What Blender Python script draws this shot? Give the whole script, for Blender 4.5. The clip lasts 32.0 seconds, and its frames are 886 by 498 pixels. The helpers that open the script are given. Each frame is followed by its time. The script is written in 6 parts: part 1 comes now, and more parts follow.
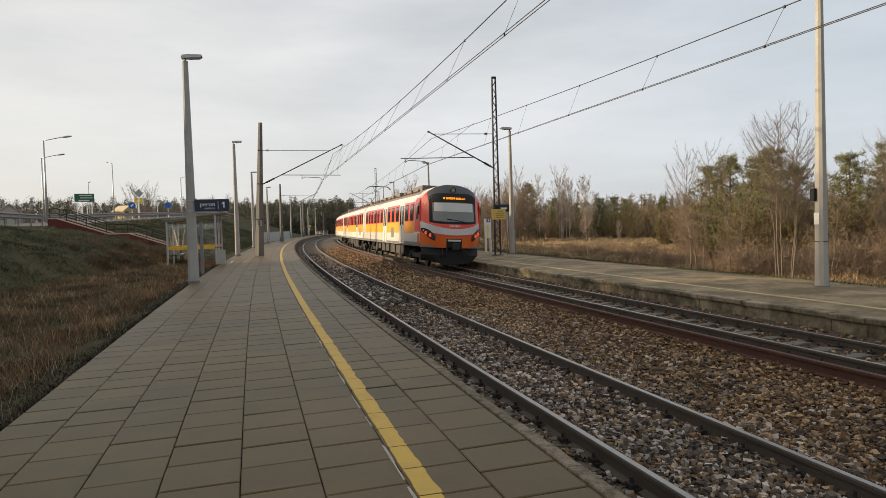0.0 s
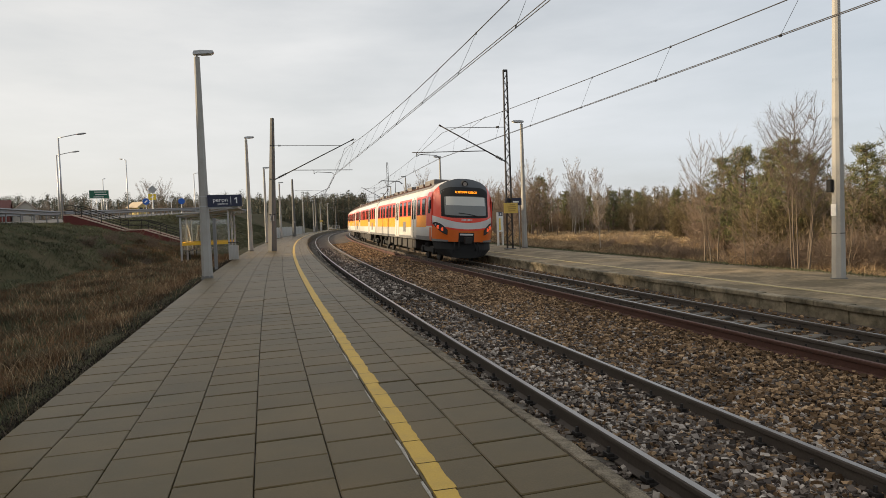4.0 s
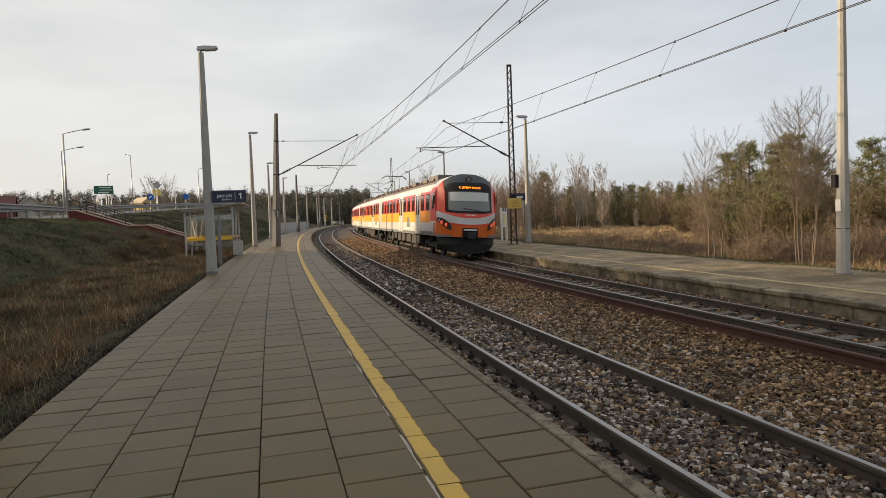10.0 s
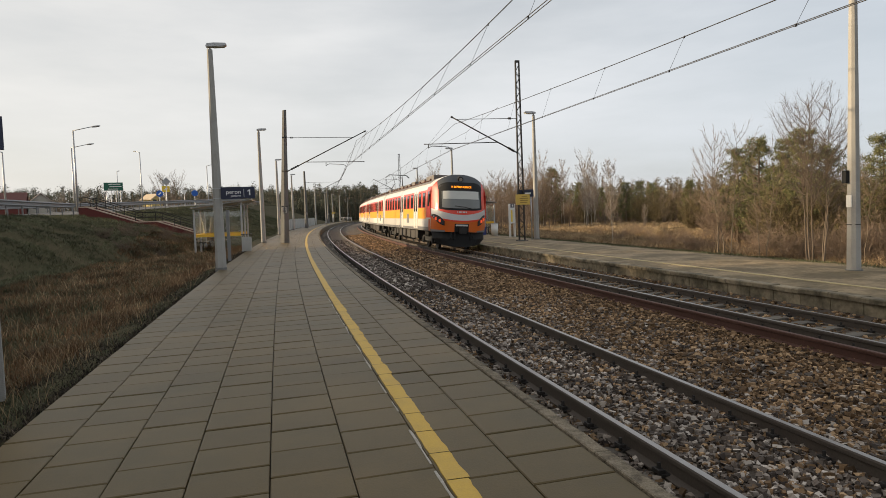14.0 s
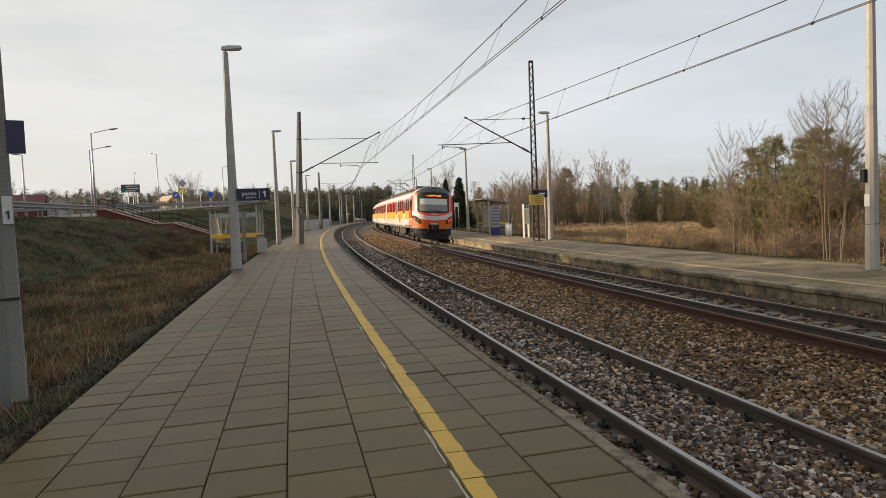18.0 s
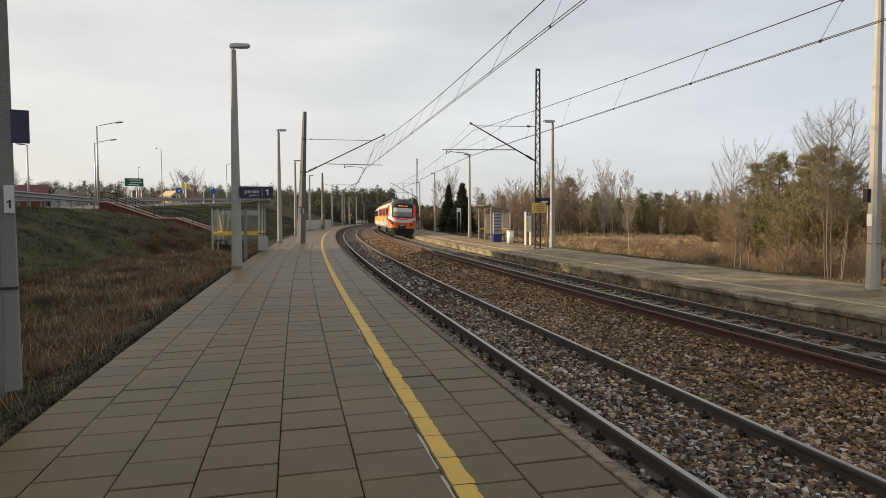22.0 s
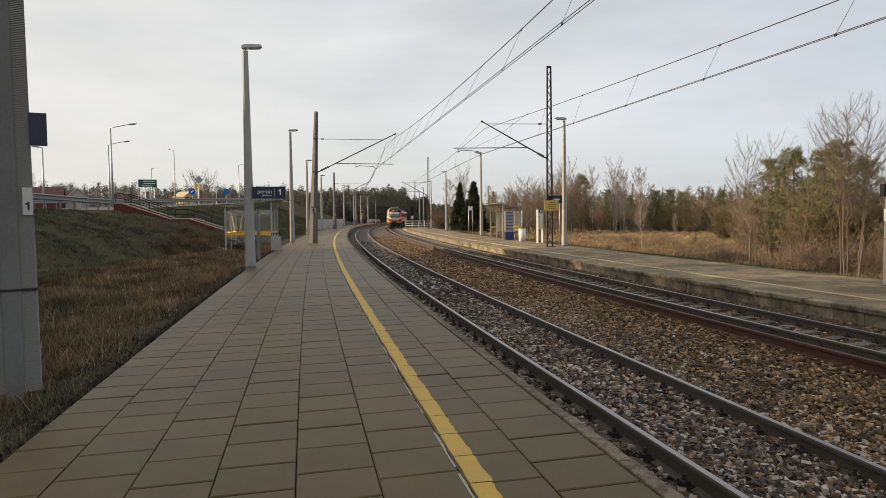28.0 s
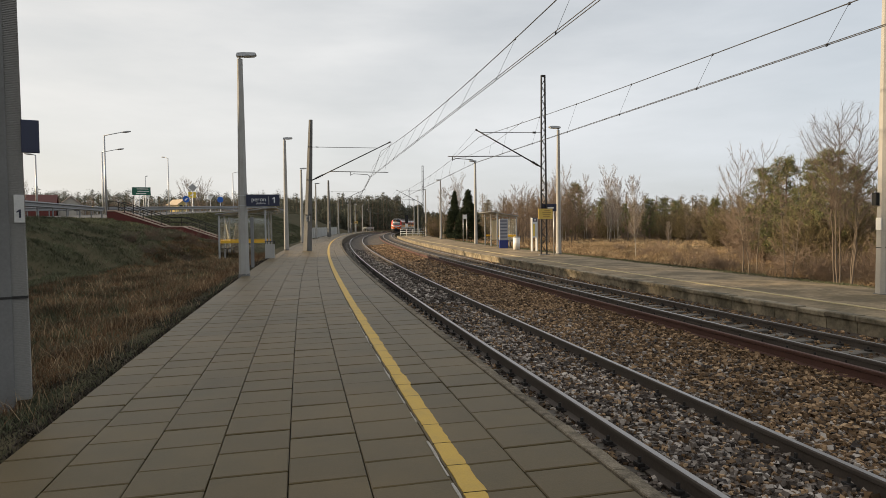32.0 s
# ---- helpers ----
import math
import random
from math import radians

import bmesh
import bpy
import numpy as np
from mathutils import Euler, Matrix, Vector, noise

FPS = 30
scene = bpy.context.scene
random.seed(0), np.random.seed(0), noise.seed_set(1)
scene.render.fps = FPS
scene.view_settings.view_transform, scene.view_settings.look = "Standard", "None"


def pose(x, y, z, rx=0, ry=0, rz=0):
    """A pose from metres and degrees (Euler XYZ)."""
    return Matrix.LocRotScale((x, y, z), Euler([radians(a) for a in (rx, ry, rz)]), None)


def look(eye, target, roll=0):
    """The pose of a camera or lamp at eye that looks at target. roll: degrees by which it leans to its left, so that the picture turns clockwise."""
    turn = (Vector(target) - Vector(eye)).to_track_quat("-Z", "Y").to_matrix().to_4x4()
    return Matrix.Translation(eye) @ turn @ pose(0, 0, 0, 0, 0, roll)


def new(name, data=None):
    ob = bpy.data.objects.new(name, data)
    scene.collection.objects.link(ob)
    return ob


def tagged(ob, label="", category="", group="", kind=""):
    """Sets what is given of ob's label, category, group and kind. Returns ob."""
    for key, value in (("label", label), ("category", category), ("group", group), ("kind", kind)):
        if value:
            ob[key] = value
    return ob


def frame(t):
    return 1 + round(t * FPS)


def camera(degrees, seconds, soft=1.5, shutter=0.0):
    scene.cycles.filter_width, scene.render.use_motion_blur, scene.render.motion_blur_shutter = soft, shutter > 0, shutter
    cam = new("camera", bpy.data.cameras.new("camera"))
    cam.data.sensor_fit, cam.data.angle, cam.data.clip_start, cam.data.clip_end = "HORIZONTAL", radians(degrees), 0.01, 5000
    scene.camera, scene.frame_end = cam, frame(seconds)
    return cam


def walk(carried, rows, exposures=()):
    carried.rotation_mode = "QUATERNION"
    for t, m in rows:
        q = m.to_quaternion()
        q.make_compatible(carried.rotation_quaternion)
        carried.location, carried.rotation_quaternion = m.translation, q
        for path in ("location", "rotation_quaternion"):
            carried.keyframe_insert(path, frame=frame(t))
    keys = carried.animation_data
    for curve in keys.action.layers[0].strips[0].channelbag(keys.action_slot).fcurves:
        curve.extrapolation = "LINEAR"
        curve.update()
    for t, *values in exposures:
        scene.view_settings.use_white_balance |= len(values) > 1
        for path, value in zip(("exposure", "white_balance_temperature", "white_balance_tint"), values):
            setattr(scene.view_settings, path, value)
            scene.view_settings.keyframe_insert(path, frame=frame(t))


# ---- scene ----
# The camera stands at the origin of the plan, 1.62 m over the near platform (z = 0).
# Places are given as s (metres along the curved line), u (metres to its right), z.
EYE = 1.62
LENS = 66.0
R_LINE = 970.0
HEAD = radians(15.45)
FWD = Vector((-math.sin(HEAD), math.cos(HEAD)))
SIDE = Vector((math.cos(HEAD), math.sin(HEAD)))
HUB = SIDE * R_LINE

cam = camera(LENS, 32.0, soft=0.4)
CAMERA_ROWS = [
    (0, -0.570, -1.947, 1.609, 0.008, 0.013, -0.001), (0.5, -0.317, -1.998, 1.627, 0.015, 0.010, -0.007), (1, -0.203, -2.195, 1.874, 0.017, 0.014, -0.003),
    (1.5, 0.133, -2.320, 2.125, 0.018, 0.009, 0.001), (2, 0.429, -2.405, 2.153, 0.020, 0.004, -0.002), (2.5, 0.460, -2.564, 2.190, 0.020, 0.002, 0.003),
    (3, 0.495, -2.367, 2.052, 0.017, 0.004, 0.000), (3.5, 0.387, -2.408, 1.931, 0.005, 0.056, -0.006), (5.5, 0.820, -2.396, 2.117, 0.010, 0.020, -0.002),
    (6, 0.915, -2.872, 1.943, 0.005, 0.023, 0.003), (6.5, 0.869, -2.881, 1.988, 0.009, 0.021, -0.003), (7, 0.763, -2.792, 2.080, 0.010, 0.027, 0.002),
    (7.5, 0.839, -2.958, 2.203, 0.014, 0.025, -0.000), (8, 0.986, -3.101, 2.188, 0.014, 0.007, 0.002), (8.5, 0.936, -3.040, 2.154, 0.016, 0.017, -0.000),
    (9, 0.777, -3.018, 2.102, 0.004, 0.033, -0.004), (9.5, 0.893, -2.894, 2.102, 0.005, 0.024, -0.000), (10, 0.755, -2.796, 2.007, 0.007, 0.028, 0.001),
    (10.5, 0.798, -2.801, 1.984, 0.007, 0.021, -0.000), (11, 1.018, -2.808, 2.003, 0.002, 0.023, -0.002), (11.5, 1.045, -2.989, 2.095, 0.004, 0.027, -0.005),
    (12, 1.150, -2.885, 2.099, 0.003, 0.012, 0.005), (12.5, 1.116, -2.983, 2.022, 0.003, 0.017, -0.000), (13, 1.235, -2.846, 1.947, -0.001, 0.015, -0.002),
    (13.5, 1.363, -3.009, 1.997, -0.000, 0.014, 0.001), (14, 1.415, -3.082, 2.048, -0.002, 0.014, 0.001), (14.5, 1.479, -2.995, 2.195, 0.003, 0.006, -0.001),
    (16.5, 2.327, -2.920, 2.163, -0.003, -0.016, 0.006), (17, 2.496, -3.024, 2.166, -0.005, -0.017, 0.004), (17.5, 2.590, -3.083, 2.222, -0.005, -0.016, 0.009),
    (18, 2.582, -2.998, 2.246, -0.003, -0.022, 0.007), (18.5, 2.435, -2.995, 2.053, -0.001, -0.018, 0.008), (19, 2.498, -2.938, 1.948, -0.003, -0.017, 0.006),
    (19.5, 2.493, -3.160, 2.002, 0.000, -0.019, 0.005), (20, 2.648, -3.396, 1.991, 0.004, -0.017, 0.003), (20.5, 2.786, -3.346, 1.630, 0.005, -0.013, 0.006),
    (21, 2.730, -2.801, 0.699, 0.003, -0.011, 0.004), (21.5, 2.685, -2.582, 0.236, 0.002, -0.010, 0.003), (22, 2.771, -2.598, 0.230, 0.007, -0.013, 0.004),
    (22.5, 2.675, -2.782, 0.478, -0.001, -0.007, 0.004), (23, 2.738, -2.918, 0.501, -0.001, -0.015, 0.007), (23.5, 3.077, -2.487, 0.717, -0.007, -0.021, 0.007),
    (24, 3.084, -2.438, 0.502, -0.025, -0.024, 0.005), (24.5, 2.836, -2.585, 0.462, -0.026, -0.029, 0.007), (25, 3.169, -2.606, 0.558, -0.026, -0.017, 0.006),
    (25.5, 4.074, -2.698, 0.959, -0.017, -0.016, 0.004), (27.5, 4.047, -2.772, 0.628, -0.019, -0.021, 0.005), (28, 3.721, -2.712, 0.685, -0.019, -0.020, 0.004),
    (28.5, 3.579, -2.390, 0.618, -0.019, -0.012, 0.001), (29, 3.596, -2.423, 0.696, -0.014, -0.013, 0.001), (29.5, 3.674, -2.684, 0.761, -0.008, -0.018, 0.005),
    (30, 3.468, -2.509, 0.788, -0.012, -0.012, 0.000), (30.5, 3.339, -2.500, 0.816, -0.010, -0.018, 0.005), (31, 3.249, -2.518, 0.802, -0.010, -0.005, -0.001),
    (31.5, 3.398, -2.290, 0.785, -0.011, -0.015, 0.002), (32, 3.261, -2.028, 0.612, -0.013, -0.010, 0.002),
]
walk(cam, [(t, pose(dx, dy, EYE + dz, 90 + p, r, y)) for t, y, p, r, dx, dy, dz in CAMERA_ROWS], exposures=[(0.0, 0.50, 6720, 10), (32.0, 0.50, 6720, 10)])


def plan(s, u):
    a = s / R_LINE
    q = HUB + (R_LINE - u) * (math.sin(a) * FWD - math.cos(a) * SIDE)
    return q.x, q.y


def P(s, u, z=0.0):
    x, y = plan(s, u)
    return Vector((x, y, z))


def at(s, u, z=0.0, turn=0.0):
    """The pose at s, u: local y runs along the line, local x to its right."""
    x, y = plan(s, u)
    return pose(x, y, z, 0, 0, math.degrees(HEAD - s / R_LINE) + turn)


def to_su(x, y):
    q = Vector((x, y)) - HUB
    return math.atan2(q.dot(FWD), -q.dot(SIDE)) * R_LINE, R_LINE - q.length


# ---- sky and sun ----
SUN_BEARING, SUN_HEIGHT = -90.0, 15.5
world = bpy.data.worlds.new("world")
scene.world = world
world.use_nodes = True
wn, wl = world.node_tree.nodes, world.node_tree.links
wn.clear()
w_out = wn.new("ShaderNodeOutputWorld")
w_bg = wn.new("ShaderNodeBackground")
w_sky = wn.new("ShaderNodeTexSky")
w_sky.sky_type = "NISHITA"
w_sky.sun_disc = False
w_sky.sun_elevation = radians(SUN_HEIGHT)
w_sky.sun_rotation = radians(SUN_BEARING)
w_sky.air_density, w_sky.dust_density, w_sky.ozone_density = 1.0, 2.0, 1.0
w_co = wn.new("ShaderNodeTexCoord")
w_map = wn.new("ShaderNodeMapping")
w_map.inputs["Scale"].default_value = (1.0, 1.0, 4.5)
w_map.inputs["Rotation"].default_value = (0.0, 0.12, 0.4)
w_n1 = wn.new("ShaderNodeTexNoise")
w_n1.inputs["Scale"].default_value, w_n1.inputs["Detail"].default_value, w_n1.inputs["Roughness"].default_value = 1.7, 7.0, 0.55
w_ramp = wn.new("ShaderNodeMapRange")
w_ramp.inputs["From Min"].default_value, w_ramp.inputs["From Max"].default_value = 0.33, 0.70
w_ramp.inputs["To Min"].default_value, w_ramp.inputs["To Max"].default_value = 0.62, 0.97
# pale cloud deck, a little brighter towards the sun's side
w_sep = wn.new("ShaderNodeVectorMath")
w_sep.operation = "DOT_PRODUCT"
w_sep.inputs[1].default_value = (math.sin(radians(SUN_BEARING)), math.cos(radians(SUN_BEARING)), 0.0)
w_side = wn.new("ShaderNodeMapRange")
w_side.inputs["From Min"].default_value, w_side.inputs["From Max"].default_value = -0.7, 0.7
w_side.inputs["To Min"].default_value, w_side.inputs["To Max"].default_value = 0.0, 1.0
w_cloud = wn.new("ShaderNodeMix")
w_cloud.data_type = "RGBA"
w_cloud.inputs["A"].default_value = (7.1, 7.9, 8.95, 1)
w_cloud.inputs["B"].default_value = (9.75, 9.65, 9.45, 1)
w_mix = wn.new("ShaderNodeMix")
w_mix.data_type = "RGBA"
wl.new(w_co.outputs["Generated"], w_map.inputs["Vector"])
wl.new(w_map.outputs["Vector"], w_n1.inputs["Vector"])
wl.new(w_n1.outputs["Fac"], w_ramp.inputs["Value"])
wl.new(w_co.outputs["Generated"], w_sep.inputs[0])
wl.new(w_sep.outputs["Value"], w_side.inputs["Value"])
wl.new(w_side.outputs["Result"], w_cloud.inputs["Factor"])
wl.new(w_ramp.outputs["Result"], w_mix.inputs["Factor"])
wl.new(w_sky.outputs["Color"], w_mix.inputs["A"])
wl.new(w_cloud.outputs["Result"], w_mix.inputs["B"])
wl.new(w_mix.outputs["Result"], w_bg.inputs["Color"])
w_bg.inputs["Strength"].default_value = 0.068
wl.new(w_bg.outputs["Background"], w_out.inputs["Surface"])

sun_data = bpy.data.lights.new("sun", "SUN")
sun_data.energy, sun_data.angle, sun_data.color = 4.6, radians(1.5), (1.0, 0.80, 0.54)
sun = new("sun", sun_data)
sb, sh = radians(SUN_BEARING), radians(SUN_HEIGHT)
sun.matrix_world = look((0, 0, 60), (-60 * math.sin(sb) * math.cos(sh), -60 * math.cos(sb) * math.cos(sh), 60 - 60 * math.sin(sh)))


# ---- materials ----
def shade(name, colour, rough=0.7, metal=0.0, vary=0.18, grain=40.0, patch=1.3, bump=0.15, dist=0.01, second=None, amount=0.5, per_piece=0.0, coat=0.0, glow=0.0, cutoff=(0.42, 0.68), spec=0.5, world_space=False):
    """Base colour with fine grain, broad patches of a second colour and a little relief, in metres."""
    m = bpy.data.materials.new(name)
    m.use_nodes = True
    n, l = m.node_tree.nodes, m.node_tree.links
    b = n["Principled BSDF"]
    co = n.new("ShaderNodeNewGeometry" if world_space else "ShaderNodeTexCoord")
    fine = n.new("ShaderNodeTexNoise")
    fine.inputs["Scale"].default_value, fine.inputs["Detail"].default_value = grain, 4.0
    broad = n.new("ShaderNodeTexNoise")
    broad.inputs["Scale"].default_value, broad.inputs["Detail"].default_value, broad.inputs["Roughness"].default_value = patch, 6.0, 0.65
    for t in (fine, broad):
        l.new(co.outputs["Position" if world_space else "Object"], t.inputs["Vector"])
    cut = n.new("ShaderNodeMapRange")
    cut.inputs["From Min"].default_value, cut.inputs["From Max"].default_value = cutoff
    cut.inputs["To Max"].default_value = amount
    l.new(broad.outputs["Fac"], cut.inputs["Value"])
    mix = n.new("ShaderNodeMix")
    mix.data_type = "RGBA"
    s2 = second or tuple(c * (1 - vary) for c in colour)
    mix.inputs["A"].default_value, mix.inputs["B"].default_value = (*colour, 1), (*s2, 1)
    l.new(cut.outputs["Result"], mix.inputs["Factor"])
    val = n.new("ShaderNodeMapRange")
    val.inputs["To Min"].default_value, val.inputs["To Max"].default_value = 1 - vary, 1 + vary
    l.new(fine.outputs["Fac"], val.inputs["Value"])
    mul = n.new("ShaderNodeVectorMath")
    mul.operation = "SCALE"
    l.new(mix.outputs["Result"], mul.inputs[0])
    l.new(val.outputs["Result"], mul.inputs["Scale"])
    out = mul.outputs["Vector"]
    if per_piece:
        info = n.new("ShaderNodeObjectInfo" if per_piece > 0 else "ShaderNodeNewGeometry")
        rnd = n.new("ShaderNodeMapRange")
        a = abs(per_piece)
        rnd.inputs["To Min"].default_value, rnd.inputs["To Max"].default_value = 1 - a, 1 + a
        l.new(info.outputs["Random" if per_piece > 0 else "Random Per Island"], rnd.inputs["Value"])
        m2 = n.new("ShaderNodeVectorMath")
        m2.operation = "SCALE"
        l.new(out, m2.inputs[0])
        l.new(rnd.outputs["Result"], m2.inputs["Scale"])
        out = m2.outputs["Vector"]
    l.new(out, b.inputs["Base Color"])
    b.inputs["Roughness"].default_value, b.inputs["Metallic"].default_value = rough, metal
    b.inputs["Coat Weight"].default_value, b.inputs["Specular IOR Level"].default_value = coat, spec
    if glow:
        l.new(out, b.inputs["Emission Color"])
        b.inputs["Emission Strength"].default_value = glow
    if bump:
        bp = n.new("ShaderNodeBump")
        bp.inputs["Strength"].default_value, bp.inputs["Distance"].default_value = bump, dist
        l.new(fine.outputs["Fac"], bp.inputs["Height"])
        l.new(bp.outputs["Normal"], b.inputs["Normal"])
    return m


def islands(name, c1, c2, rough=0.8, c3=None, vary=0.25):
    """Loose pieces in one mesh: each takes its own colour between three."""
    m = bpy.data.materials.new(name)
    m.use_nodes = True
    n, l = m.node_tree.nodes, m.node_tree.links
    b = n["Principled BSDF"]
    g = n.new("ShaderNodeNewGeometry")
    r = n.new("ShaderNodeValToRGB")
    r.color_ramp.elements[0].color, r.color_ramp.elements[1].color = (*c1, 1), (*c2, 1)
    if c3:
        e = r.color_ramp.elements.new(0.6)
        e.color = (*c3, 1)
    l.new(g.outputs["Random Per Island"], r.inputs["Fac"])
    co, t = n.new("ShaderNodeTexCoord"), n.new("ShaderNodeTexNoise")
    t.inputs["Scale"].default_value = 0.6
    l.new(co.outputs["Object"], t.inputs["Vector"])
    v = n.new("ShaderNodeMapRange")
    v.inputs["From Min"].default_value, v.inputs["From Max"].default_value = 0.3, 0.7
    v.inputs["To Min"].default_value, v.inputs["To Max"].default_value = 1 - vary, 1 + vary
    l.new(t.outputs["Fac"], v.inputs["Value"])
    s = n.new("ShaderNodeVectorMath")
    s.operation = "SCALE"
    l.new(r.outputs["Color"], s.inputs[0])
    l.new(v.outputs["Result"], s.inputs["Scale"])
    l.new(s.outputs["Vector"], b.inputs["Base Color"])
    b.inputs["Roughness"].default_value, b.inputs["Specular IOR Level"].default_value = rough, 0.2
    return m


def glass(name, tint, rough=0.03, clear=0.0):
    m = bpy.data.materials.new(name)
    m.use_nodes = True
    b = m.node_tree.nodes["Principled BSDF"]
    b.inputs["Base Color"].default_value = (*tint, 1)
    b.inputs["Roughness"].default_value, b.inputs["IOR"].default_value = rough, 1.5
    b.inputs["Transmission Weight"].default_value = clear
    return m


SLAB = shade("slab_concrete", (0.122, 0.085, 0.036), 0.50, vary=0.20, grain=90, patch=0.55, bump=0.22, dist=0.004, second=(0.068, 0.055, 0.028), amount=0.85, cutoff=(0.34, 0.70), spec=0.18, world_space=True, per_piece=0.09)
# Paler copy of SLAB: the far slabs' brighter light is put into its colour.
SLAB_FAR = shade("slab_concrete_joined_lit", (0.132, 0.092, 0.041), 0.50, vary=0.20, grain=90, patch=0.55, bump=0.22, dist=0.004, second=(0.078, 0.062, 0.032), amount=0.8, cutoff=(0.34, 0.70), spec=0.20, world_space=True, per_piece=-0.05)
BED = shade("joint_sand", (0.030, 0.025, 0.020), 0.95, bump=0.3)
KERB = shade("edge_concrete", (0.20, 0.165, 0.118), 0.9, vary=0.6, grain=70, patch=9.0, bump=0.9, dist=0.012, second=(0.065, 0.053, 0.038), amount=0.85, spec=0.15, per_piece=0.14, world_space=True)
WALL_OLD = shade("old_edge_wall", (0.30, 0.245, 0.165), 0.88, vary=0.35, grain=14, patch=2.2, second=(0.085, 0.073, 0.048), amount=0.9, cutoff=(0.40, 0.62), per_piece=0.16, world_space=True, spec=0.3)
YELLOW = shade("yellow_paint", (0.52, 0.32, 0.035), 0.6, vary=0.14, grain=70, patch=3.0, second=(0.38, 0.25, 0.05), amount=0.6)
OLD_YELLOW = shade("faded_yellow_paint", (0.46, 0.36, 0.18), 0.8, vary=0.25, grain=30, patch=2.0, second=(0.20, 0.16, 0.09), amount=0.8, cutoff=(0.50, 0.72))
ASPHALT = shade("worn_asphalt", (0.30, 0.225, 0.135), 0.75, vary=0.5, grain=9, patch=0.8, second=(0.125, 0.096, 0.055), amount=0.85, cutoff=(0.40, 0.58), spec=0.14)
ROAD = shade("road_asphalt", (0.06, 0.06, 0.06), 0.8, grain=60)
EARTH = shade("dry_grass_earth", (0.085, 0.070, 0.041), 0.95, vary=0.35, grain=9, patch=0.35, bump=0.6, dist=0.06, second=(0.050, 0.053, 0.028), amount=0.9, spec=0.05)
BALLAST_BED = shade("ballast_bed", (0.085, 0.064, 0.046), 0.95, vary=0.5, grain=28, patch=0.6, bump=0.9, dist=0.04, second=(0.045, 0.034, 0.025), amount=0.8)
STONE_GREY = islands("grey_ballast_stone", (0.028, 0.021, 0.017), (0.47, 0.41, 0.35), 0.7, (0.125, 0.099, 0.080))
STONE_BROWN = islands("rusty_ballast_stone", (0.046, 0.028, 0.015), (0.45, 0.30, 0.170), 0.75, (0.185, 0.114, 0.060))
RAIL_SIDE = shade("rusty_rail_side", (0.082, 0.066, 0.053), 0.7, metal=0.2, vary=0.3, grain=50, second=(0.065, 0.048, 0.038))
RAIL_TOP = shade("polished_rail_head", (0.32, 0.30, 0.28), 0.36, metal=1.0, vary=0.12, grain=30, bump=0.03, second=(0.22, 0.19, 0.165))
RUST = shade("dark_red_rust", (0.080, 0.034, 0.023), 0.8, metal=0.1, vary=0.3, grain=40, second=(0.105, 0.046, 0.032))
SLEEPER = shade("grey_sleeper", (0.125, 0.108, 0.085), 0.85, vary=0.3, grain=30, second=(0.06, 0.05, 0.04), amount=0.8, per_piece=0.25)
IRON = shade("dark_iron", (0.030, 0.027, 0.025), 0.6, metal=0.4, vary=0.3)
CONCRETE = shade("pole_concrete", (0.36, 0.348, 0.32), 0.8, vary=0.16, grain=50, patch=1.6, second=(0.27, 0.255, 0.23), amount=0.7)
CONCRETE_DARK = shade("mast_concrete", (0.135, 0.132, 0.124), 0.85, vary=0.2, grain=40, patch=1.2, second=(0.092, 0.088, 0.081), amount=0.7)
STEEL_GREY = shade("galvanised_steel", (0.42, 0.42, 0.42), 0.45, metal=0.6, vary=0.1)
STEEL_WORN = shade("weathered_steel", (0.20, 0.20, 0.20), 0.6, metal=0.3, vary=0.15)
STEEL_DARK = shade("dark_lattice_steel", (0.038, 0.034, 0.031), 0.6, metal=0.3, vary=0.25)
WIRE = shade("wire", (0.045, 0.042, 0.042), 0.5, metal=0.3, bump=0)
WHITE = shade("white_paint", (0.74, 0.73, 0.70), 0.5, vary=0.06, grain=20, second=(0.60, 0.58, 0.54), amount=0.35)
SIGN_BLUE = shade("navy_sign", (0.012, 0.016, 0.045), 0.4, vary=0.08, bump=0)
SIGN_GREEN = shade("green_sign", (0.006, 0.095, 0.058), 0.4, vary=0.08, bump=0)
SIGN_YELLOW = shade("ochre_sign", (0.62, 0.42, 0.09), 0.5, vary=0.1, bump=0)
PAPER = shade("notice_paper", (0.66, 0.65, 0.60), 0.6, vary=0.05, bump=0)
PAPER_YELLOW = shade("yellow_notice", (0.78, 0.55, 0.06), 0.6, vary=0.05, bump=0)
INK = shade("dark_print", (0.03, 0.03, 0.045), 0.7, bump=0)
BLUE = shade("blue_bin", (0.015, 0.03, 0.16), 0.45, vary=0.1)
RED_WALL = shade("red_brown_wall", (0.13, 0.028, 0.022), 0.85, vary=0.15, grain=20, second=(0.085, 0.024, 0.020), amount=0.6)
COPING = shade("pale_coping", (0.50, 0.36, 0.28), 0.7, vary=0.15)
YELLOW_RAIL = shade("yellow_rail", (0.75, 0.43, 0.03), 0.5, vary=0.08)
PANE = glass("shelter_pane", (0.93, 0.95, 0.94), 0.02, 0.98)
DARK_GLASS = glass("dark_train_glass", (0.012, 0.012, 0.013), 0.06)
# The windscreen's pale reflection is put into its base colour.
SCREEN_GLASS = glass("windscreen_sheen_glass", (0.17, 0.175, 0.165), 0.10)
T_RED = shade("train_red", (0.74, 0.052, 0.020), 0.42, vary=0.06, grain=8, patch=0.6, bump=0, coat=0.25, second=(0.66, 0.055, 0.026))
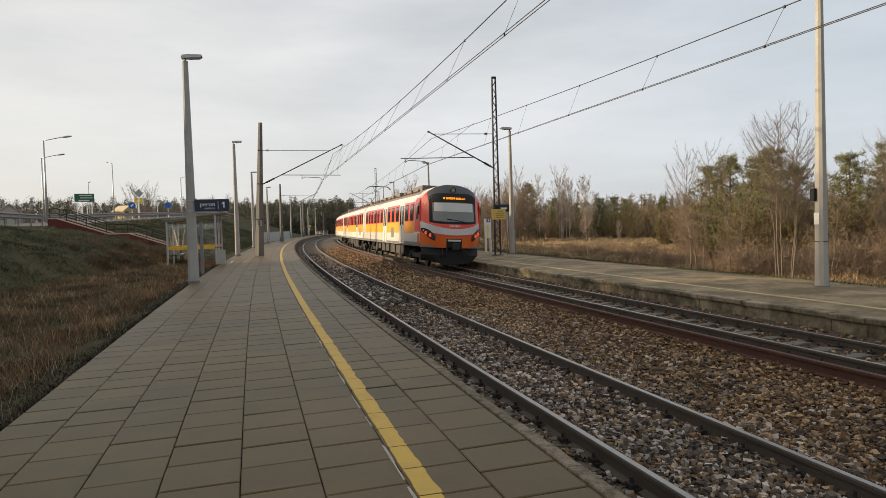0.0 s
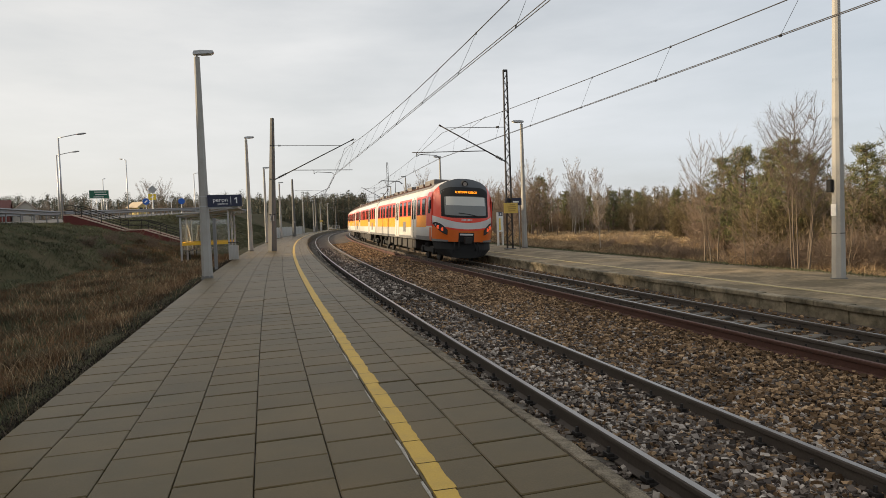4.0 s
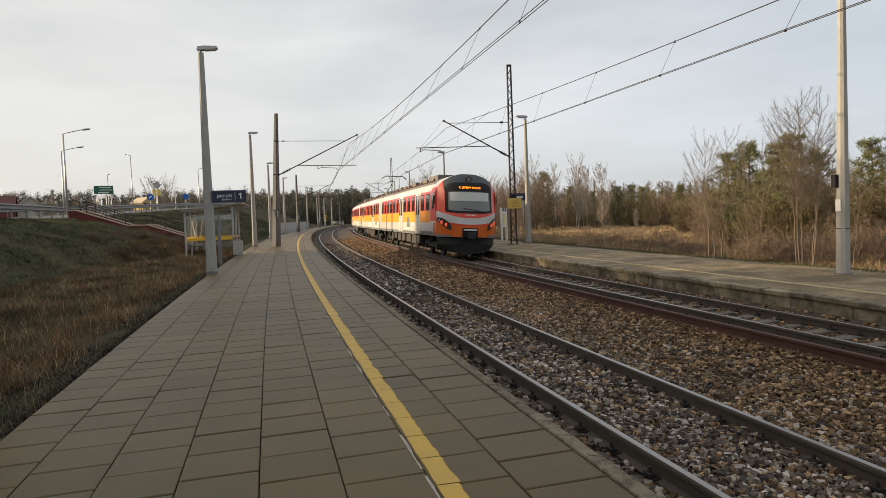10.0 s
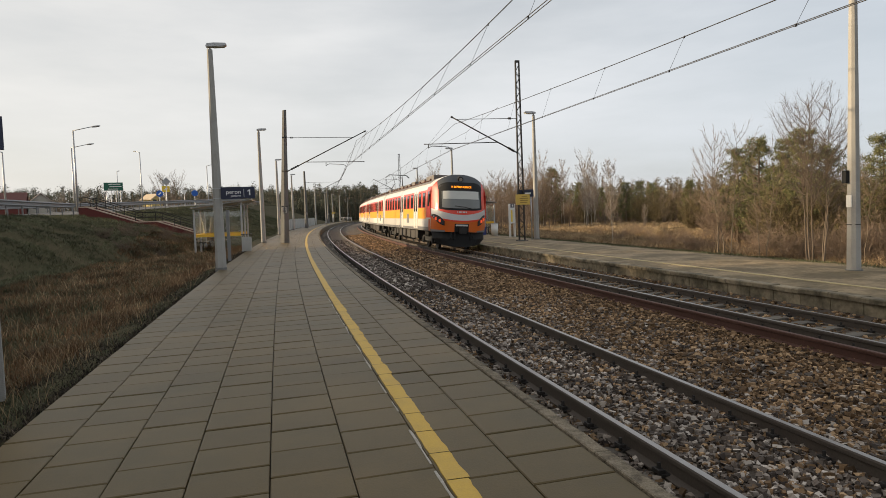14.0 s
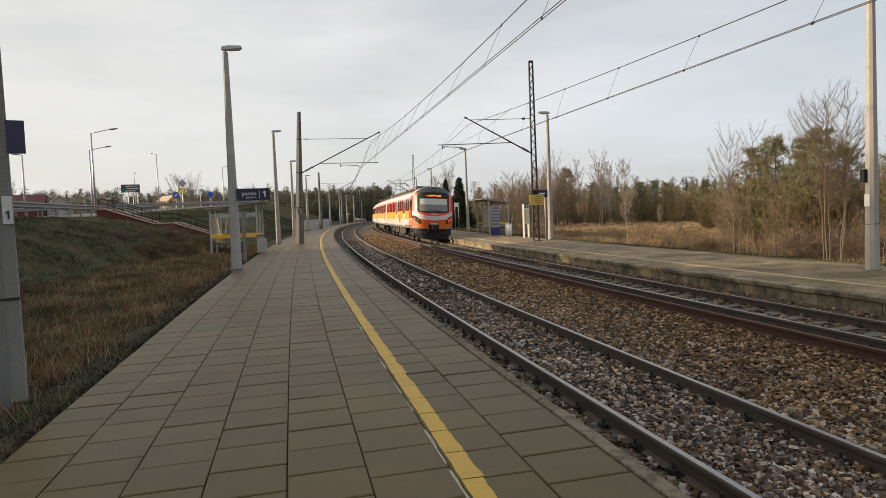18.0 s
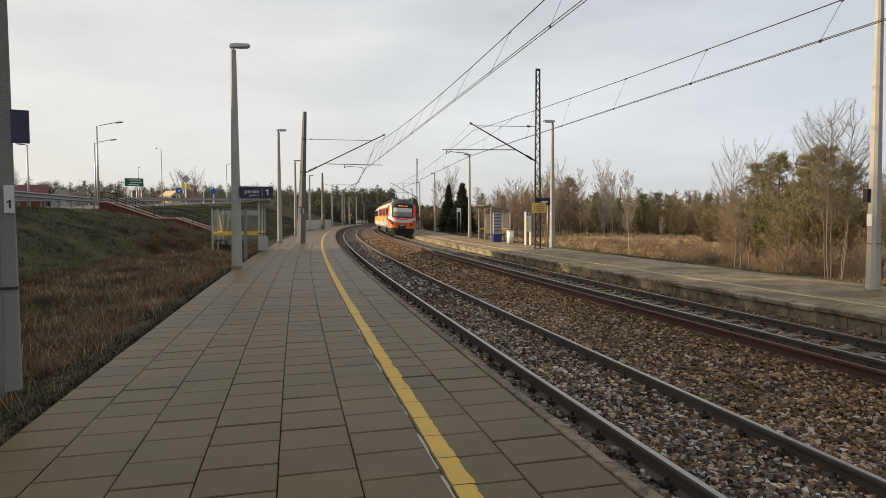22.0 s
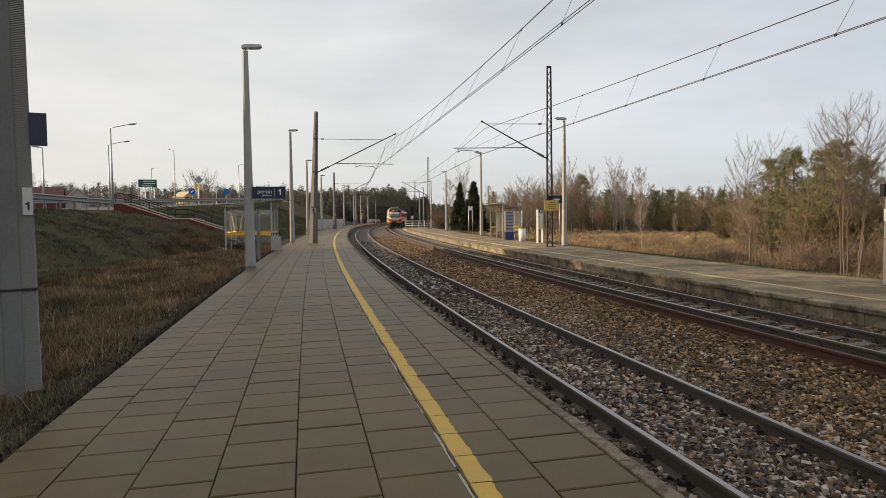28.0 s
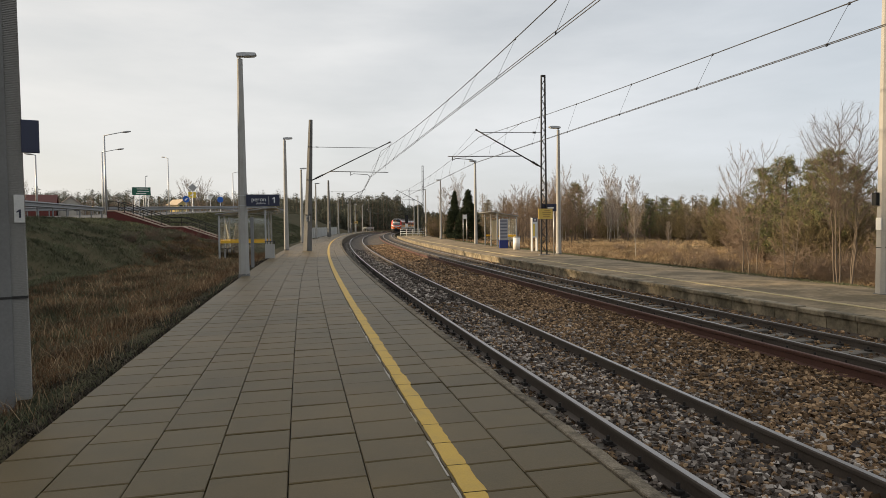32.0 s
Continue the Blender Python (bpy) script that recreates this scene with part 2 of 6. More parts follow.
T_ORANGE = shade("train_orange", (0.88, 0.33, 0.008), 0.5, vary=0.06, grain=8, patch=0.6, bump=0, coat=0.1, second=(0.76, 0.26, 0.015))
T_DEEP = shade("train_deep_orange", (0.62, 0.115, 0.007), 0.38, vary=0.08, grain=8, patch=0.8, bump=0, coat=0.3, second=(0.56, 0.115, 0.012))
T_WHITE = shade("train_white", (0.66, 0.635, 0.59), 0.45, vary=0.06, grain=8, patch=0.7, bump=0, coat=0.3, second=(0.60, 0.57, 0.52))
T_SILVER = shade("train_silver_band", (0.58, 0.57, 0.56), 0.35, vary=0.05, grain=8, bump=0, coat=0.3)
T_GREY = shade("train_grey", (0.17, 0.17, 0.175), 0.5, vary=0.12, grain=10, bump=0)
T_ROOF = shade("train_roof", (0.17, 0.155, 0.145), 0.7, vary=0.3, grain=10, second=(0.10, 0.075, 0.06), amount=0.8)
T_BLACK = shade("train_black", (0.008, 0.008, 0.008), 0.8, vary=0.2, bump=0.05)
LED = shade("amber_led", (1.0, 0.30, 0.01), 0.5, bump=0, vary=0.02, glow=1.6)
TAIL = shade("red_tail_lamp", (0.85, 0.10, 0.03), 0.25, bump=0, vary=0.05, glow=0.35)
LENS_GLASS = glass("lamp_cover", (0.05, 0.05, 0.055), 0.05)
BARK = shade("brown_bark", (0.15, 0.108, 0.075), 0.9, vary=0.3, grain=25, patch=3)
TWIG = shade("reddish_twig", (0.24, 0.170, 0.120), 0.9, vary=0.25, grain=8, patch=0.8, bump=0, second=(0.165, 0.125, 0.09))
BIRCH = shade("birch_bark", (0.46, 0.42, 0.35), 0.8, vary=0.2, grain=12, patch=4, second=(0.15, 0.12, 0.10), amount=0.7)
TWIG_OLIVE = islands("olive_brown_twig", (0.06, 0.048, 0.024), (0.27, 0.21, 0.11), 0.9, (0.15, 0.12, 0.060))
WEED = islands("rusty_weed", (0.055, 0.034, 0.020), (0.26, 0.165, 0.092), 0.85, (0.135, 0.082, 0.046), vary=0.4)
PALE_BARK = shade("pale_bark", (0.175, 0.138, 0.10), 0.9, vary=0.25, grain=20)
BIRCH_TWIG = shade("birch_twig", (0.235, 0.185, 0.150), 0.9, vary=0.2, bump=0)
NEEDLE = islands("pine_needle", (0.062, 0.073, 0.034), (0.29, 0.262, 0.112), 0.7, (0.150, 0.152, 0.066))
NEEDLE_DARK = islands("spruce_needle", (0.012, 0.022, 0.010), (0.045, 0.055, 0.022), 0.8, (0.026, 0.036, 0.015))
NEEDLE_MID = islands("olive_pine_needle", (0.090, 0.078, 0.052), (0.25, 0.205, 0.135), 0.85, (0.160, 0.136, 0.088), vary=0.35)
# Lifted grey-green far needles: distance haze is put into the colour.
NEEDLE_FAR = islands("hazy_far_needle", (0.058, 0.066, 0.048), (0.150, 0.146, 0.104), 0.85, (0.098, 0.101, 0.072), vary=0.25)
GRASS_DRY = islands("dry_grass_blade", (0.085, 0.053, 0.030), (0.25, 0.165, 0.092), 0.8, (0.160, 0.086, 0.042), vary=0.65)
LITTER = islands("dark_litter", (0.022, 0.018, 0.013), (0.13, 0.105, 0.075), 0.85, (0.055, 0.043, 0.030), vary=0.4)
GRASS_GOLD = islands("golden_grass_blade", (0.19, 0.124, 0.068), (0.58, 0.43, 0.255), 0.8, (0.39, 0.272, 0.150), vary=0.5)
GRASS_GREEN = islands("green_grass_blade", (0.064, 0.070, 0.040), (0.165, 0.155, 0.088), 0.8, (0.102, 0.106, 0.057), vary=0.45)


# ---- building blocks ----
def part(name, bm, material, parent, label="", m=None):
    me = bpy.data.meshes.new(name)
    bm.to_mesh(me)
    bm.free()
    return put(name, me, material, parent, label, m)


def put(name, me, material, parent, label="", m=None):
    if material and not me.materials:
        me.materials.append(material)
    ob = new(name, me)
    if parent is not None:
        ob.parent = parent
    if m is not None:
        ob.matrix_basis = m
    return tagged(ob, label)


def thing(name, m, label, category, group="", kind=""):
    ob = new(name)
    ob.empty_display_size = 0.2
    ob.matrix_basis = m
    return tagged(ob, label, category, group, kind)


def fresh():
    return bmesh.new()


def box(bm, x0, y0, z0, x1, y1, z1, bevel=0.0, m=None):
    vs = [bm.verts.new((x, y, z)) for x in (x0, x1) for y in (y0, y1) for z in (z0, z1)]
    if m is not None:
        for v in vs:
            v.co = m @ v.co
    fs = [bm.faces.new([vs[i] for i in q]) for q in ((0, 1, 3, 2), (4, 6, 7, 5), (0, 4, 5, 1), (2, 3, 7, 6), (0, 2, 6, 4), (1, 5, 7, 3))]
    if bevel:
        bmesh.ops.bevel(bm, geom=list({e for f in fs for e in f.edges}), offset=bevel, segments=2, profile=0.7, affect="EDGES")
    return bm


def rod(bm, a, b, r0, r1=None, n=8, caps=True):
    a, b = Vector(a), Vector(b)
    r1 = r0 if r1 is None else r1
    d = (b - a).normalized()
    e1 = d.orthogonal().normalized()
    e2 = d.cross(e1)
    rings = []
    for c, r in ((a, r0), (b, r1)):
        rings.append([bm.verts.new(c + r * (math.cos(2 * math.pi * k / n) * e1 + math.sin(2 * math.pi * k / n) * e2)) for k in range(n)])
    for k in range(n):
        f = bm.faces.new((rings[0][k], rings[0][(k + 1) % n], rings[1][(k + 1) % n], rings[1][k]))
        f.smooth = n > 6
    if caps:
        bm.faces.new(rings[0][::-1])
        bm.faces.new(rings[1])
    return bm


def path(bm, pts, r, n=6):
    pts = [Vector(p) for p in pts]
    rings, e1 = [], None
    for i, p in enumerate(pts):
        d = (pts[min(i + 1, len(pts) - 1)] - pts[max(i - 1, 0)]).normalized()
        e1 = d.orthogonal().normalized() if e1 is None else (e1 - d * e1.dot(d)).normalized()
        e2 = d.cross(e1)
        rings.append([bm.verts.new(p + r * (math.cos(2 * math.pi * k / n) * e1 + math.sin(2 * math.pi * k / n) * e2)) for k in range(n)])
    for a, b in zip(rings, rings[1:]):
        for k in range(n):
            f = bm.faces.new((a[k], a[(k + 1) % n], b[(k + 1) % n], b[k]))
            f.smooth = True
    bm.faces.new(rings[0][::-1])
    bm.faces.new(rings[-1])
    return bm


def prism(bm, outline, y0, y1):
    """An outline in x, z carried from y0 to y1."""
    a = [bm.verts.new((x, y0, z)) for x, z in outline]
    b = [bm.verts.new((x, y1, z)) for x, z in outline]
    n = len(outline)
    for k in range(n):
        bm.faces.new((a[k], a[(k + 1) % n], b[(k + 1) % n], b[k]))
    bm.faces.new(a[::-1])
    bm.faces.new(b)
    bmesh.ops.recalc_face_normals(bm, faces=bm.faces)
    return bm


def sweep(bm, outline, s0, s1, step, smooth=False, closed=True):
    """An outline in u, z carried along the line from s0 to s1."""
    k = max(1, int(math.ceil((s1 - s0) / step)))
    rows = []
    for i in range(k + 1):
        s = s0 + (s1 - s0) * i / k
        rows.append([bm.verts.new(P(s, u, z)) for u, z in outline])
    n = len(outline)
    for a, b in zip(rows, rows[1:]):
        for j in range(n if closed else n - 1):
            f = bm.faces.new((a[j], a[(j + 1) % n], b[(j + 1) % n], b[j]))
            f.smooth = smooth
    if closed:
        bm.faces.new(rows[0][::-1])
        bm.faces.new(rows[-1])
    bmesh.ops.recalc_face_normals(bm, faces=bm.faces)
    return bm


def lettering(words, size, material, parent, m, name="lettering", align="CENTER"):
    cu = bpy.data.curves.new("text", "FONT")
    cu.body, cu.size, cu.extrude, cu.align_x, cu.align_y = words, size, 0.004, align, "CENTER"
    tmp = new("text", cu)
    me = bpy.data.meshes.new_from_object(tmp)
    bpy.data.objects.remove(tmp)
    me.name = name
    me.materials.clear()
    return put(name, me, material, parent, "", m)


def digit_one(h, material, parent, m):
    """The figure 1 with its flag, drawn in the x, y plane."""
    w = h * 0.16
    bm = fresh()
    prism(bm, [(w, -h / 2), (w, h / 2), (-w * 0.1, h / 2), (-w * 1.9, h * 0.27), (-w * 1.9, h * 0.12), (-w * 0.35, h * 0.22), (-w * 0.35, -h / 2)], -0.003, 0.003)
    return part("figure_one", bm, material, parent, "", m)


def raw(name, verts, faces, material, parent=None, label="", smooth=False):
    me = bpy.data.meshes.new(name)
    v = np.asarray(verts, dtype=np.float32).reshape(-1, 3)
    f = np.asarray(faces, dtype=np.int32)
    me.vertices.add(len(v))
    me.vertices.foreach_set("co", v.ravel())
    k = f.shape[1]
    me.loops.add(f.size)
    me.loops.foreach_set("vertex_index", f.ravel())
    me.polygons.add(len(f))
    me.polygons.foreach_set("loop_start", np.arange(0, f.size, k, dtype=np.int32))
    me.polygons.foreach_set("loop_total", np.full(len(f), k, dtype=np.int32))
    me.polygons.foreach_set("use_smooth", np.full(len(f), smooth, dtype=bool))
    me.update(calc_edges=True)
    me.validate()
    me.materials.append(material)
    if name.startswith("_"):
        return me
    return put(name, me, None, parent, label)


def plan_np(s, u):
    a = s / R_LINE
    r = R_LINE - u
    return (HUB.x + r * (np.sin(a) * FWD.x - np.cos(a) * SIDE.x), HUB.y + r * (np.sin(a) * FWD.y - np.cos(a) * SIDE.y))


# ---- ground ----
PROFILE_U = [-900, -120, -42, -24, -22.4, -13.8, -13.3, -9.9, -7.5, -4.2, -2.2, -2.0, 2.0, 2.3, 9.6, 9.9, 14.7, 15.0, 17.0, 24.0, 60.0, 900]
PROFILE_Z = [-0.6, 0.6, 1.4, 2.1, 2.26, 2.26, 2.15, -0.22, -0.42, -0.34, -0.12, -0.9, -0.9, -1.0, -1.0, -0.9, -0.9, -0.26, -0.45, -0.62, -0.62, -0.6]


def lift(s):
    """The road climbs towards its bridge."""
    return 0.03 * np.clip(s - 48, 0, 75)


def ground_z(s, u, rough=True):
    z = np.interp(u, PROFILE_U, PROFILE_Z) + lift(s) * np.interp(u, [-60, -24, -13.3, -13.2], [0, 1, 1, 0])
    # the bank's foot comes closer to the platform towards the stairs
    f = np.clip((s - 26) / 20, 0, 1)
    toe = -9.9 + 6.4 * f * f * (3 - 2 * f)
    bank = 2.15 + lift(s) - (2.37 + lift(s)) * np.clip((u + 13.3) / (toe + 13.3), 0, 1) ** 1.1
    z = np.where((u > -13.3) & (u < -2.2), np.maximum(z, bank), z)
    fade = np.clip((230 - np.abs(s)) / 60, 0, 1) * np.clip((700 - np.abs(u)) / 300, 0, 1)
    z = z * fade - 0.6 * (1 - fade)
    if rough:
        wild = ((u < -2.3) & (u > -13.2)) | (u > 15.0) | (u < -24)
        amp = np.clip(np.minimum(np.abs(u + 2.3), np.abs(u - 15.0)) / 2.0, 0, 1) * 0.10
        z = z + wild * amp * (np.sin(s * 1.31 + u * 0.7) * np.sin(u * 1.73 - s * 0.4) + 0.5 * np.sin(s * 3.1 - u * 2.2))
    return z


def su_np(x, y):
    qx, qy = x - HUB.x, y - HUB.y
    r = np.hypot(qx, qy)
    return np.arctan2(qx * FWD.x + qy * FWD.y, -(qx * SIDE.x + qy * SIDE.y)) * R_LINE, R_LINE - r


def build_ground():
    sg = np.concatenate([np.linspace(-4000, -300, 9), np.linspace(-240, -20, 12), np.arange(-16, 60, 0.9), np.arange(60, 260, 4.0), np.linspace(270, 4500, 16)])
    ug = np.concatenate([np.linspace(-4000, -400, 8), np.linspace(-320, -50, 10), np.arange(-44, -26, 3.0), np.arange(-25, -14, 1.0), np.arange(-13.6, -2.1, 0.45), np.array([-2.15, -2.0, 0, 2.0, 2.3, 5, 7, 9.6, 9.9, 12, 14.7, 15.0]), np.arange(15.6, 30, 0.8), np.arange(31, 70, 3.0), np.linspace(80, 320, 12), np.linspace(400, 900, 5)])
    S, U = np.meshgrid(sg, ug, indexing="ij")
    # near the station the sheet follows the curve, far off it runs straight
    near_x, near_y = plan_np(S, np.clip(U, -900, 900))
    flat_x, flat_y = S * FWD.x + U * SIDE.x, S * FWD.y + U * SIDE.y
    keep = np.clip((420 - np.abs(S)) / 150, 0, 1) * np.clip((800 - np.abs(U)) / 300, 0, 1)
    X, Y = near_x * keep + flat_x * (1 - keep), near_y * keep + flat_y * (1 - keep)
    Z = ground_z(S, U)
    far = (np.abs(S) > 300) | (np.abs(U) > 700)
    X[far], Y[far] = flat_x[far] * 1.0, flat_y[far] * 1.0
    # the sheet's inner side of the bend reaches out to the horizon too
    X[:, -1], Y[:, -1] = flat_x[:, -1] * 1 + SIDE.x * 3500, flat_y[:, -1] + SIDE.y * 3500
    n, m = S.shape
    idx = np.arange(n * m).reshape(n, m)
    q = np.stack([idx[:-1, :-1], idx[1:, :-1], idx[1:, 1:], idx[:-1, 1:]], -1).reshape(-1, 4)
    g = raw("ground", np.stack([X, Y, Z], -1), q[:, ::-1], EARTH, smooth=True)
    tagged(g, "dry brown and green winter grassland", "ground", kind="structure")


build_ground()


def climb(bm):
    """Raise what was swept along the road to the road's own height."""
    for v in bm.verts:
        s, u = su_np(np.array([v.co.x]), np.array([v.co.y]))
        v.co.z += float(lift(s)[0])


# ---- road on the embankment ----
bm = sweep(fresh(), [(-22.0, 2.29), (-14.2, 2.29), (-14.2, 2.14), (-22.0, 2.14)], -60, 190, 5)
climb(bm)
tagged(part("road", bm, ROAD, None), "grey asphalt road on top of the embankment", "road", kind="structure")

# ---- platform near the camera ----
PITCH1 = 0.4755


def fall(u):
    """The slabs fall a little away from the track."""
    return 0.021 * (u - 0.55)


platform1 = thing("platform_near", Matrix(), "long curved platform of square grey-brown concrete slabs", "platform", kind="structure")
bm = sweep(fresh(), [(-2.11, -0.095), (1.94, -0.01), (1.94, -0.9), (-2.11, -0.9)], -12, 205, 2.5)
part("slab_bed", bm, BED, platform1)
COLUMNS = [-2.14, -1.64, -1.114, -0.609, -0.101, 0.404, 0.918, 1.397, 1.93]
PHASES = [4.964, 4.71, 4.433, 4.639, 4.387, 4.168, 3.921, 3.689]
LINE_L, LINE_R = 0.936, 1.072
LINE_PHASE = 3.921 - 8 * PITCH1
tile_mesh = {}


def tile(width, length, seed):
    """A slab with worn, slightly rounded upper edges."""
    key = (round(width, 3), round(length, 3), seed)
    if key not in tile_mesh:
        rnd = random.Random(seed)
        bm = fresh()
        w, l, b = width / 2 - 0.0038, length / 2 - (0.0035, 0.006, 0.010, 0.013)[seed], 0.006
        low = [bm.verts.new((x * w, y * l, -0.05)) for x, y in ((-1, -1), (1, -1), (1, 1), (-1, 1))]
        mid = [bm.verts.new((x * w, y * l, -b)) for x, y in ((-1, -1), (1, -1), (1, 1), (-1, 1))]
        top = [bm.verts.new((x * (w - b - rnd.random() * 0.004), y * (l - b - rnd.random() * 0.004), rnd.uniform(-0.001, 0.001))) for x, y in ((-1, -1), (1, -1), (1, 1), (-1, 1))]
        for a, c in ((low, mid), (mid, top)):
            for k in range(4):
                bm.faces.new((a[k], a[(k + 1) % 4], c[(k + 1) % 4], c[k]))
        bm.faces.new(top)
        me = bpy.data.meshes.new("slab")
        bm.to_mesh(me)
        bm.free()
        me.materials.append(SLAB)
        tile_mesh[key] = me
    return tile_mesh[key]


def platform_slabs():
    rnd = random.Random(5)
    far_v, far_f = [], []
    for c in range(8):
        u0, u1 = COLUMNS[c], COLUMNS[c + 1]
        phase = PHASES[c] - 10 * PITCH1
        k = -14
        while True:
            s0 = phase + k * PITCH1
            k += 1
            if s0 > 204:
                break
            uc, sc = (u0 + u1) / 2, s0 + PITCH1 / 2
            tilt, dz = rnd.uniform(-0.3, 0.3), rnd.uniform(-0.0025, 0.0025)
            if -1.5 < s0 < 15.5 and c < 8:
                ob = new("slab", tile(u1 - u0, PITCH1, rnd.choice((0, 0, 0, 1, 1, 2, 3))))
                ob.parent = platform1
                ob.matrix_basis = at(sc, uc, dz + fall(uc)) @ pose(0, 0, 0, tilt * 0.6, tilt - 1.2, 0)
            else:
                w, l = (u1 - u0) / 2 - 0.0055, PITCH1 / 2 - rnd.choice((0.001, 0.001, 0.0015, 0.003))
                b = len(far_v)
                for du, ds, z in ((-w, -l, 0), (w, -l, 0), (w, l, 0), (-w, l, 0), (-w, -l, -0.05), (w, -l, -0.05), (w, l, -0.05), (-w, l, -0.05)):
                    far_v.append(P(sc + ds, uc + du, dz + z + fall(uc + du)))
                for q in ((0, 1, 2, 3), (0, 4, 5, 1), (1, 5, 6, 2), (2, 6, 7, 3), (3, 7, 4, 0)):
                    far_f.append([b + i for i in q])
    ob = raw("more_slabs", [tuple(v) for v in far_v], far_f, SLAB_FAR, platform1)
    tagged(ob, kind="stuff")


def near_edge():
    rnd = random.Random(8)
    # kerb stones along the edge, each a metre long
    for k in range(-12, 90):
        s0 = k * 1.0
        bm = fresh()
        j = rnd.uniform(-0.008, 0.008)
        pts = [(1.938, -0.07), (1.938, 0.006), (1.946, 0.013), (2.035 + j, 0.010 + j / 2), (2.05 + j, -0.004), (2.05 + j, -0.16), (1.97, -0.18)]
        ys = [0.006, 0.09, 0.2, 0.31, 0.42, 0.55, 0.66, 0.78, 0.9, 0.994]
        rows = []
        for y in ys:
            e, d = rnd.uniform(-0.007, 0.005), rnd.uniform(-0.008, 0.002)
            rows.append([bm.verts.new((u - 2.0 + e * (u > 1.99), y - 0.5, z + d * (u > 2.0 and z > -0.1))) for u, z in pts])
        for a, b in zip(rows, rows[1:]):
            for i in range(len(pts)):
                bm.faces.new((a[i], a[(i + 1) % len(pts)], b[(i + 1) % len(pts)], b[i]))
        bm.faces.new(rows[0])
        bm.faces.new(rows[-1][::-1])
        bmesh.ops.recalc_face_normals(bm, faces=bm.faces)
        part("kerb_stone", bm, KERB, platform1, m=at(s0 + 0.5, 2.0, 0.028))
    bm = sweep(fresh(), [(1.90, -0.09), (1.97, -0.09), (1.97, -1.0), (1.90, -1.0)], -12, 205, 2.5)
    part("edge_wall", bm, KERB, platform1)
    bm = sweep(fresh(), [(1.93, -0.02), (1.93, 0.036), (2.0, 0.036), (2.0, -0.12)], 90, 205, 2.5)
    part("edge_strip", bm, KERB, platform1)


def painted_line(name, u0, u1, z, s0, s1, material, parent, ragged, fine_to, seed):
    """A worn paint line with a ragged border."""
    rnd = random.Random(seed)
    v, f = [], []
    s, a, b = s0, 0.0, 0.0
    while s < s1 + 1e-6:
        a = 0.7 * a + rnd.uniform(-ragged, ragged) * 0.35
        b = 0.7 * b + rnd.uniform(-ragged, ragged)
        v += [P(s, u0 + a, z - 0.02), P(s, u0 + a, z), P(s, u1 + b, z), P(s, u1 + b, z - 0.02)]
        if s >= s1 - 1e-6:
            break
        s = min(s1, s + (0.07 if s < fine_to else 1.5))
    n = len(v) // 4
    for i in range(n - 1):
        for j in range(3):
            f.append([4 * i + j, 4 * i + j + 1, 4 * i + j + 5, 4 * i + j + 4])
    return raw(name, [tuple(q) for q in v], f, material, parent)


for k in range(-22, 33):
    # one piece of paint on each slab of its column
    painted_line("yellow_paint", LINE_L, LINE_R, 0.0065 + fall(1.0), LINE_PHASE + k * PITCH1 + 0.006, LINE_PHASE + (k + 1) * PITCH1 - 0.006, YELLOW, platform1, 0.009, 18, k)
painted_line("yellow_line", LINE_L, LINE_R, 0.0045 + fall(1.0), LINE_PHASE + 33 * PITCH1, 204, YELLOW, platform1, 0.006, 18, 3)
# what is left of an older white border: short flakes with gaps
CHIPPED = shade("chipped_paint", (0.36, 0.33, 0.28), 0.7, vary=0.35, grain=60, second=(0.17, 0.14, 0.10), amount=0.9)
rnd = random.Random(8)
s = 1.5
while s < 13:
    e = s + rnd.uniform(0.15, 0.8)
    w = rnd.uniform(0.008, 0.018)
    painted_line("white_flake", LINE_L - 0.026 - w, LINE_L - 0.024, 0.0042 + fall(0.9), s, e, CHIPPED, platform1, 0.006, 14, int(s * 100))
    s = e + rnd.choice((0.05, 0.12, 0.3, 0.5))

# ---- the other platform ----
TOP2 = -0.10
EDGE2 = 9.80
platform2 = thing("platform_far", Matrix(), "old worn asphalt platform behind a weathered concrete edge wall", "platform", kind="structure")
bm = sweep(fresh(), [(EDGE2 + 0.16, TOP2 - 0.02), (EDGE2 + 0.16, -0.9), (14.75, -0.9), (14.75, TOP2 - 0.06), (13.0, TOP2 + 0.015), (EDGE2 + 1.3, TOP2)], -30, 112, 2.0)
part("surface", bm, ASPHALT, platform2, "patched grey-brown asphalt surface")
painted_line("yellow_line", EDGE2 + 1.05, EDGE2 + 1.19, TOP2 + 0.006, -30, 112, OLD_YELLOW, platform2, 0.02, 50, 9)


def far_edge():
    rnd = random.Random(21)
    s = -30.0
    while s < 112:
        l = 0.746
        bm = fresh()
        j = rnd.uniform(-0.012, 0.012)
        prism(bm, [(0.18, -0.9), (0.01, -0.9), (0.005, -0.10), (-0.045 + j, -0.09), (-0.05 + j, -0.02), (-0.035 + j, 0.0), (0.18, 0.004)], -l / 2 + 0.012, l / 2 - 0.012)
        part("edge_block", bm, WALL_OLD, platform2, m=at(s + 0.375, EDGE2, TOP2 + rnd.uniform(-0.010, 0.008), rnd.uniform(-0.4, 0.4)))
        s += 0.75


# ---- tracks ----
RAIL_PTS = [(-0.036, -0.012), (-0.030, 0.0), (0.030, 0.0), (0.036, -0.012), (0.034, -0.042), (0.009, -0.055), (0.009, -0.140), (0.072, -0.158), (0.072, -0.170), (-0.072, -0.170), (-0.072, -0.158), (-0.009, -0.140), (-0.009, -0.055), (-0.034, -0.042)]
TRACKS = {}


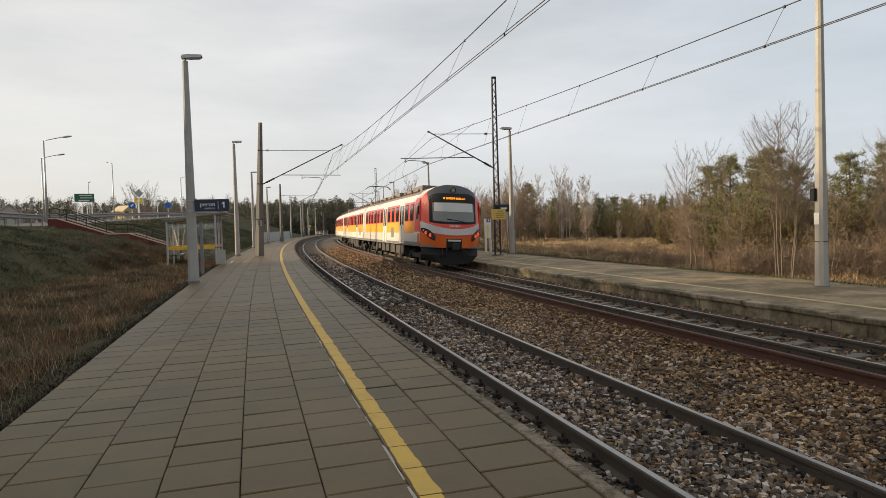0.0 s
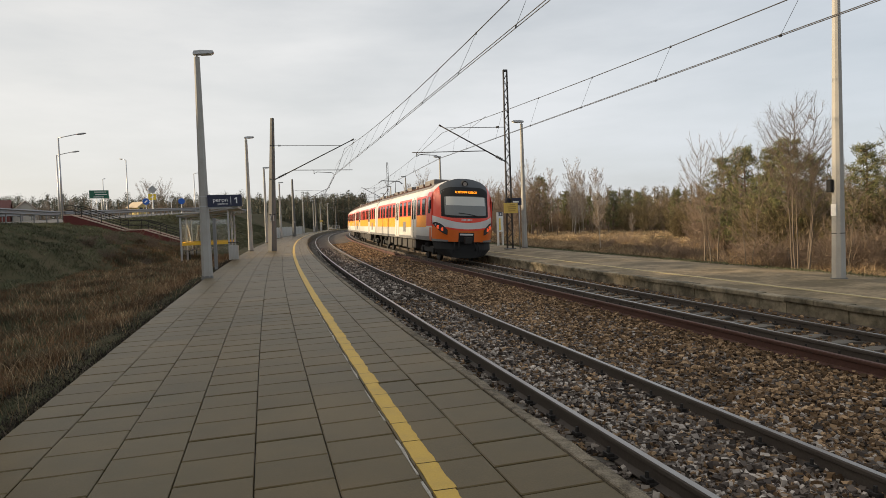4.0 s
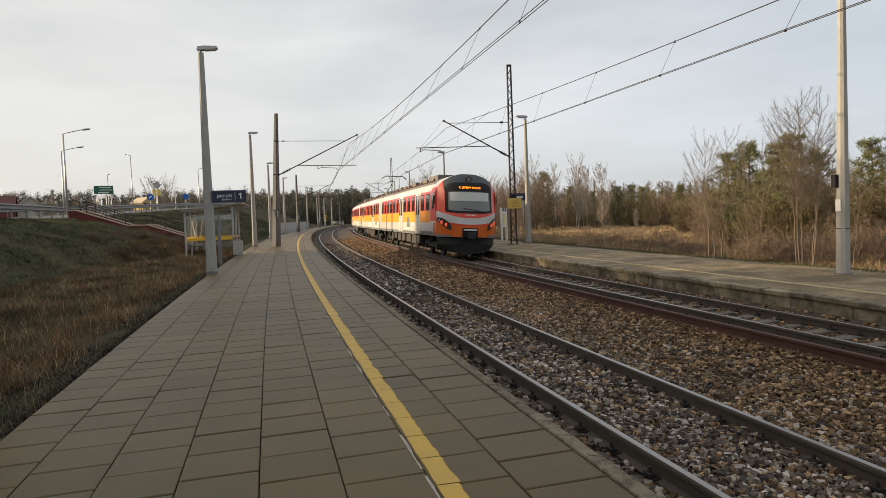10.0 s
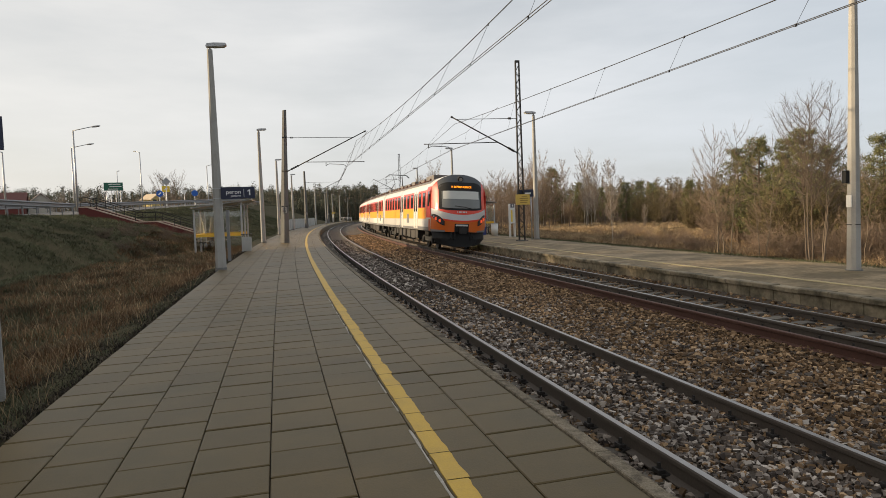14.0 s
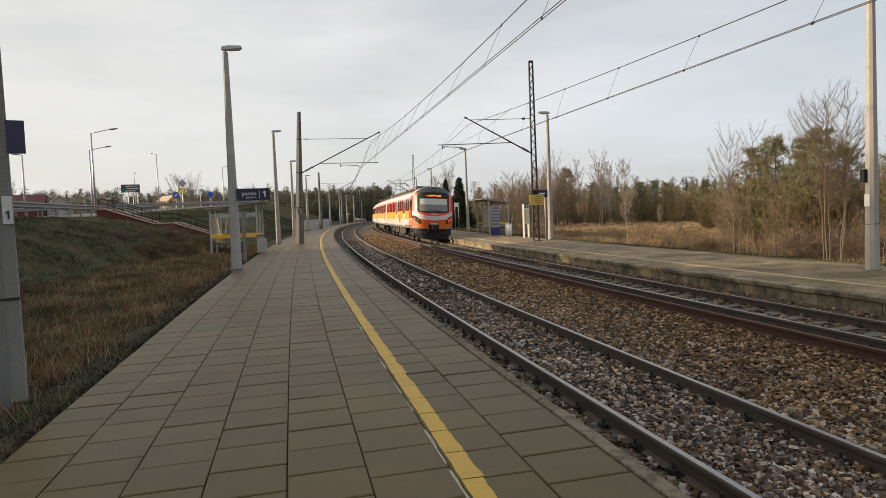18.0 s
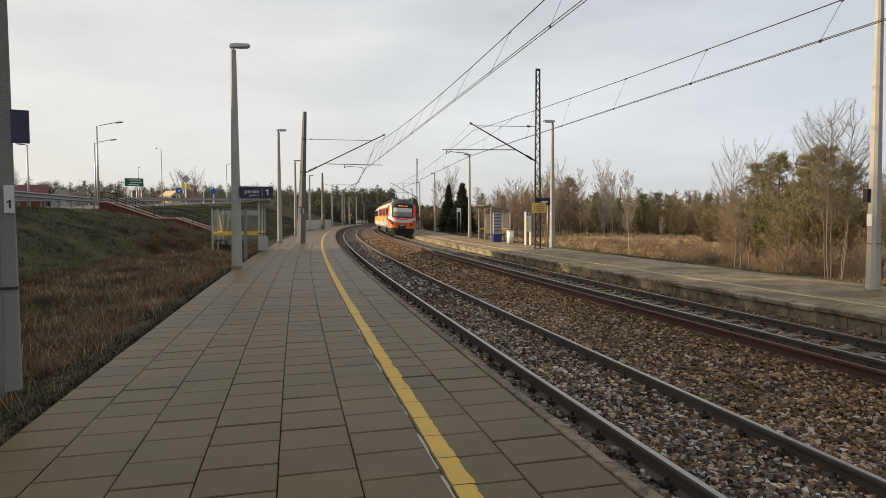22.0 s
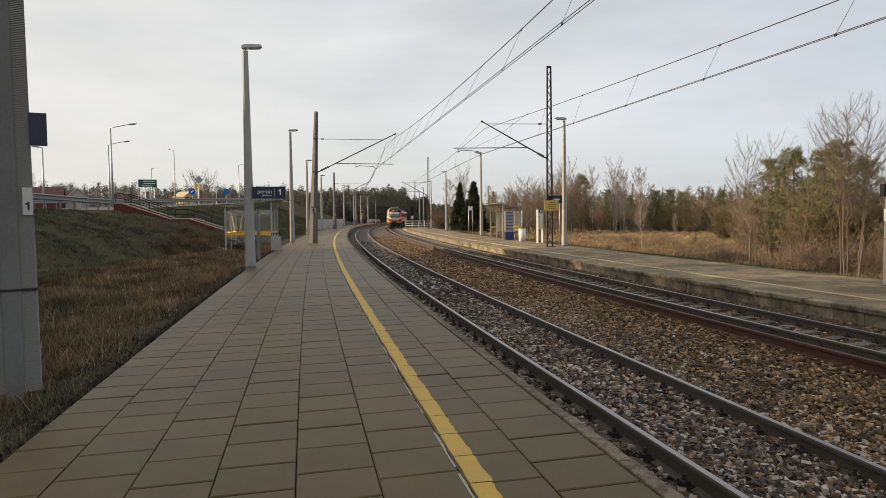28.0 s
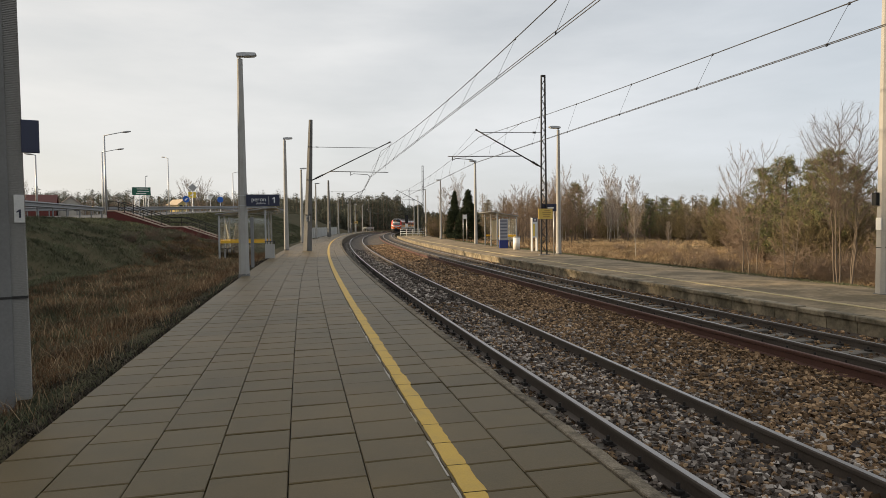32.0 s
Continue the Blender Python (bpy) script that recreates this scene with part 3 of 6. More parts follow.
def rail(u, z, s0, s1, parent, side_mat, name="rail"):
    bm = sweep(fresh(), [(u + a, z + b) for a, b in RAIL_PTS], s0, s1, 2.5, smooth=False)
    ob = part(name, bm, side_mat, parent)
    bm = sweep(fresh(), [(u - 0.030, z + 0.0025), (u + 0.024, z + 0.0025), (u + 0.024, z - 0.004), (u - 0.030, z - 0.004)], s0, s1, 2.5)
    part("running_surface", bm, RAIL_TOP, ob, "bright polished running surface")


sleeper_mesh = []


def track(name, centre, label, proud):
    t = thing(name, Matrix(), label, "track", kind="structure")
    rail(centre - 0.7535, -0.275, -15, 330, t, RAIL_SIDE)
    rail(centre + 0.7535, -0.365, -15, 330, t, RAIL_SIDE)
    if not sleeper_mesh:
        bm = fresh()
        prism(bm, [(-1.25, -0.14), (-1.25, -0.01), (-1.2, 0.02), (-0.45, 0.02), (-0.35, 0.0), (0.35, 0.0), (0.45, 0.02), (1.2, 0.02), (1.25, -0.01), (1.25, -0.14)], -0.12, 0.12)
        me = bpy.data.meshes.new("sleeper")
        bm.to_mesh(me)
        bm.free()
        me.materials.append(SLEEPER)
        sleeper_mesh.append(me)
        bm = fresh()
        box(bm, -0.10, -0.075, 0.0, 0.10, 0.075, 0.022, 0.004)
        for x in (-0.085, 0.085):
            rod(bm, (x, 0, 0.01), (x, 0, 0.095), 0.018, 0.016, 6)
            box(bm, x - 0.03, -0.05, 0.02, x + 0.03, 0.05, 0.05, 0.006)
        me = bpy.data.meshes.new("rail_fastener")
        bm.to_mesh(me)
        bm.free()
        me.materials.append(IRON)
        sleeper_mesh.append(me)
    tilt = math.degrees(math.atan2(0.09, 1.507))
    s = -12.2
    while s < 80:
        base = at(s, centre, -0.505) @ pose(0, 0, 0, 0, tilt, 0)
        ob = new("sleeper", sleeper_mesh[0])
        ob.parent, ob.matrix_basis = t, base @ pose(0, 0, proud)
        if s < 45:
            for x in (-0.7535, 0.7535):
                ob = new("rail_fastener", sleeper_mesh[1])
                ob.parent, ob.matrix_basis = t, base @ pose(x, 0, 0.02)
        s += 0.6
    return t


C1, C2 = 3.59, 8.33


def ballast():
    tr = thing("ballast", Matrix(), "bed of crushed grey and rust-brown stones under the rails", "ballast", kind="stuff")
    us = [2.02, 2.4, 2.75, 3.6, 4.4, 4.75, 5.3, 5.9, 6.5, 7.0, 7.4, 8.1, 8.85, 9.3, 9.75]
    zs = [-0.62, -0.53, -0.475, -0.50, -0.545, -0.55, -0.56, -0.53, -0.46, -0.405, -0.465, -0.530, -0.545, -0.50, -0.41]
    bm = sweep(fresh(), list(zip(us, zs)), -20, 335, 2.5, closed=False)
    part("bed", bm, BALLAST_BED, tr)
    rng = np.random.default_rng(4)
    cube = np.array([(x, y, z) for x in (-1, 1) for y in (-1, 1) for z in (-1, 1)], float)
    tri = np.array([(0, 1, 3), (0, 3, 2), (4, 6, 7), (4, 7, 5), (0, 4, 5), (0, 5, 1), (2, 3, 7), (2, 7, 6), (1, 5, 7), (1, 7, 3)])

    def scatter(n, s_lo, s_hi, u_lo, u_hi, size, bias):
        s = s_lo + (s_hi - s_lo) * rng.random(n) ** bias
        u = rng.uniform(u_lo, u_hi, n)
        z = np.interp(u, us, zs) + rng.uniform(-0.022, 0.030, n)
        v = cube[None] * rng.uniform(0.50, 1.0, (n, 8, 3)) * rng.uniform(0.72, 1.0, (n, 8, 1))
        v *= (size * rng.uniform(0.6, 1.35, (n, 1, 1))) * rng.uniform(0.5, 1.15, (n, 1, 3)) * np.array([1.15, 1.0, 0.9])
        a = rng.uniform(0, 6.28, n)
        b = rng.uniform(-1.5, 1.5, n)
        ca, sa, cb, sb_ = np.cos(a)[:, None], np.sin(a)[:, None], np.cos(b)[:, None], np.sin(b)[:, None]
        x, y, zz = v[..., 0], v[..., 1], v[..., 2]
        y, zz = y * cb - zz * sb_, y * sb_ + zz * cb
        x, y = x * ca - y * sa, x * sa + y * ca
        px, py = plan_np(s, u)
        v = np.stack([x + px[:, None], y + py[:, None], zz + z[:, None]], -1)
        f = (tri[None] + 8 * np.arange(n)[:, None, None]).reshape(-1, 3)
        return v.reshape(-1, 3), f

    for name, mat, jobs in (
        ("grey_stones", STONE_GREY, ((27000, 1.5, 16, 2.05, 5.0, 0.034, 1.3), (3600, 1.5, 16, 5.0, 6.4, 0.034, 1.2), (9000, 16, 60, 2.05, 4.9, 0.05, 1.3), (5000, -10, 1.5, 2.05, 5.0, 0.04, 1.0))),
        ("brown_stones", STONE_BROWN, ((11000, 1.5, 18, 2.3, 5.0, 0.032, 1.2), (31000, 1.5, 26, 4.7, 7.2, 0.034, 1.25), (13000, 1.5, 40, 7.2, 9.7, 0.034, 1.2), (14000, 18, 75, 4.4, 7.2, 0.05, 1.3), (6500, -10, 1.5, 4.6, 9.7, 0.045, 1.0))),
    ):
        vs, fs, off = [], [], 0
        for job in jobs:
            v, f = scatter(*job)
            vs.append(v)
            fs.append(f + off)
            off += len(v)
        tagged(raw(name, np.concatenate(vs), np.concatenate(fs), mat, tr), kind="stuff")


ballast()
track("track_1", C1, "railway track with polished rails on ballast", -0.018)
track2 = track("track_2", C2, "railway track with grey sleepers and polished rails", 0.016)
spare = thing("spare_rail", Matrix(), "rust-red spare rail lying beside the track", "rail", kind="structure")
rail_ob = sweep(fresh(), [(6.92 + a, -0.235 + b) for a, b in RAIL_PTS], -15, 130, 2.5)
part("rail", rail_ob, RUST, spare)


# ---- poles, lamps and masts ----
def corner_post(bm, height, a0, a1):
    """A square, tapered post with broad chamfers."""
    rings = []
    for z, a in ((0, a0), (height * 0.5, (a0 + a1) / 2), (height, a1)):
        c = a * 0.5
        rings.append([bm.verts.new((x, y, z)) for x, y in ((a, -c), (a, c), (c, a), (-c, a), (-a, c), (-a, -c), (-c, -a), (c, -a))])
    for lo, hi in zip(rings, rings[1:]):
        for k in range(8):
            bm.faces.new((lo[k], lo[(k + 1) % 8], hi[(k + 1) % 8], hi[k]))
    bm.faces.new(rings[-1])


def lamp_post(m, height, head_turn, label, stout=1.0, group="platform lamps"):
    t = thing("platform_lamp", m, label, "lamp post", group)
    bm = fresh()
    rod(bm, (0, 0, -0.3), (0, 0, 0.03), 0.2, 0.19, 12)
    part("foot", bm, CONCRETE_DARK, t)
    bm = fresh()
    corner_post(bm, height, 0.142 * stout, 0.072 * stout)
    part("pole", bm, CONCRETE, t, "tapered pale concrete pole")
    c, s = math.cos(radians(head_turn)), math.sin(radians(head_turn))
    arm = fresh()
    rod(arm, (0, 0, height - 0.02), (0, 0, height + 0.14), 0.035, 0.035, 8)
    rod(arm, (0, 0, height + 0.11), (0.2 * c, 0.2 * s, height + 0.13), 0.03, 0.03, 8)
    part("bracket", arm, STEEL_GREY, t)
    hm = pose(0, 0, height + 0.13, 0, -4, head_turn)
    bm = fresh()
    prism(bm, [(-0.12, -0.03), (-0.08, -0.055), (0.50, -0.045), (0.55, -0.01), (0.52, 0.04), (0.13, 0.07), (-0.08, 0.055)], -0.14, 0.14)
    head = part("lamp_head", bm, STEEL_GREY, t, "flat grey lamp head", hm)
    bm = fresh()
    box(bm, 0.12, -0.11, -0.075, 0.48, 0.11, -0.045, 0.012)
    part("diffuser", bm, PAPER, head)
    return t


for s, u, h in ((24.15, -2.06, 7.30), (49.2, -1.91, 7.65), (71.5, -2.0, 7.4), (95.5, -1.94, 7.35), (144, -1.95, 7.3), (168, -1.96, 7.25), (184, -1.83, 7.2), (200, -1.56, 7.5)):
    lamp_post(at(s, u), h, 0, "tapered concrete lamp post with a flat grey head", 1.2)
for s, u, h in ((13.41, 13.14, 7.3), (37.3, 13.98, 7.05), (59.6, 13.84, 7.2), (84.6, 14.06, 7.15), (108.0, 14.23, 7.2), (133, 14.31, 7.2), (158, 14.05, 7.3)):
    lamp_post(at(s, u, TOP2), h, 180, "concrete lamp post at the back of the asphalt platform")


def pole_box():
    """Small box and white plate on the nearest lamp post of the other platform."""
    t = thing("pole_box", at(13.41, 13.14, TOP2), "small black box above a white plate on the lamp post", "box")
    bm = fresh()
    box(bm, -0.21, 0.0, 2.06, -0.11, 0.13, 2.36, 0.01)
    part("box", bm, T_BLACK, t)
    bm = fresh()
    box(bm, -0.139, -0.075, 1.50, -0.124, 0.075, 1.78, 0.002)
    part("plate", bm, WHITE, t)
    bm = fresh()
    corner = 0.1355
    box(bm, -corner, -corner * 0.55, 1.08, corner, corner * 0.55, 1.10, 0.002)
    box(bm, -corner * 0.55, -corner, 1.0805, corner * 0.55, corner, 1.0995, 0.002)
    part("strap", bm, IRON, t)


pole_box()


def cantilever(t, x0, z_low, tip, z_top, reg, hang, wire):
    """Slanted tube, top tie, registration tube and steady arm that hold the wires; x across the line."""
    a, b = Vector((x0, 0, z_low)), Vector((tip[0], 0, tip[1]))

    def on_tube(z):
        return a.lerp(b, (z - z_low) / (tip[1] - z_low))

    sign = 1 if tip[0] > x0 else -1
    bm = fresh()
    rod(bm, a, b, 0.038, 0.032, 8)
    for k in (0.05, 0.075, 0.10, 0.125):
        rod(bm, a.lerp(b, k), a.lerp(b, k + 0.012), 0.075, 0.075, 8)
    rod(bm, a.lerp(b, 0.97), b, 0.05, 0.05, 8)
    part("slanted_tube", bm, STEEL_DARK, t)
    q = on_tube(z_top)
    bm = fresh()
    rod(bm, (x0, 0, z_top + 0.03), q, 0.016, 0.016, 6)
    for k in (0.3, 0.36, 0.42):
        rod(bm, (x0 + sign * k, 0, z_top + 0.03), (x0 + sign * (k + 0.03), 0, z_top + 0.03), 0.06, 0.06, 8)
    part("top_tie", bm, STEEL_DARK, t)
    q = on_tube(reg[1] + 0.05)
    bm = fresh()
    rod(bm, q, (reg[0], 0, reg[1]), 0.024, 0.022, 8)
    part("registration_tube", bm, STEEL_DARK, t)
    bm = fresh()
    rod(bm, (reg[0] - sign * 0.25, 0, reg[1]), (tip[0], 0, tip[1] - 0.05), 0.006, 0.006, 4)
    part("hanger", bm, STEEL_DARK, t)
    bm = fresh()
    path(bm, [(hang, 0, reg[1]), (hang, 0, reg[1] - 0.22)], 0.022)
    m = hang + (wire[0] - hang) * 0.15
    path(bm, [(hang, 0, reg[1] - 0.2), (m, 0, reg[1] - 0.1), (wire[0] - (wire[0] - hang) * 0.12, 0, reg[1] - 0.16), (wire[0], 0, wire[1])], 0.018)
    part("steady_arm", bm, STEEL_DARK, t)


def concrete_mast(s, u, height, arm, label, lean=0.0):
    t = thing("catenary_mast", at(s, u), label, "catenary mast", "catenary masts")
    bm = fresh()
    rod(bm, (0, 0, -0.3), (0, 0, height), 0.32, 0.145, 4)
    bmesh.ops.rotate(bm, verts=bm.verts, cent=(0, 0, 0), matrix=Matrix.Rotation(radians(45), 3, "Z"))
    bmesh.ops.bevel(bm, geom=[e for e in bm.edges if abs(e.verts[0].co.z - e.verts[1].co.z) > 1], offset=0.03, segments=2, affect="EDGES")
    for v in bm.verts:
        v.co.x += lean * v.co.z
    part("shaft", bm, CONCRETE_DARK, t)
    for z in (2.35, 4.66, 6.84):
        bm = fresh()
        w = 0.235 - 0.0135 * z
        box(bm, lean * z - w, -w, z, lean * z + w, w, z + 0.05, 0.01)
        part("clamp_band", bm, IRON, t)
    bm = fresh()
    box(bm, -0.05, -0.225, 1.95, 0.21, -0.195, 2.32, 0.004)
    part("number_plate", bm, shade("pale_plate", (0.45, 0.43, 0.39), 0.7), t, "small pale plate with unreadable marks")
    bm = fresh()
    for k in range(3):
        box(bm, 0.0, -0.229, 2.02 + k * 0.09, 0.16, -0.2255, 2.06 + k * 0.09)
    part("print", bm, INK, t)
    if arm:
        cantilever(t, 0.16 + lean * 5, 4.66, (5.62, 7.25), 6.83, (5.44, 5.20), 2.90, (arm, 4.89))
    return t


concrete_mast(46.15, -0.37, 8.65, 3.86 + 0.37, "dark square concrete catenary mast with a steel arm, on the platform", 0.0415)
concrete_mast(106.0, -0.79, 8.6, 4.2, "dark square concrete catenary mast with a steel arm, on the platform")
concrete_mast(166.0, -1.2, 8.4, 4.2, "dark square concrete catenary mast with a steel arm, on the platform")
concrete_mast(222.0, -1.72, 7.3, 4.2, "dark square concrete catenary mast with a steel arm, past the platform")


def lattice_mast(s, u, height, signs):
    t = thing("lattice_mast", at(s, u, TOP2), "dark steel lattice catenary mast on the platform", "catenary mast", "catenary masts")
    bm = fresh()
    box(bm, -0.28, -0.22, -0.2, 0.28, 0.22, 0.06, 0.02)
    part("footing", bm, CONCRETE_DARK, t)
    for x in (-1, 1):
        bm = fresh()
        w0, w1 = 0.155 * x, 0.095 * x
        prism(bm, [(w0 - 0.028, 0.03), (w0 + 0.028, 0.03), (w1 + 0.026, height), (w1 - 0.026, height)], -0.07, 0.07)
        part("upright", bm, STEEL_DARK, t)
    bm = fresh()
    n = 26
    for k in range(n):
        z0, z1 = 0.2 + (height - 0.4) * k / n, 0.2 + (height - 0.4) * (k + 1) / n
        w0, w1 = 0.155 - 0.06 * z0 / height, 0.155 - 0.06 * z1 / height
        sg = 1 if k % 2 else -1
        for y in (-0.055, 0.055):
            rod(bm, (-w0 * sg, y, z0), (w1 * sg, y, z1), 0.014, 0.014, 4)
    box(bm, -0.12, -0.07, height - 0.08, 0.12, 0.07, height + 0.02)
    part("lacing", bm, STEEL_DARK, t)
    cantilever(t, -0.14, 4.80, (8.78 - 12.54, 6.77), 6.62, (7.28 - 12.54, 5.33), 7.52 - 12.54, (8.75 - 12.54, 4.98))
    if signs:
        bm = fresh()
        box(bm, -0.34, -0.12, 1.98, 0.46, -0.085, 2.54, 0.004)
        sign = part("yellow_sign", bm, SIGN_YELLOW, t, "ochre information sign with unreadable print")
        bm = fresh()
        for k, (a, b) in enumerate(((-0.1, 0.2), (-0.22, 0.26), (-0.2, 0.24), (-0.18, 0.2))):
            box(bm, a + 0.1, -0.126, 2.41 - k * 0.11, b + 0.1, -0.121, 2.45 - k * 0.11)
        part("print", bm, shade("brown_print", (0.30, 0.19, 0.04), 0.6, bump=0), sign)
        bm = fresh()
        box(bm, -0.17, 0.08, 2.40, 0.76, 0.12, 2.80, 0.004)
        sign = part("platform_sign", bm, SIGN_BLUE, t, "navy platform sign")
        bm = fresh()
        box(bm, 0.25, 0.074, 2.55, 0.60, 0.0785, 2.63)
        part("print", bm, WHITE, sign)
        bm = fresh()
        rod(bm, (0.62, 0.15, 0), (0.62, 0.15, 2.8), 0.035, 0.035, 8)
        part("sign_post", bm, STEEL_GREY, t)
    return t


lattice_mast(35.6, 12.54, 9.72, True)
lattice_mast(98.0, 13.05, 10.2, False)
lattice_mast(160.0, 13.0, 9.9, False)


# ---- overhead wires ----
def wires(knots, name, label, sag, hangers):
    """knots: s, u and z of the contact wires and u and z of the messenger at each mast; hangers: metres from the mast."""
    t = thing(name, Matrix(), label, "overhead wire", "overhead wires")
    for off in (-0.035, 0.035):
        bm = fresh()
        path(bm, [P(s, u + off, z) for s, u, z, mu, mz in knots], 0.0085, 5)
        part("contact_wire", bm, WIRE, t)
    pts = []
    for (s0, u0, z0, mu0, mz0), (s1, u1, z1, mu1, mz1) in zip(knots, knots[1:]):
        a, b, c, d = P(s0, u0, z0), P(s1, u1, z1), P(s0, mu0, mz0), P(s1, mu1, mz1)

        def carrier(f):
            p = c.lerp(d, f)
            p.z -= 4 * f * (1 - f) * sag
            return p

        pts += [carrier(i / 18) for i in range(18)]
        for h in hangers:
            f = 1 - h / (s1 - s0)
            p, q = carrier(f), a.lerp(b, f)
            drop = fresh()
            rod(drop, p, q, 0.005, 0.005, 4, False)
            for e in (p, q):
                box(drop, e.x - 0.012, e.y - 0.03, e.z - 0.03, e.x + 0.012, e.y + 0.03, e.z + 0.02)
            part("dropper", drop, WIRE, t)
    bm = fresh()
    path(bm, pts, 0.012, 5)
    part("messenger_wire", bm, WIRE, t)
    for s0, u0, z0, mu0, mz0 in knots[1:4]:
        # stitch wire hung below the messenger on both sides of the mast
        bm = fresh()
        path(bm, [P(s0 + 8, mu0, mz0 - 0.36), P(s0 + 3, (u0 + mu0) / 2, mz0 - 0.78), P(s0 - 3, (u0 + mu0) / 2, mz0 - 0.78), P(s0 - 8, mu0, mz0 - 0.36)], 0.007, 4)
        for y in (-3, 3):
            rod(bm, P(s0 + y, (u0 + mu0) / 2, mz0 - 0.78), P(s0 + y, u0, z0), 0.005, 0.005, 4, False)
        part("stitch_wire", bm, WIRE, t)


wires([(-14, 4.15, 5.09, 4.34, 6.90), (46.15, 3.86, 4.88, 4.60, 6.62), (106, 3.3, 4.95, 3.7, 6.7), (166, 3.5, 4.95, 3.9, 6.7), (222, 3.4, 4.95, 3.8, 6.7), (280, 3.5, 4.95, 3.9, 6.7), (330, 3.5, 4.95, 3.9, 6.7)], "overhead_wire", "thin dark contact and messenger wires with droppers", 0.84, [5.0, 8.6, 12.2, 15.85, 19.45, 22.9, 27.0, 30.8, 34.6, 38.4, 42.2, 46.0, 50.0])
wires([(-26, 8.73, 4.52, 9.52, 5.52), (35.6, 8.74, 4.90, 8.97, 6.27), (98, 8.8, 4.88, 9.3, 6.2), (160, 8.8, 4.88, 9.3, 6.2), (220, 8.6, 4.88, 9.2, 6.2), (280, 8.6, 4.88, 9.2, 6.2), (330, 8.6, 4.88, 9.2, 6.2)], "overhead_wire", "thin dark contact and messenger wires with droppers", 0.485, [5.0, 9.2, 12.9, 16.9, 20.9, 25.0, 29.0, 33.0, 37.0, 41.0, 45.0, 49.0, 53.0])


# ---- the ribbed mast beside the platform ----
def ribbed_mast():
    t = thing("ribbed_mast", at(7.72, -2.985, -0.12, 19), "grey concrete mast with ribbed flanks beside the platform", "mast")
    bm = fresh()
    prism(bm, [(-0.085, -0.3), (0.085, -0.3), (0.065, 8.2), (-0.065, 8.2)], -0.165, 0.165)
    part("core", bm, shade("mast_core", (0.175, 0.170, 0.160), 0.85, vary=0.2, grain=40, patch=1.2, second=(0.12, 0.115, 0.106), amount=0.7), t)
    bm = fresh()
    box(bm, -0.226, -0.172, 1.04, 0.226, 0.172, 1.065, 0.004)
    part("strap", bm, IRON, t)
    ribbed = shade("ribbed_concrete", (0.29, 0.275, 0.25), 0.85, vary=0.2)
    for x in (-1, 1):
        bm = fresh()
        for k in range(310):
            z = 0.02 + k * 0.0175
            w = 1 - 0.26 * z / 8.2
            xa, xb = sorted((x * 0.08 * w, x * 0.232 * w))
            box(bm, xa, -0.150, z, xb, 0.150, z + 0.010)
        xa, xb = sorted((x * 0.07, x * 0.222))
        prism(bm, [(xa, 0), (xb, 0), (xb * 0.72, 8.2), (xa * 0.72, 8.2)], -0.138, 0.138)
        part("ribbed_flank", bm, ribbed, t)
    bm = fresh()
    box(bm, 0.205, -0.17, 2.52, 0.365, -0.11, 2.85, 0.006)
    part("loudspeaker_box", bm, SIGN_BLUE, t, "small dark box on the mast")
    bm = fresh()
    box(bm, 0.125, -0.178, 1.81, 0.215, -0.151, 2.09, 0.003)
    plate = part("plate", bm, shade("white_plate", (0.58, 0.56, 0.52), 0.6), t, "pale plate with the digit one")
    digit_one(0.085, INK, plate, pose(0.172, -0.180, 1.90))


ribbed_mast()


# ---- platform furniture ----
def platform_sign():
    t = thing("platform_sign", at(24.15, -2.06, -0.14), "navy platform sign fixed to the lamp post", "sign")
    bm = fresh()
    box(bm, 0.13, -0.19, 2.46, 1.23, -0.13, 2.86, 0.006)
    board = part("board", bm, SIGN_BLUE, t)
    ink = shade("white_print", (0.75, 0.75, 0.75), 0.5, bump=0, glow=0)
    lettering("peron", 0.20, ink, board, pose(0.54, -0.192, 2.69, 90, 0, 0))
    lettering("platform", 0.095, ink, board, pose(0.61, -0.192, 2.56, 90, 0, 0))
    digit_one(0.195, ink, board, pose(1.05, -0.193, 2.67))
    bm = fresh()
    box(bm, 0.87, -0.196, 2.52, 0.882, -0.191, 2.79)
    part("divider", bm, ink, board)
    bm = fresh()
    for z in (2.48, 2.81):
        box(bm, -0.13, -0.16, z, 0.14, -0.12, z + 0.03)
        for y in (-0.13, 0.13):
            box(bm, -0.13, y - 0.005, z, 0.13, y + 0.005, z + 0.03)
    part("clamp", bm, STEEL_GREY, t)


platform_sign()


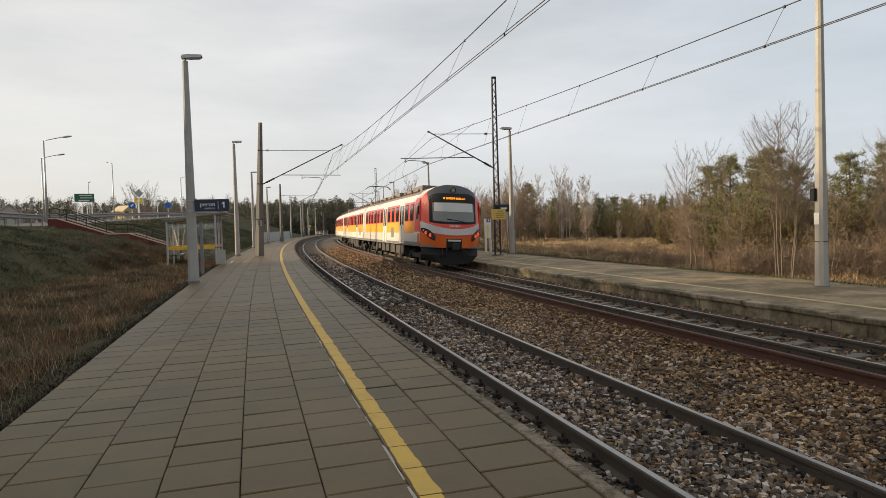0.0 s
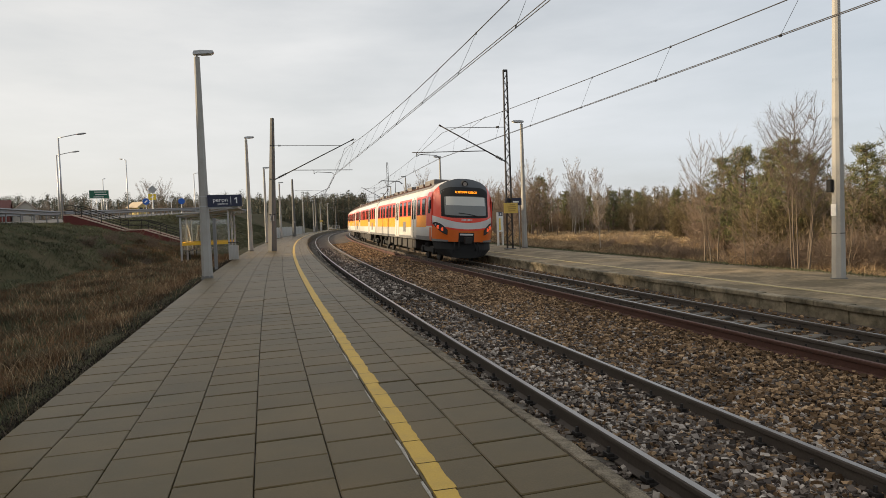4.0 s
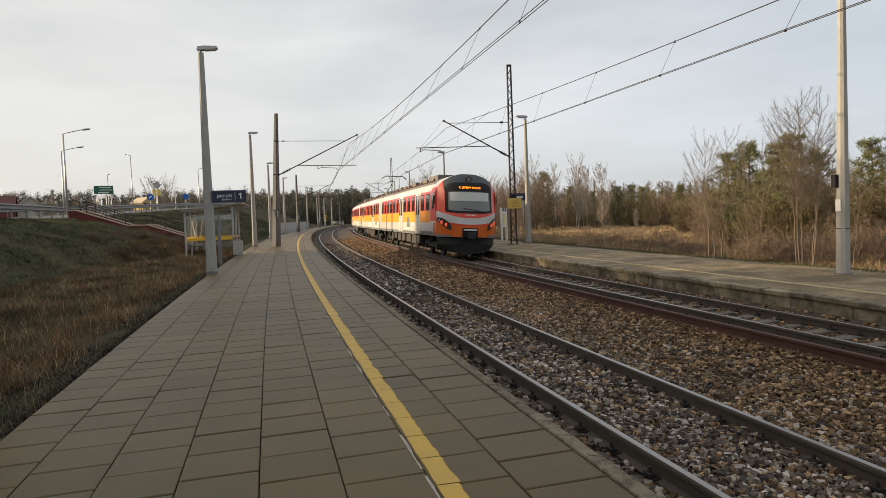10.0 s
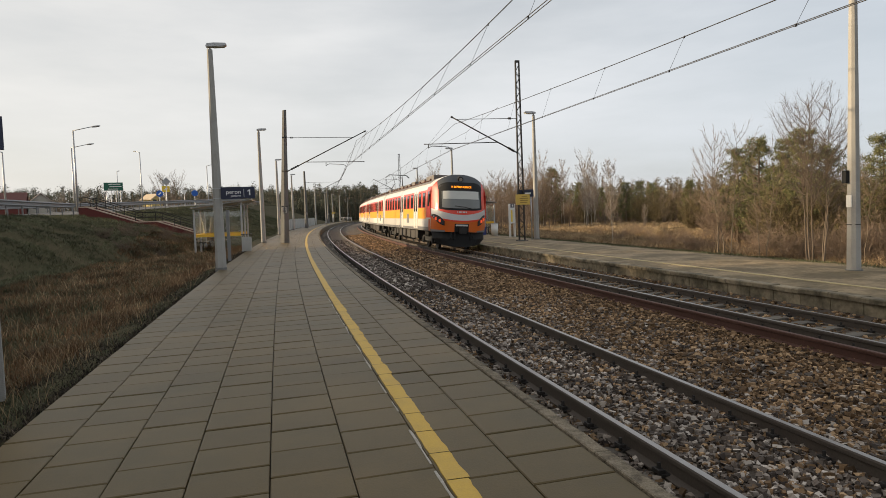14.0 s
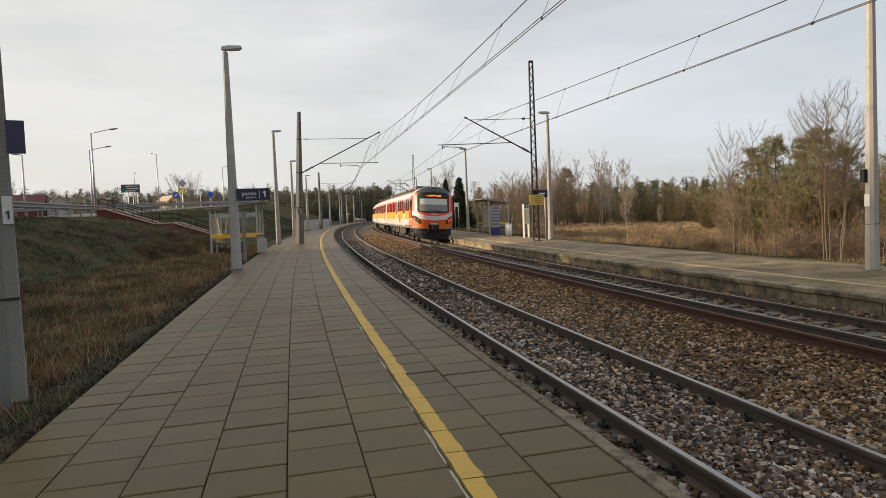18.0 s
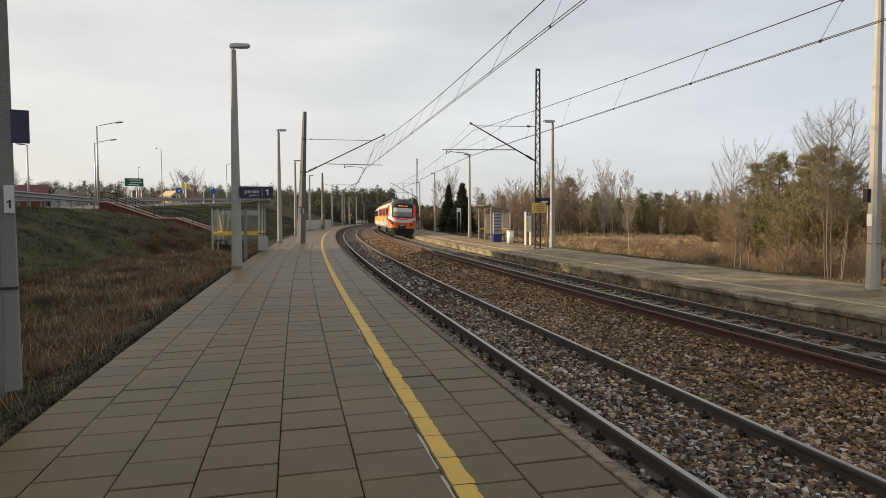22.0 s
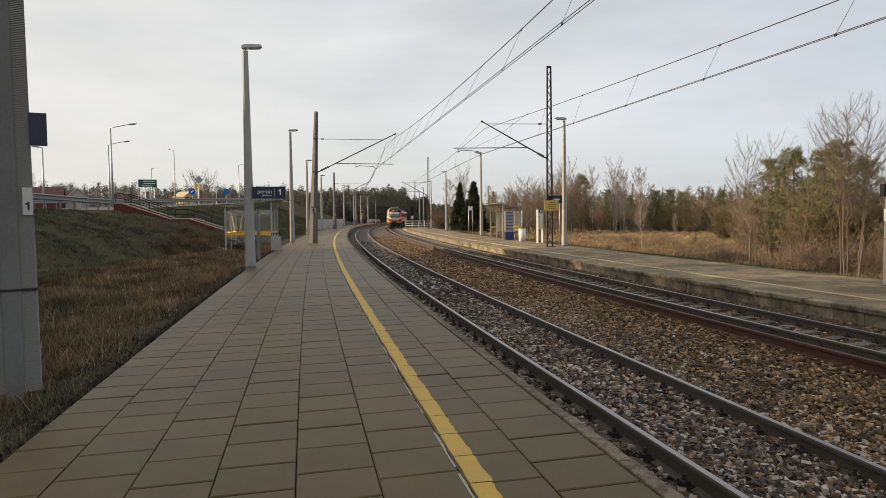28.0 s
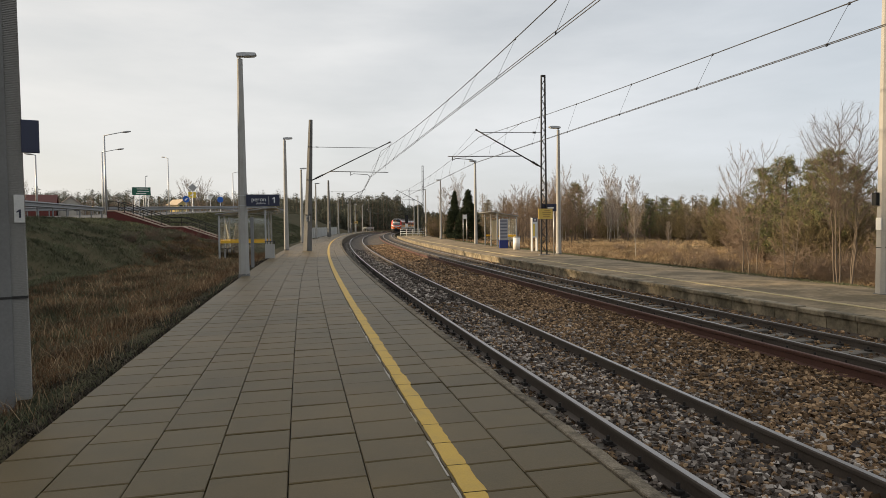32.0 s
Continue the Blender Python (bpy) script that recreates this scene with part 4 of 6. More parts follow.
def shelter(m, flip, label, depth=1.5, poster=False):
    """Small glazed shelter: four posts, pitched thin roof, glass back and ends, yellow rail, bench."""
    t = thing("shelter", m, label, "shelter", "platform shelters")
    lx, ly = depth, 4.2
    f = -1 if flip else 1
    for x in (0, lx * f):
        for y in (0, ly / 2, ly):
            bm = fresh()
            box(bm, x - 0.045, y - 0.045, -0.4, x + 0.045, y + 0.045, 2.55 if x == 0 else 2.25, 0.008)
            part("post", bm, STEEL_GREY, t)
    bm = fresh()
    prism(bm, [(-0.55 * f, 2.66), (-0.55 * f, 2.70), (lx * f + 0.15 * f, 2.36), (lx * f + 0.15 * f, 2.30)], -0.25, ly + 0.25)
    part("roof", bm, shade("grey_roof", (0.24, 0.24, 0.235), 0.5, vary=0.15), t, "thin grey sloping roof")
    for y in (0, ly):
        bm = fresh()
        rod(bm, (-0.4 * f, y, 2.42), (lx * f, y, 2.22), 0.025, 0.025, 6)
        for k in range(5):
            x = f * (0.05 + k * 0.33)
            rod(bm, (x, y, 2.55 - 0.2 * k / 4.5), (x + 0.16 * f, y, 2.36 - 0.18 * k / 4.5), 0.014, 0.014, 5)
        part("truss", bm, STEEL_GREY, t)
    for y0 in (0.06, ly / 2 + 0.06):
        bm = fresh()
        box(bm, lx * f - 0.008, y0, 0.25, lx * f + 0.008, y0 + ly / 2 - 0.12, 2.1)
        p = part("pane", bm, PANE, t)
        p.visible_shadow = False
    for y in (0, ly):
        bm = fresh()
        xa, xb = sorted((0.06 * f, (lx - 0.06) * f))
        box(bm, xa, y - 0.008, 0.25, xb, y + 0.008, 2.1)
        p = part("pane", bm, PANE, t)
        p.visible_shadow = False
    bm = fresh()
    box(bm, lx * f - 0.07 * f - 0.02, 0.05, 0.74, lx * f - 0.07 * f + 0.02, ly - 0.05, 0.89, 0.006)
    for y in (-0.02, ly - 0.02):
        xa, xb = sorted((0.05 * f, (lx - 0.05) * f))
        box(bm, xa, y, 0.74, xb, y + 0.04, 0.89, 0.006)
    part("warning_rail", bm, YELLOW_RAIL, t, "yellow rail round the glass")
    if poster:
        bm = fresh()
        box(bm, 0.55, ly - 0.06, 0.45, 1.35, ly - 0.03, 2.05, 0.006)
        part("poster", bm, shade("pale_poster", (0.72, 0.66, 0.48), 0.5, vary=0.05, bump=0), t, "large pale poster in the end wall")
    bm = fresh()
    xa, xb = sorted((lx * f - 0.5 * f, lx * f - 0.12 * f))
    box(bm, xa, 0.5, 0.42, xb, ly - 0.5, 0.46, 0.01)
    for y in (0.7, ly - 0.7):
        box(bm, (xa + xb) / 2 - 0.03, y - 0.03, 0, (xa + xb) / 2 + 0.03, y + 0.03, 0.42)
    part("bench", bm, IRON, t)
    return t


shelter(at(38.6, -2.4, 0.0), True, "glazed steel shelter with a yellow rail behind the platform", 2.45)
shelter(at(50.6, 13.68, TOP2), False, "glazed steel shelter with a yellow rail on the asphalt", 1.5, True)


def notice_board(m, label, yellow, blue_top):
    t = thing("notice_board", m, label, "notice board", "notice boards")
    for x in (-0.42, 0.42):
        bm = fresh()
        box(bm, x - 0.05, -0.06, -0.1, x + 0.05, 0.06, 2.1, 0.01)
        part("post", bm, WHITE if yellow else STEEL_WORN, t)
    bm = fresh()
    box(bm, -0.37, -0.05, 0.85, 0.37, 0.05, 1.95, 0.01)
    case = part("case", bm, WHITE if yellow else STEEL_WORN, t)
    bm = fresh()
    if yellow:
        box(bm, -0.33, -0.056, 0.95, -0.02, -0.0515, 1.72)
        part("timetable", bm, PAPER_YELLOW, case, "yellow timetable sheet")
        bm = fresh()
        box(bm, 0.02, -0.056, 0.95, 0.33, -0.0515, 1.72)
        part("timetable", bm, PAPER, case, "white timetable sheet")
    else:
        box(bm, -0.33, -0.056, 0.95, 0.33, -0.0515, 1.88)
        part("timetable", bm, PAPER, case)
    if blue_top:
        bm = fresh()
        box(bm, -0.36, -0.06, 1.86, 0.36, 0.055, 2.12, 0.004)
        head = part("header", bm, SIGN_BLUE, t)
        bm = fresh()
        box(bm, -0.10, -0.066, 1.93, 0.10, -0.0615, 2.05)
        part("mark", bm, WHITE, head)
    return t


notice_board(at(42.05, 14.0, TOP2, 52), "white-framed timetable board set obliquely on the platform", True, True)
notice_board(at(30.8, -2.36, -0.06, -86), "white-framed notice board standing crosswise beside the platform", False, False)


def round_bin(m, r, h, mat, label):
    t = thing("litter_bin", m, label, "bin", "litter bins")
    bm = fresh()
    rod(bm, (0, 0, 0), (0, 0, h), r * 0.92, r, 20)
    part("body", bm, mat, t)
    bm = fresh()
    rod(bm, (0, 0, h), (0, 0, h + 0.05), r * 1.06, r * 1.0, 20)
    part("rim", bm, STEEL_GREY, t)


round_bin(at(44.4, 13.48, TOP2), 0.24, 0.82, WHITE, "white round litter bin on the platform")


def left_bin():
    t = thing("litter_bin", at(36.3, -2.0, -0.05), "grey slatted litter bin with a flat cover at the platform's edge", "bin", "litter bins")
    for k in range(7):
        bm = fresh()
        x = -0.21 + k * 0.07
        box(bm, x - 0.027, -0.22, 0.06, x + 0.027, -0.2, 0.78, 0.004)
        part("slat", bm, shade("pale_slat", (0.42, 0.41, 0.38), 0.6), t)
    bm = fresh()
    box(bm, -0.22, -0.19, 0.05, 0.22, 0.2, 0.76, 0.01)
    part("liner", bm, STEEL_GREY, t)
    bm = fresh()
    box(bm, -0.26, -0.24, 0.90, 0.26, 0.22, 0.93, 0.006)
    for x in (-0.22, 0.22):
        box(bm, x - 0.015, -0.02, 0.76, x + 0.015, 0.02, 0.9)
    part("cover", bm, IRON, t)


left_bin()


def info_panel():
    t = thing("information_panel", at(47.6, 13.4, TOP2), "grey information panel with a blue base on the platform", "panel")
    bm = fresh()
    box(bm, -0.30, -0.10, 0.58, 0.30, 0.10, 2.10, 0.01)
    body = part("panel", bm, shade("grey_panel", (0.30, 0.31, 0.34), 0.5, vary=0.1), t)
    bm = fresh()
    box(bm, -0.31, -0.12, 0.0, 0.31, 0.12, 0.58, 0.01)
    part("base", bm, BLUE, t, "blue base")
    for k in range(6):
        bm = fresh()
        box(bm, -0.25, -0.106, 1.90 - k * 0.23, 0.25, -0.1015, 2.00 - k * 0.23)
        part("print", bm, shade("grey_print", (0.12, 0.13, 0.17), 0.6, bump=0), body)


info_panel()


def twin_post_sign(m):
    t = thing("stop_sign", m, "narrow white sign between two grey posts", "sign")
    for x in (-0.19, 0.19):
        bm = fresh()
        rod(bm, (x, 0, -0.1), (x, 0, 2.9), 0.04, 0.04, 8)
        part("post", bm, STEEL_GREY, t)
    bm = fresh()
    box(bm, -0.17, -0.03, 2.45, 0.17, 0.03, 2.85, 0.005)
    part("panel", bm, WHITE, t)


twin_post_sign(at(70.5, 14.8, TOP2 - 0.1))


def barrier(s, u0, u1, z, label):
    t = thing("barrier", Matrix(), label, "barrier", "platform end barriers")
    n = max(2, int(abs(u1 - u0) / 0.9))
    for k in range(n + 1):
        u = u0 + (u1 - u0) * k / n
        bm = fresh()
        rod(bm, P(s, u, z - 0.2), P(s, u, z + 1.1), 0.035, 0.035, 8)
        part("post", bm, WHITE, t)
    for h in (0.35, 0.72, 1.08):
        bm = fresh()
        rod(bm, P(s, u0, z + h), P(s, u1, z + h), 0.03, 0.03, 8)
        part("bar", bm, WHITE, t)


barrier(204, -2.0, 1.3, 0, "white tubular barrier at the platform's end")
barrier(111.5, 10.3, 14.4, TOP2, "white tubular barrier at the platform's end")


def panel_fence():
    t = thing("panel_fence", Matrix(), "pale concrete panel fence along the back of the platform", "fence")
    for k in range(22):
        s0 = 88 + k * 3.0
        a = at(s0 + 1.5, -3.2, -0.2)
        bm = fresh()
        box(bm, -0.04, -1.44, 0.0, 0.04, 1.44, 1.55, 0.01)
        part("panel", bm, shade("fence_panel", (0.42, 0.41, 0.38), 0.7) if k == 0 else bpy.data.materials["fence_panel"], t, m=a)
        bm = fresh()
        box(bm, -0.06, -1.56, 0.0, 0.06, -1.45, 1.65, 0.01)
        part("post", bm, CONCRETE, t, m=a)


panel_fence()


# ---- stairs from the road ----
def stairs():
    t = thing("stairs", at(49.6, -13.8, 0), "red-brown flight of stairs down the embankment with dark railings", "stairs")
    prof = [(0, 2.78), (0.5, 2.78), (3.65, 1.66), (4.9, 1.66), (7.2, 0.85), (9.3, 0.1)]
    for y in (-0.15, 2.0):
        bm = fresh()
        prism(bm, [(x, z) for x, z in prof] + [(9.3, -1.2), (0, -1.2)], y, y + 0.22)
        part("flank_wall", bm, RED_WALL, t, "red-brown flank wall")
        bm = fresh()
        for (x0, z0), (x1, z1) in zip(prof, prof[1:]):
            prism(bm, [(x0, z0 + 0.003), (x1, z1 + 0.003), (x1, z1 + 0.075), (x0, z0 + 0.075)], y - 0.03, y + 0.25)
        part("coping", bm, COPING, t, "pale coping")
        for x in (0.1, 1.1, 2.3, 3.5, 4.8, 6.0, 7.2, 8.6):
            z = 0.06 + float(np.interp(x, [q[0] for q in prof], [q[1] for q in prof]))
            bm = fresh()
            rod(bm, (x, y + 0.11, z - 0.1), (x, y + 0.11, z + 0.66), 0.028, 0.028, 6)
            part("railing_post", bm, IRON, t)
        for h in (0.3, 0.64):
            bm = fresh()
            path(bm, [(x, y + 0.11, z + h + 0.05) for x, z in prof], 0.026, 6)
            part("handrail", bm, IRON, t)
    for (x0, z0), (x1, z1) in zip(prof, prof[1:]):
        n = max(1, int(round(abs(z0 - z1) / 0.16)))
        for i in range(n):
            bm = fresh()
            xa, xb = x0 + (x1 - x0) * i / n, x0 + (x1 - x0) * (i + 1) / n
            z = z0 + (z1 - z0) * (i + 1) / n - 0.12
            box(bm, xa, 0.07, z - 0.6, xb, 2.0, z)
            part("step", bm, CONCRETE_DARK, t)


stairs()


# ---- tapered blocks for pale shapes taken as reflections in the shelter glass ----
def pier(s, u, width, height, label):
    t = thing("glass_reflection_block", at(s, u, float(ground_z(np.array([s]), np.array([u]))[0])), label, "pier", "concrete piers")
    bm = fresh()
    w, k = width / 2, width * 0.28
    prism(bm, [(-w, -0.4), (w, -0.4), (w, height * 0.35), (k, height), (-k * 0.6, height), (-w, height * 0.35)], -0.16, 0.16)
    bmesh.ops.bevel(bm, geom=list(bm.edges), offset=0.02, segments=1, affect="EDGES")
    part("block", bm, shade("beige_reflection", (0.42, 0.37, 0.29), 0.85, vary=0.15, second=(0.33, 0.29, 0.23)), t)


pier(43.0, -5.08, 0.42, 1.9, "tapered beige block for a pale reflection in the shelter glass")
pier(43.4, -4.45, 0.62, 1.9, "broad tapered beige block for a pale reflection in the shelter glass")


# ---- guard rails along the road ----
def guard_rail(u, s0, s1, label):
    t = thing("guard_rail", Matrix(), label, "guard rail", "guard rails")
    prof = [(-0.02, 0.0), (0.03, 0.05), (-0.02, 0.11), (-0.02, 0.19), (0.03, 0.25), (-0.02, 0.31)]
    bm = sweep(fresh(), [(u + a, 2.27 + 0.46 + b) for a, b in prof] + [(u + a - 0.006, 2.27 + 0.46 + b) for a, b in prof[::-1]], s0, s1, 4)
    climb(bm)
    part("beam", bm, STEEL_WORN, t)
    n = int((s1 - s0) / 2)
    post = None
    for k in range(n + 1):
        if post is None:
            bm = fresh()
            box(bm, -0.09, -0.05, -0.3, -0.03, 0.05, 0.76, 0.006)
            post = bpy.data.meshes.new("post")
            bm.to_mesh(post)
            bm.free()
            post.materials.append(STEEL_WORN)
        ob = new("post", post)
        ob.parent, ob.matrix_basis = t, at(s0 + 2 * k, u, 2.27 + float(lift(np.array([s0 + 2.0 * k]))[0]))


guard_rail(-13.6, 2, 48, "galvanised guard rail along the embankment road")
guard_rail(-13.6, 53, 150, "galvanised guard rail along the embankment road")
guard_rail(-22.3, 2, 150, "galvanised guard rail on the road's far side")


# ---- road lamps and signs ----
def road_lamp(x, y, z, h, arm, turn, label="slender grey street lamp on the embankment road"):
    t = thing("street_lamp", pose(x, y, z, 0, 0, turn), label, "street lamp", "street lamps")
    bm = fresh()
    rod(bm, (0, 0, 0), (0, 0, h), 0.11, 0.06, 10)
    part("pole", bm, STEEL_GREY, t)
    bm = fresh()
    rod(bm, (0, 0, h - 0.02), (arm, 0, h + 0.22 * arm), 0.04, 0.035, 8)
    part("arm", bm, STEEL_GREY, t)
    bm = fresh()
    bmesh.ops.create_icosphere(bm, subdivisions=2, radius=1.0)
    bmesh.ops.scale(bm, vec=(0.42, 0.15, 0.09), verts=bm.verts)
    part("lamp_head", bm, STEEL_GREY, t, m=pose(arm + 0.25, 0, h + 0.22 * arm + 0.02, 0, -8, 0))


def bearing(b, d):
    return d * math.sin(radians(b)), d * math.cos(radians(b))


for b, d, z, h, arm, turn in ((-29.5, 68, 2.2, 7.7, 1.55, 20), (-29.68, 84, 2.2, 7.8, 1.6, 20), (-25.1, 110, 2.6, 10.0, 0.9, 150), (-26.75, 150, 2.6, 10.0, 0.4, 90), (-20.3, 120, 2.6, 8.7, 1.0, 20), (-33.98, 75, 2.2, 6.4, 0.3, 200)):
    x, y = bearing(b, d)
    road_lamp(x, y, z - 0.6 if d > 90 else z, h, arm, turn)


def round_sign(b, d, zc, size, shape, mat, label, stripes=None):
    x, y = bearing(b, d)
    t = thing("road_sign", pose(x, y, 0, 0, 0, -b), label, "road sign", "road signs")
    bm = fresh()
    rod(bm, (0, 0.05, 1.0), (0, 0.05, zc + size * 0.4), 0.05, 0.05, 8)
    part("post", bm, STEEL_GREY, t)
    bm = fresh()
    if shape == "disc":
        rod(bm, (0, -0.03, zc), (0, 0.0, zc), size / 2, size / 2, 24)
    elif shape == "diamond":
        prism(bm, [(0, zc - size / 2), (size / 2, zc), (0, zc + size / 2), (-size / 2, zc)], -0.03, 0.0)
    elif shape == "triangle":
        prism(bm, [(0, zc - size / 2), (size / 2, zc + size / 2), (-size / 2, zc + size / 2)], -0.03, 0.0)
    else:
        box(bm, -size / 2, -0.03, zc - size * 0.4, size / 2, 0.0, zc + size * 0.4)
    face = part("face", bm, mat, t)
    if stripes:
        bm = fresh()
        box(bm, -size * 0.09, -0.036, zc - size * 0.24, size * 0.09, -0.031, zc + size * 0.24, 0, Matrix.Translation((0, 0, zc)) @ Matrix.Rotation(radians(stripes), 4, "Y") @ Matrix.Translation((0, 0, -zc)))
        part("arrow", bm, WHITE, face)


SIGN_SKY = shade("sign_blue", (0.01, 0.10, 0.42), 0.4, bump=0)
round_sign(-23.85, 100, 5.5, 0.88, "disc", SIGN_SKY, "blue round arrow sign beside the road", 50)
round_sign(-23.35, 100, 7.1, 1.15, "diamond", shade("sign_back", (0.35, 0.35, 0.34), 0.5, bump=0), "grey back of a diamond road sign")
round_sign(-23.4, 101, 6.15, 1.0, "square", PAPER_YELLOW, "yellow and black chevron sign beside the road", 60)
round_sign(-22.05, 105, 5.75, 0.8, "triangle", WHITE, "white triangular road sign beside the road")
round_sign(-21.3, 105, 5.65, 0.88, "disc", SIGN_SKY, "blue round sign beside the road", 0)


def direction_sign():
    x, y = bearing(-27.05, 105)
    t = thing("direction_sign", pose(x, y, 0, 0, 0, 27.3), "large green direction sign with white print beside the road", "road sign")
    bm = fresh()
    box(bm, -1.2, -0.05, 6.25, 1.2, 0.05, 7.35, 0.02)
    board = part("board", bm, SIGN_GREEN, t)
    for k, (a, b) in enumerate(((-0.6, 0.9), (-0.5, 1.0), (-0.7, 0.6))):
        bm = fresh()
        box(bm, a, -0.058, 7.06 - k * 0.33, b, -0.0515, 7.16 - k * 0.33)
        part("print", bm, WHITE, board)
    for x in (-0.9, -0.3, 0.3, 0.9):
        bm = fresh()
        rod(bm, (x, 0.1, 1.5), (x, 0.1, 7.3), 0.05, 0.05, 8)
        part("post", bm, STEEL_GREY, t)


direction_sign()


def house(b, d, w, l, h, roof_h, wall, roof, turn, label, z=0.8):
    x, y = bearing(b, d)
    t = thing("house", pose(x, y, z, 0, 0, turn), label, "house", "distant houses")
    bm = fresh()
    prism(bm, [(-w / 2, -1), (-w / 2, h), (0, h + roof_h), (w / 2, h), (w / 2, -1)], -l / 2, l / 2)
    part("wall", bm, wall, t)
    bm = fresh()
    for sx in (-1, 1):
        e = sx * (w / 2 + 0.4)
        eh = h - 0.4 * roof_h / (w / 2)
        prism(bm, [(0, h + roof_h + 0.05), (e, eh + 0.05), (e, eh + 0.25), (0, h + roof_h + 0.25)], -l / 2 - 0.4, l / 2 + 0.4)
    part("roof", bm, roof, t)
    for sx in (-0.22, 0.22):
        bm = fresh()
        box(bm, sx * w - 0.5, -l / 2 - 0.03, h * 0.4, sx * w + 0.5, -l / 2 + 0.02, h * 0.85)
        part("window", bm, DARK_GLASS, t)


TILE_ROOF = shade("dark_red_roof", (0.12, 0.042, 0.034), 0.8, vary=0.2)
house(-31.9, 190, 5.4, 8, 1.9, 2.3, shade("cream_wall", (0.46, 0.42, 0.36), 0.8), shade("pale_roof", (0.40, 0.33, 0.29), 0.8), 35, "small pale gabled house beyond the road", 5.1)
house(-33.7, 185, 7.0, 6, 2.0, 2.2, RED_WALL, TILE_ROOF, 118, "red-roofed house beyond the road", 5.2)
house(-24.4, 190, 3.2, 4, 0.9, 1.1, shade("yellow_wall", (0.55, 0.42, 0.16), 0.8), shade("sunlit_roof", (0.48, 0.38, 0.26), 0.8), 60, "low yellow house beyond the road", 6.7)


# ---- small signs and the signal at the platforms' far ends ----
def small_sign(s, u, z, label):
    t = thing("warning_sign", at(s, u, z), label, "sign", "warning signs")
    bm = fresh()
    rod(bm, (0, 0, -0.2), (0, 0, 2.6), 0.035, 0.035, 8)
    part("post", bm, STEEL_GREY, t)
    bm = fresh()
    box(bm, -0.42, -0.06, 2.25, 0.42, -0.03, 2.75, 0.005)
    face = part("face", bm, SIGN_YELLOW, t)
    bm = fresh()
    box(bm, -0.3, -0.066, 2.42, 0.3, -0.0615, 2.55)
    part("print", bm, INK, face)


small_sign(182, -1.4, 0, "ochre warning sign at the platform's end")


def signal_post(s, u):
    t = thing("railway_signal", at(s, u, -0.4), "dark railway signal on a grey post", "signal")
    bm = fresh()
    rod(bm, (0, 0, 0), (0, 0, 3.6), 0.07, 0.06, 10)
    part("post", bm, STEEL_WORN, t)
    bm = fresh()
    box(bm, -0.28, -0.12, 2.4, 0.28, 0.12, 4.0, 0.04)
    head = part("signal_head", bm, T_BLACK, t)
    bm = fresh()
    box(bm, -0.25, -0.15, 1.75, 0.25, -0.11, 2.25, 0.01)
    part("plate", bm, WHITE, t)
    for z in (2.75, 3.2, 3.65):
        bm = fresh()
        rod(bm, (0, -0.2, z), (0, -0.12, z), 0.1, 0.1, 14)
        part("lens_hood", bm, IRON, head)


signal_post(130, 12.0)


# ---- train ----
RAIL_Z = -0.32
CANT = math.degrees(math.atan2(0.09, 1.507))
BODY_L = 21.3
PITCH = 21.75
HALF = 1.43


def half_width(z):
    if z < 1.25:
        return HALF - 0.05 * ((1.25 - z) / 0.35) ** 2
    if z < 2.75:
        return HALF
    k = min(1.0, (z - 2.75) / 1.07)
    return HALF * math.sqrt(max(0.0, 1 - k ** 2.3))


def nose(x, z):
    """How far the cab front lies behind its foremost line."""
    c = min(1.0, abs(x) / HALF)
    back = 0.95 * max(0.0, (c - 0.15) / 0.85) ** 3.0
    back += 0.26 * max(0.0, z - 1.95) + 0.05 * max(0.0, 1.5 - z)
    back += 0.75 * max(0.0, z - 3.15) ** 1.6
    return back


def front_patch(name, x0, x1, lo, hi, lift, material, parent, y_front, nx=24, nz=8, label=""):
    """A piece of the cab front between two curves z = lo(x) and z = hi(x), raised by lift."""
    bm = fresh()
    rows = []
    for i in range(nx + 1):
        x = x0 + (x1 - x0) * i / nx
        a, b = lo(x), hi(x)
        rows.append([])
        for j in range(nz + 1):
            z = a + (b - a) * j / nz
            rows[-1].append(bm.verts.new((x, y_front + nose(x, z) - lift, z)))
    for a, b in zip(rows, rows[1:]):
        for j in range(nz):
            f = bm.faces.new((a[j], b[j], b[j + 1], a[j + 1]))
            f.smooth = True
    return part(name, bm, material, parent, label)


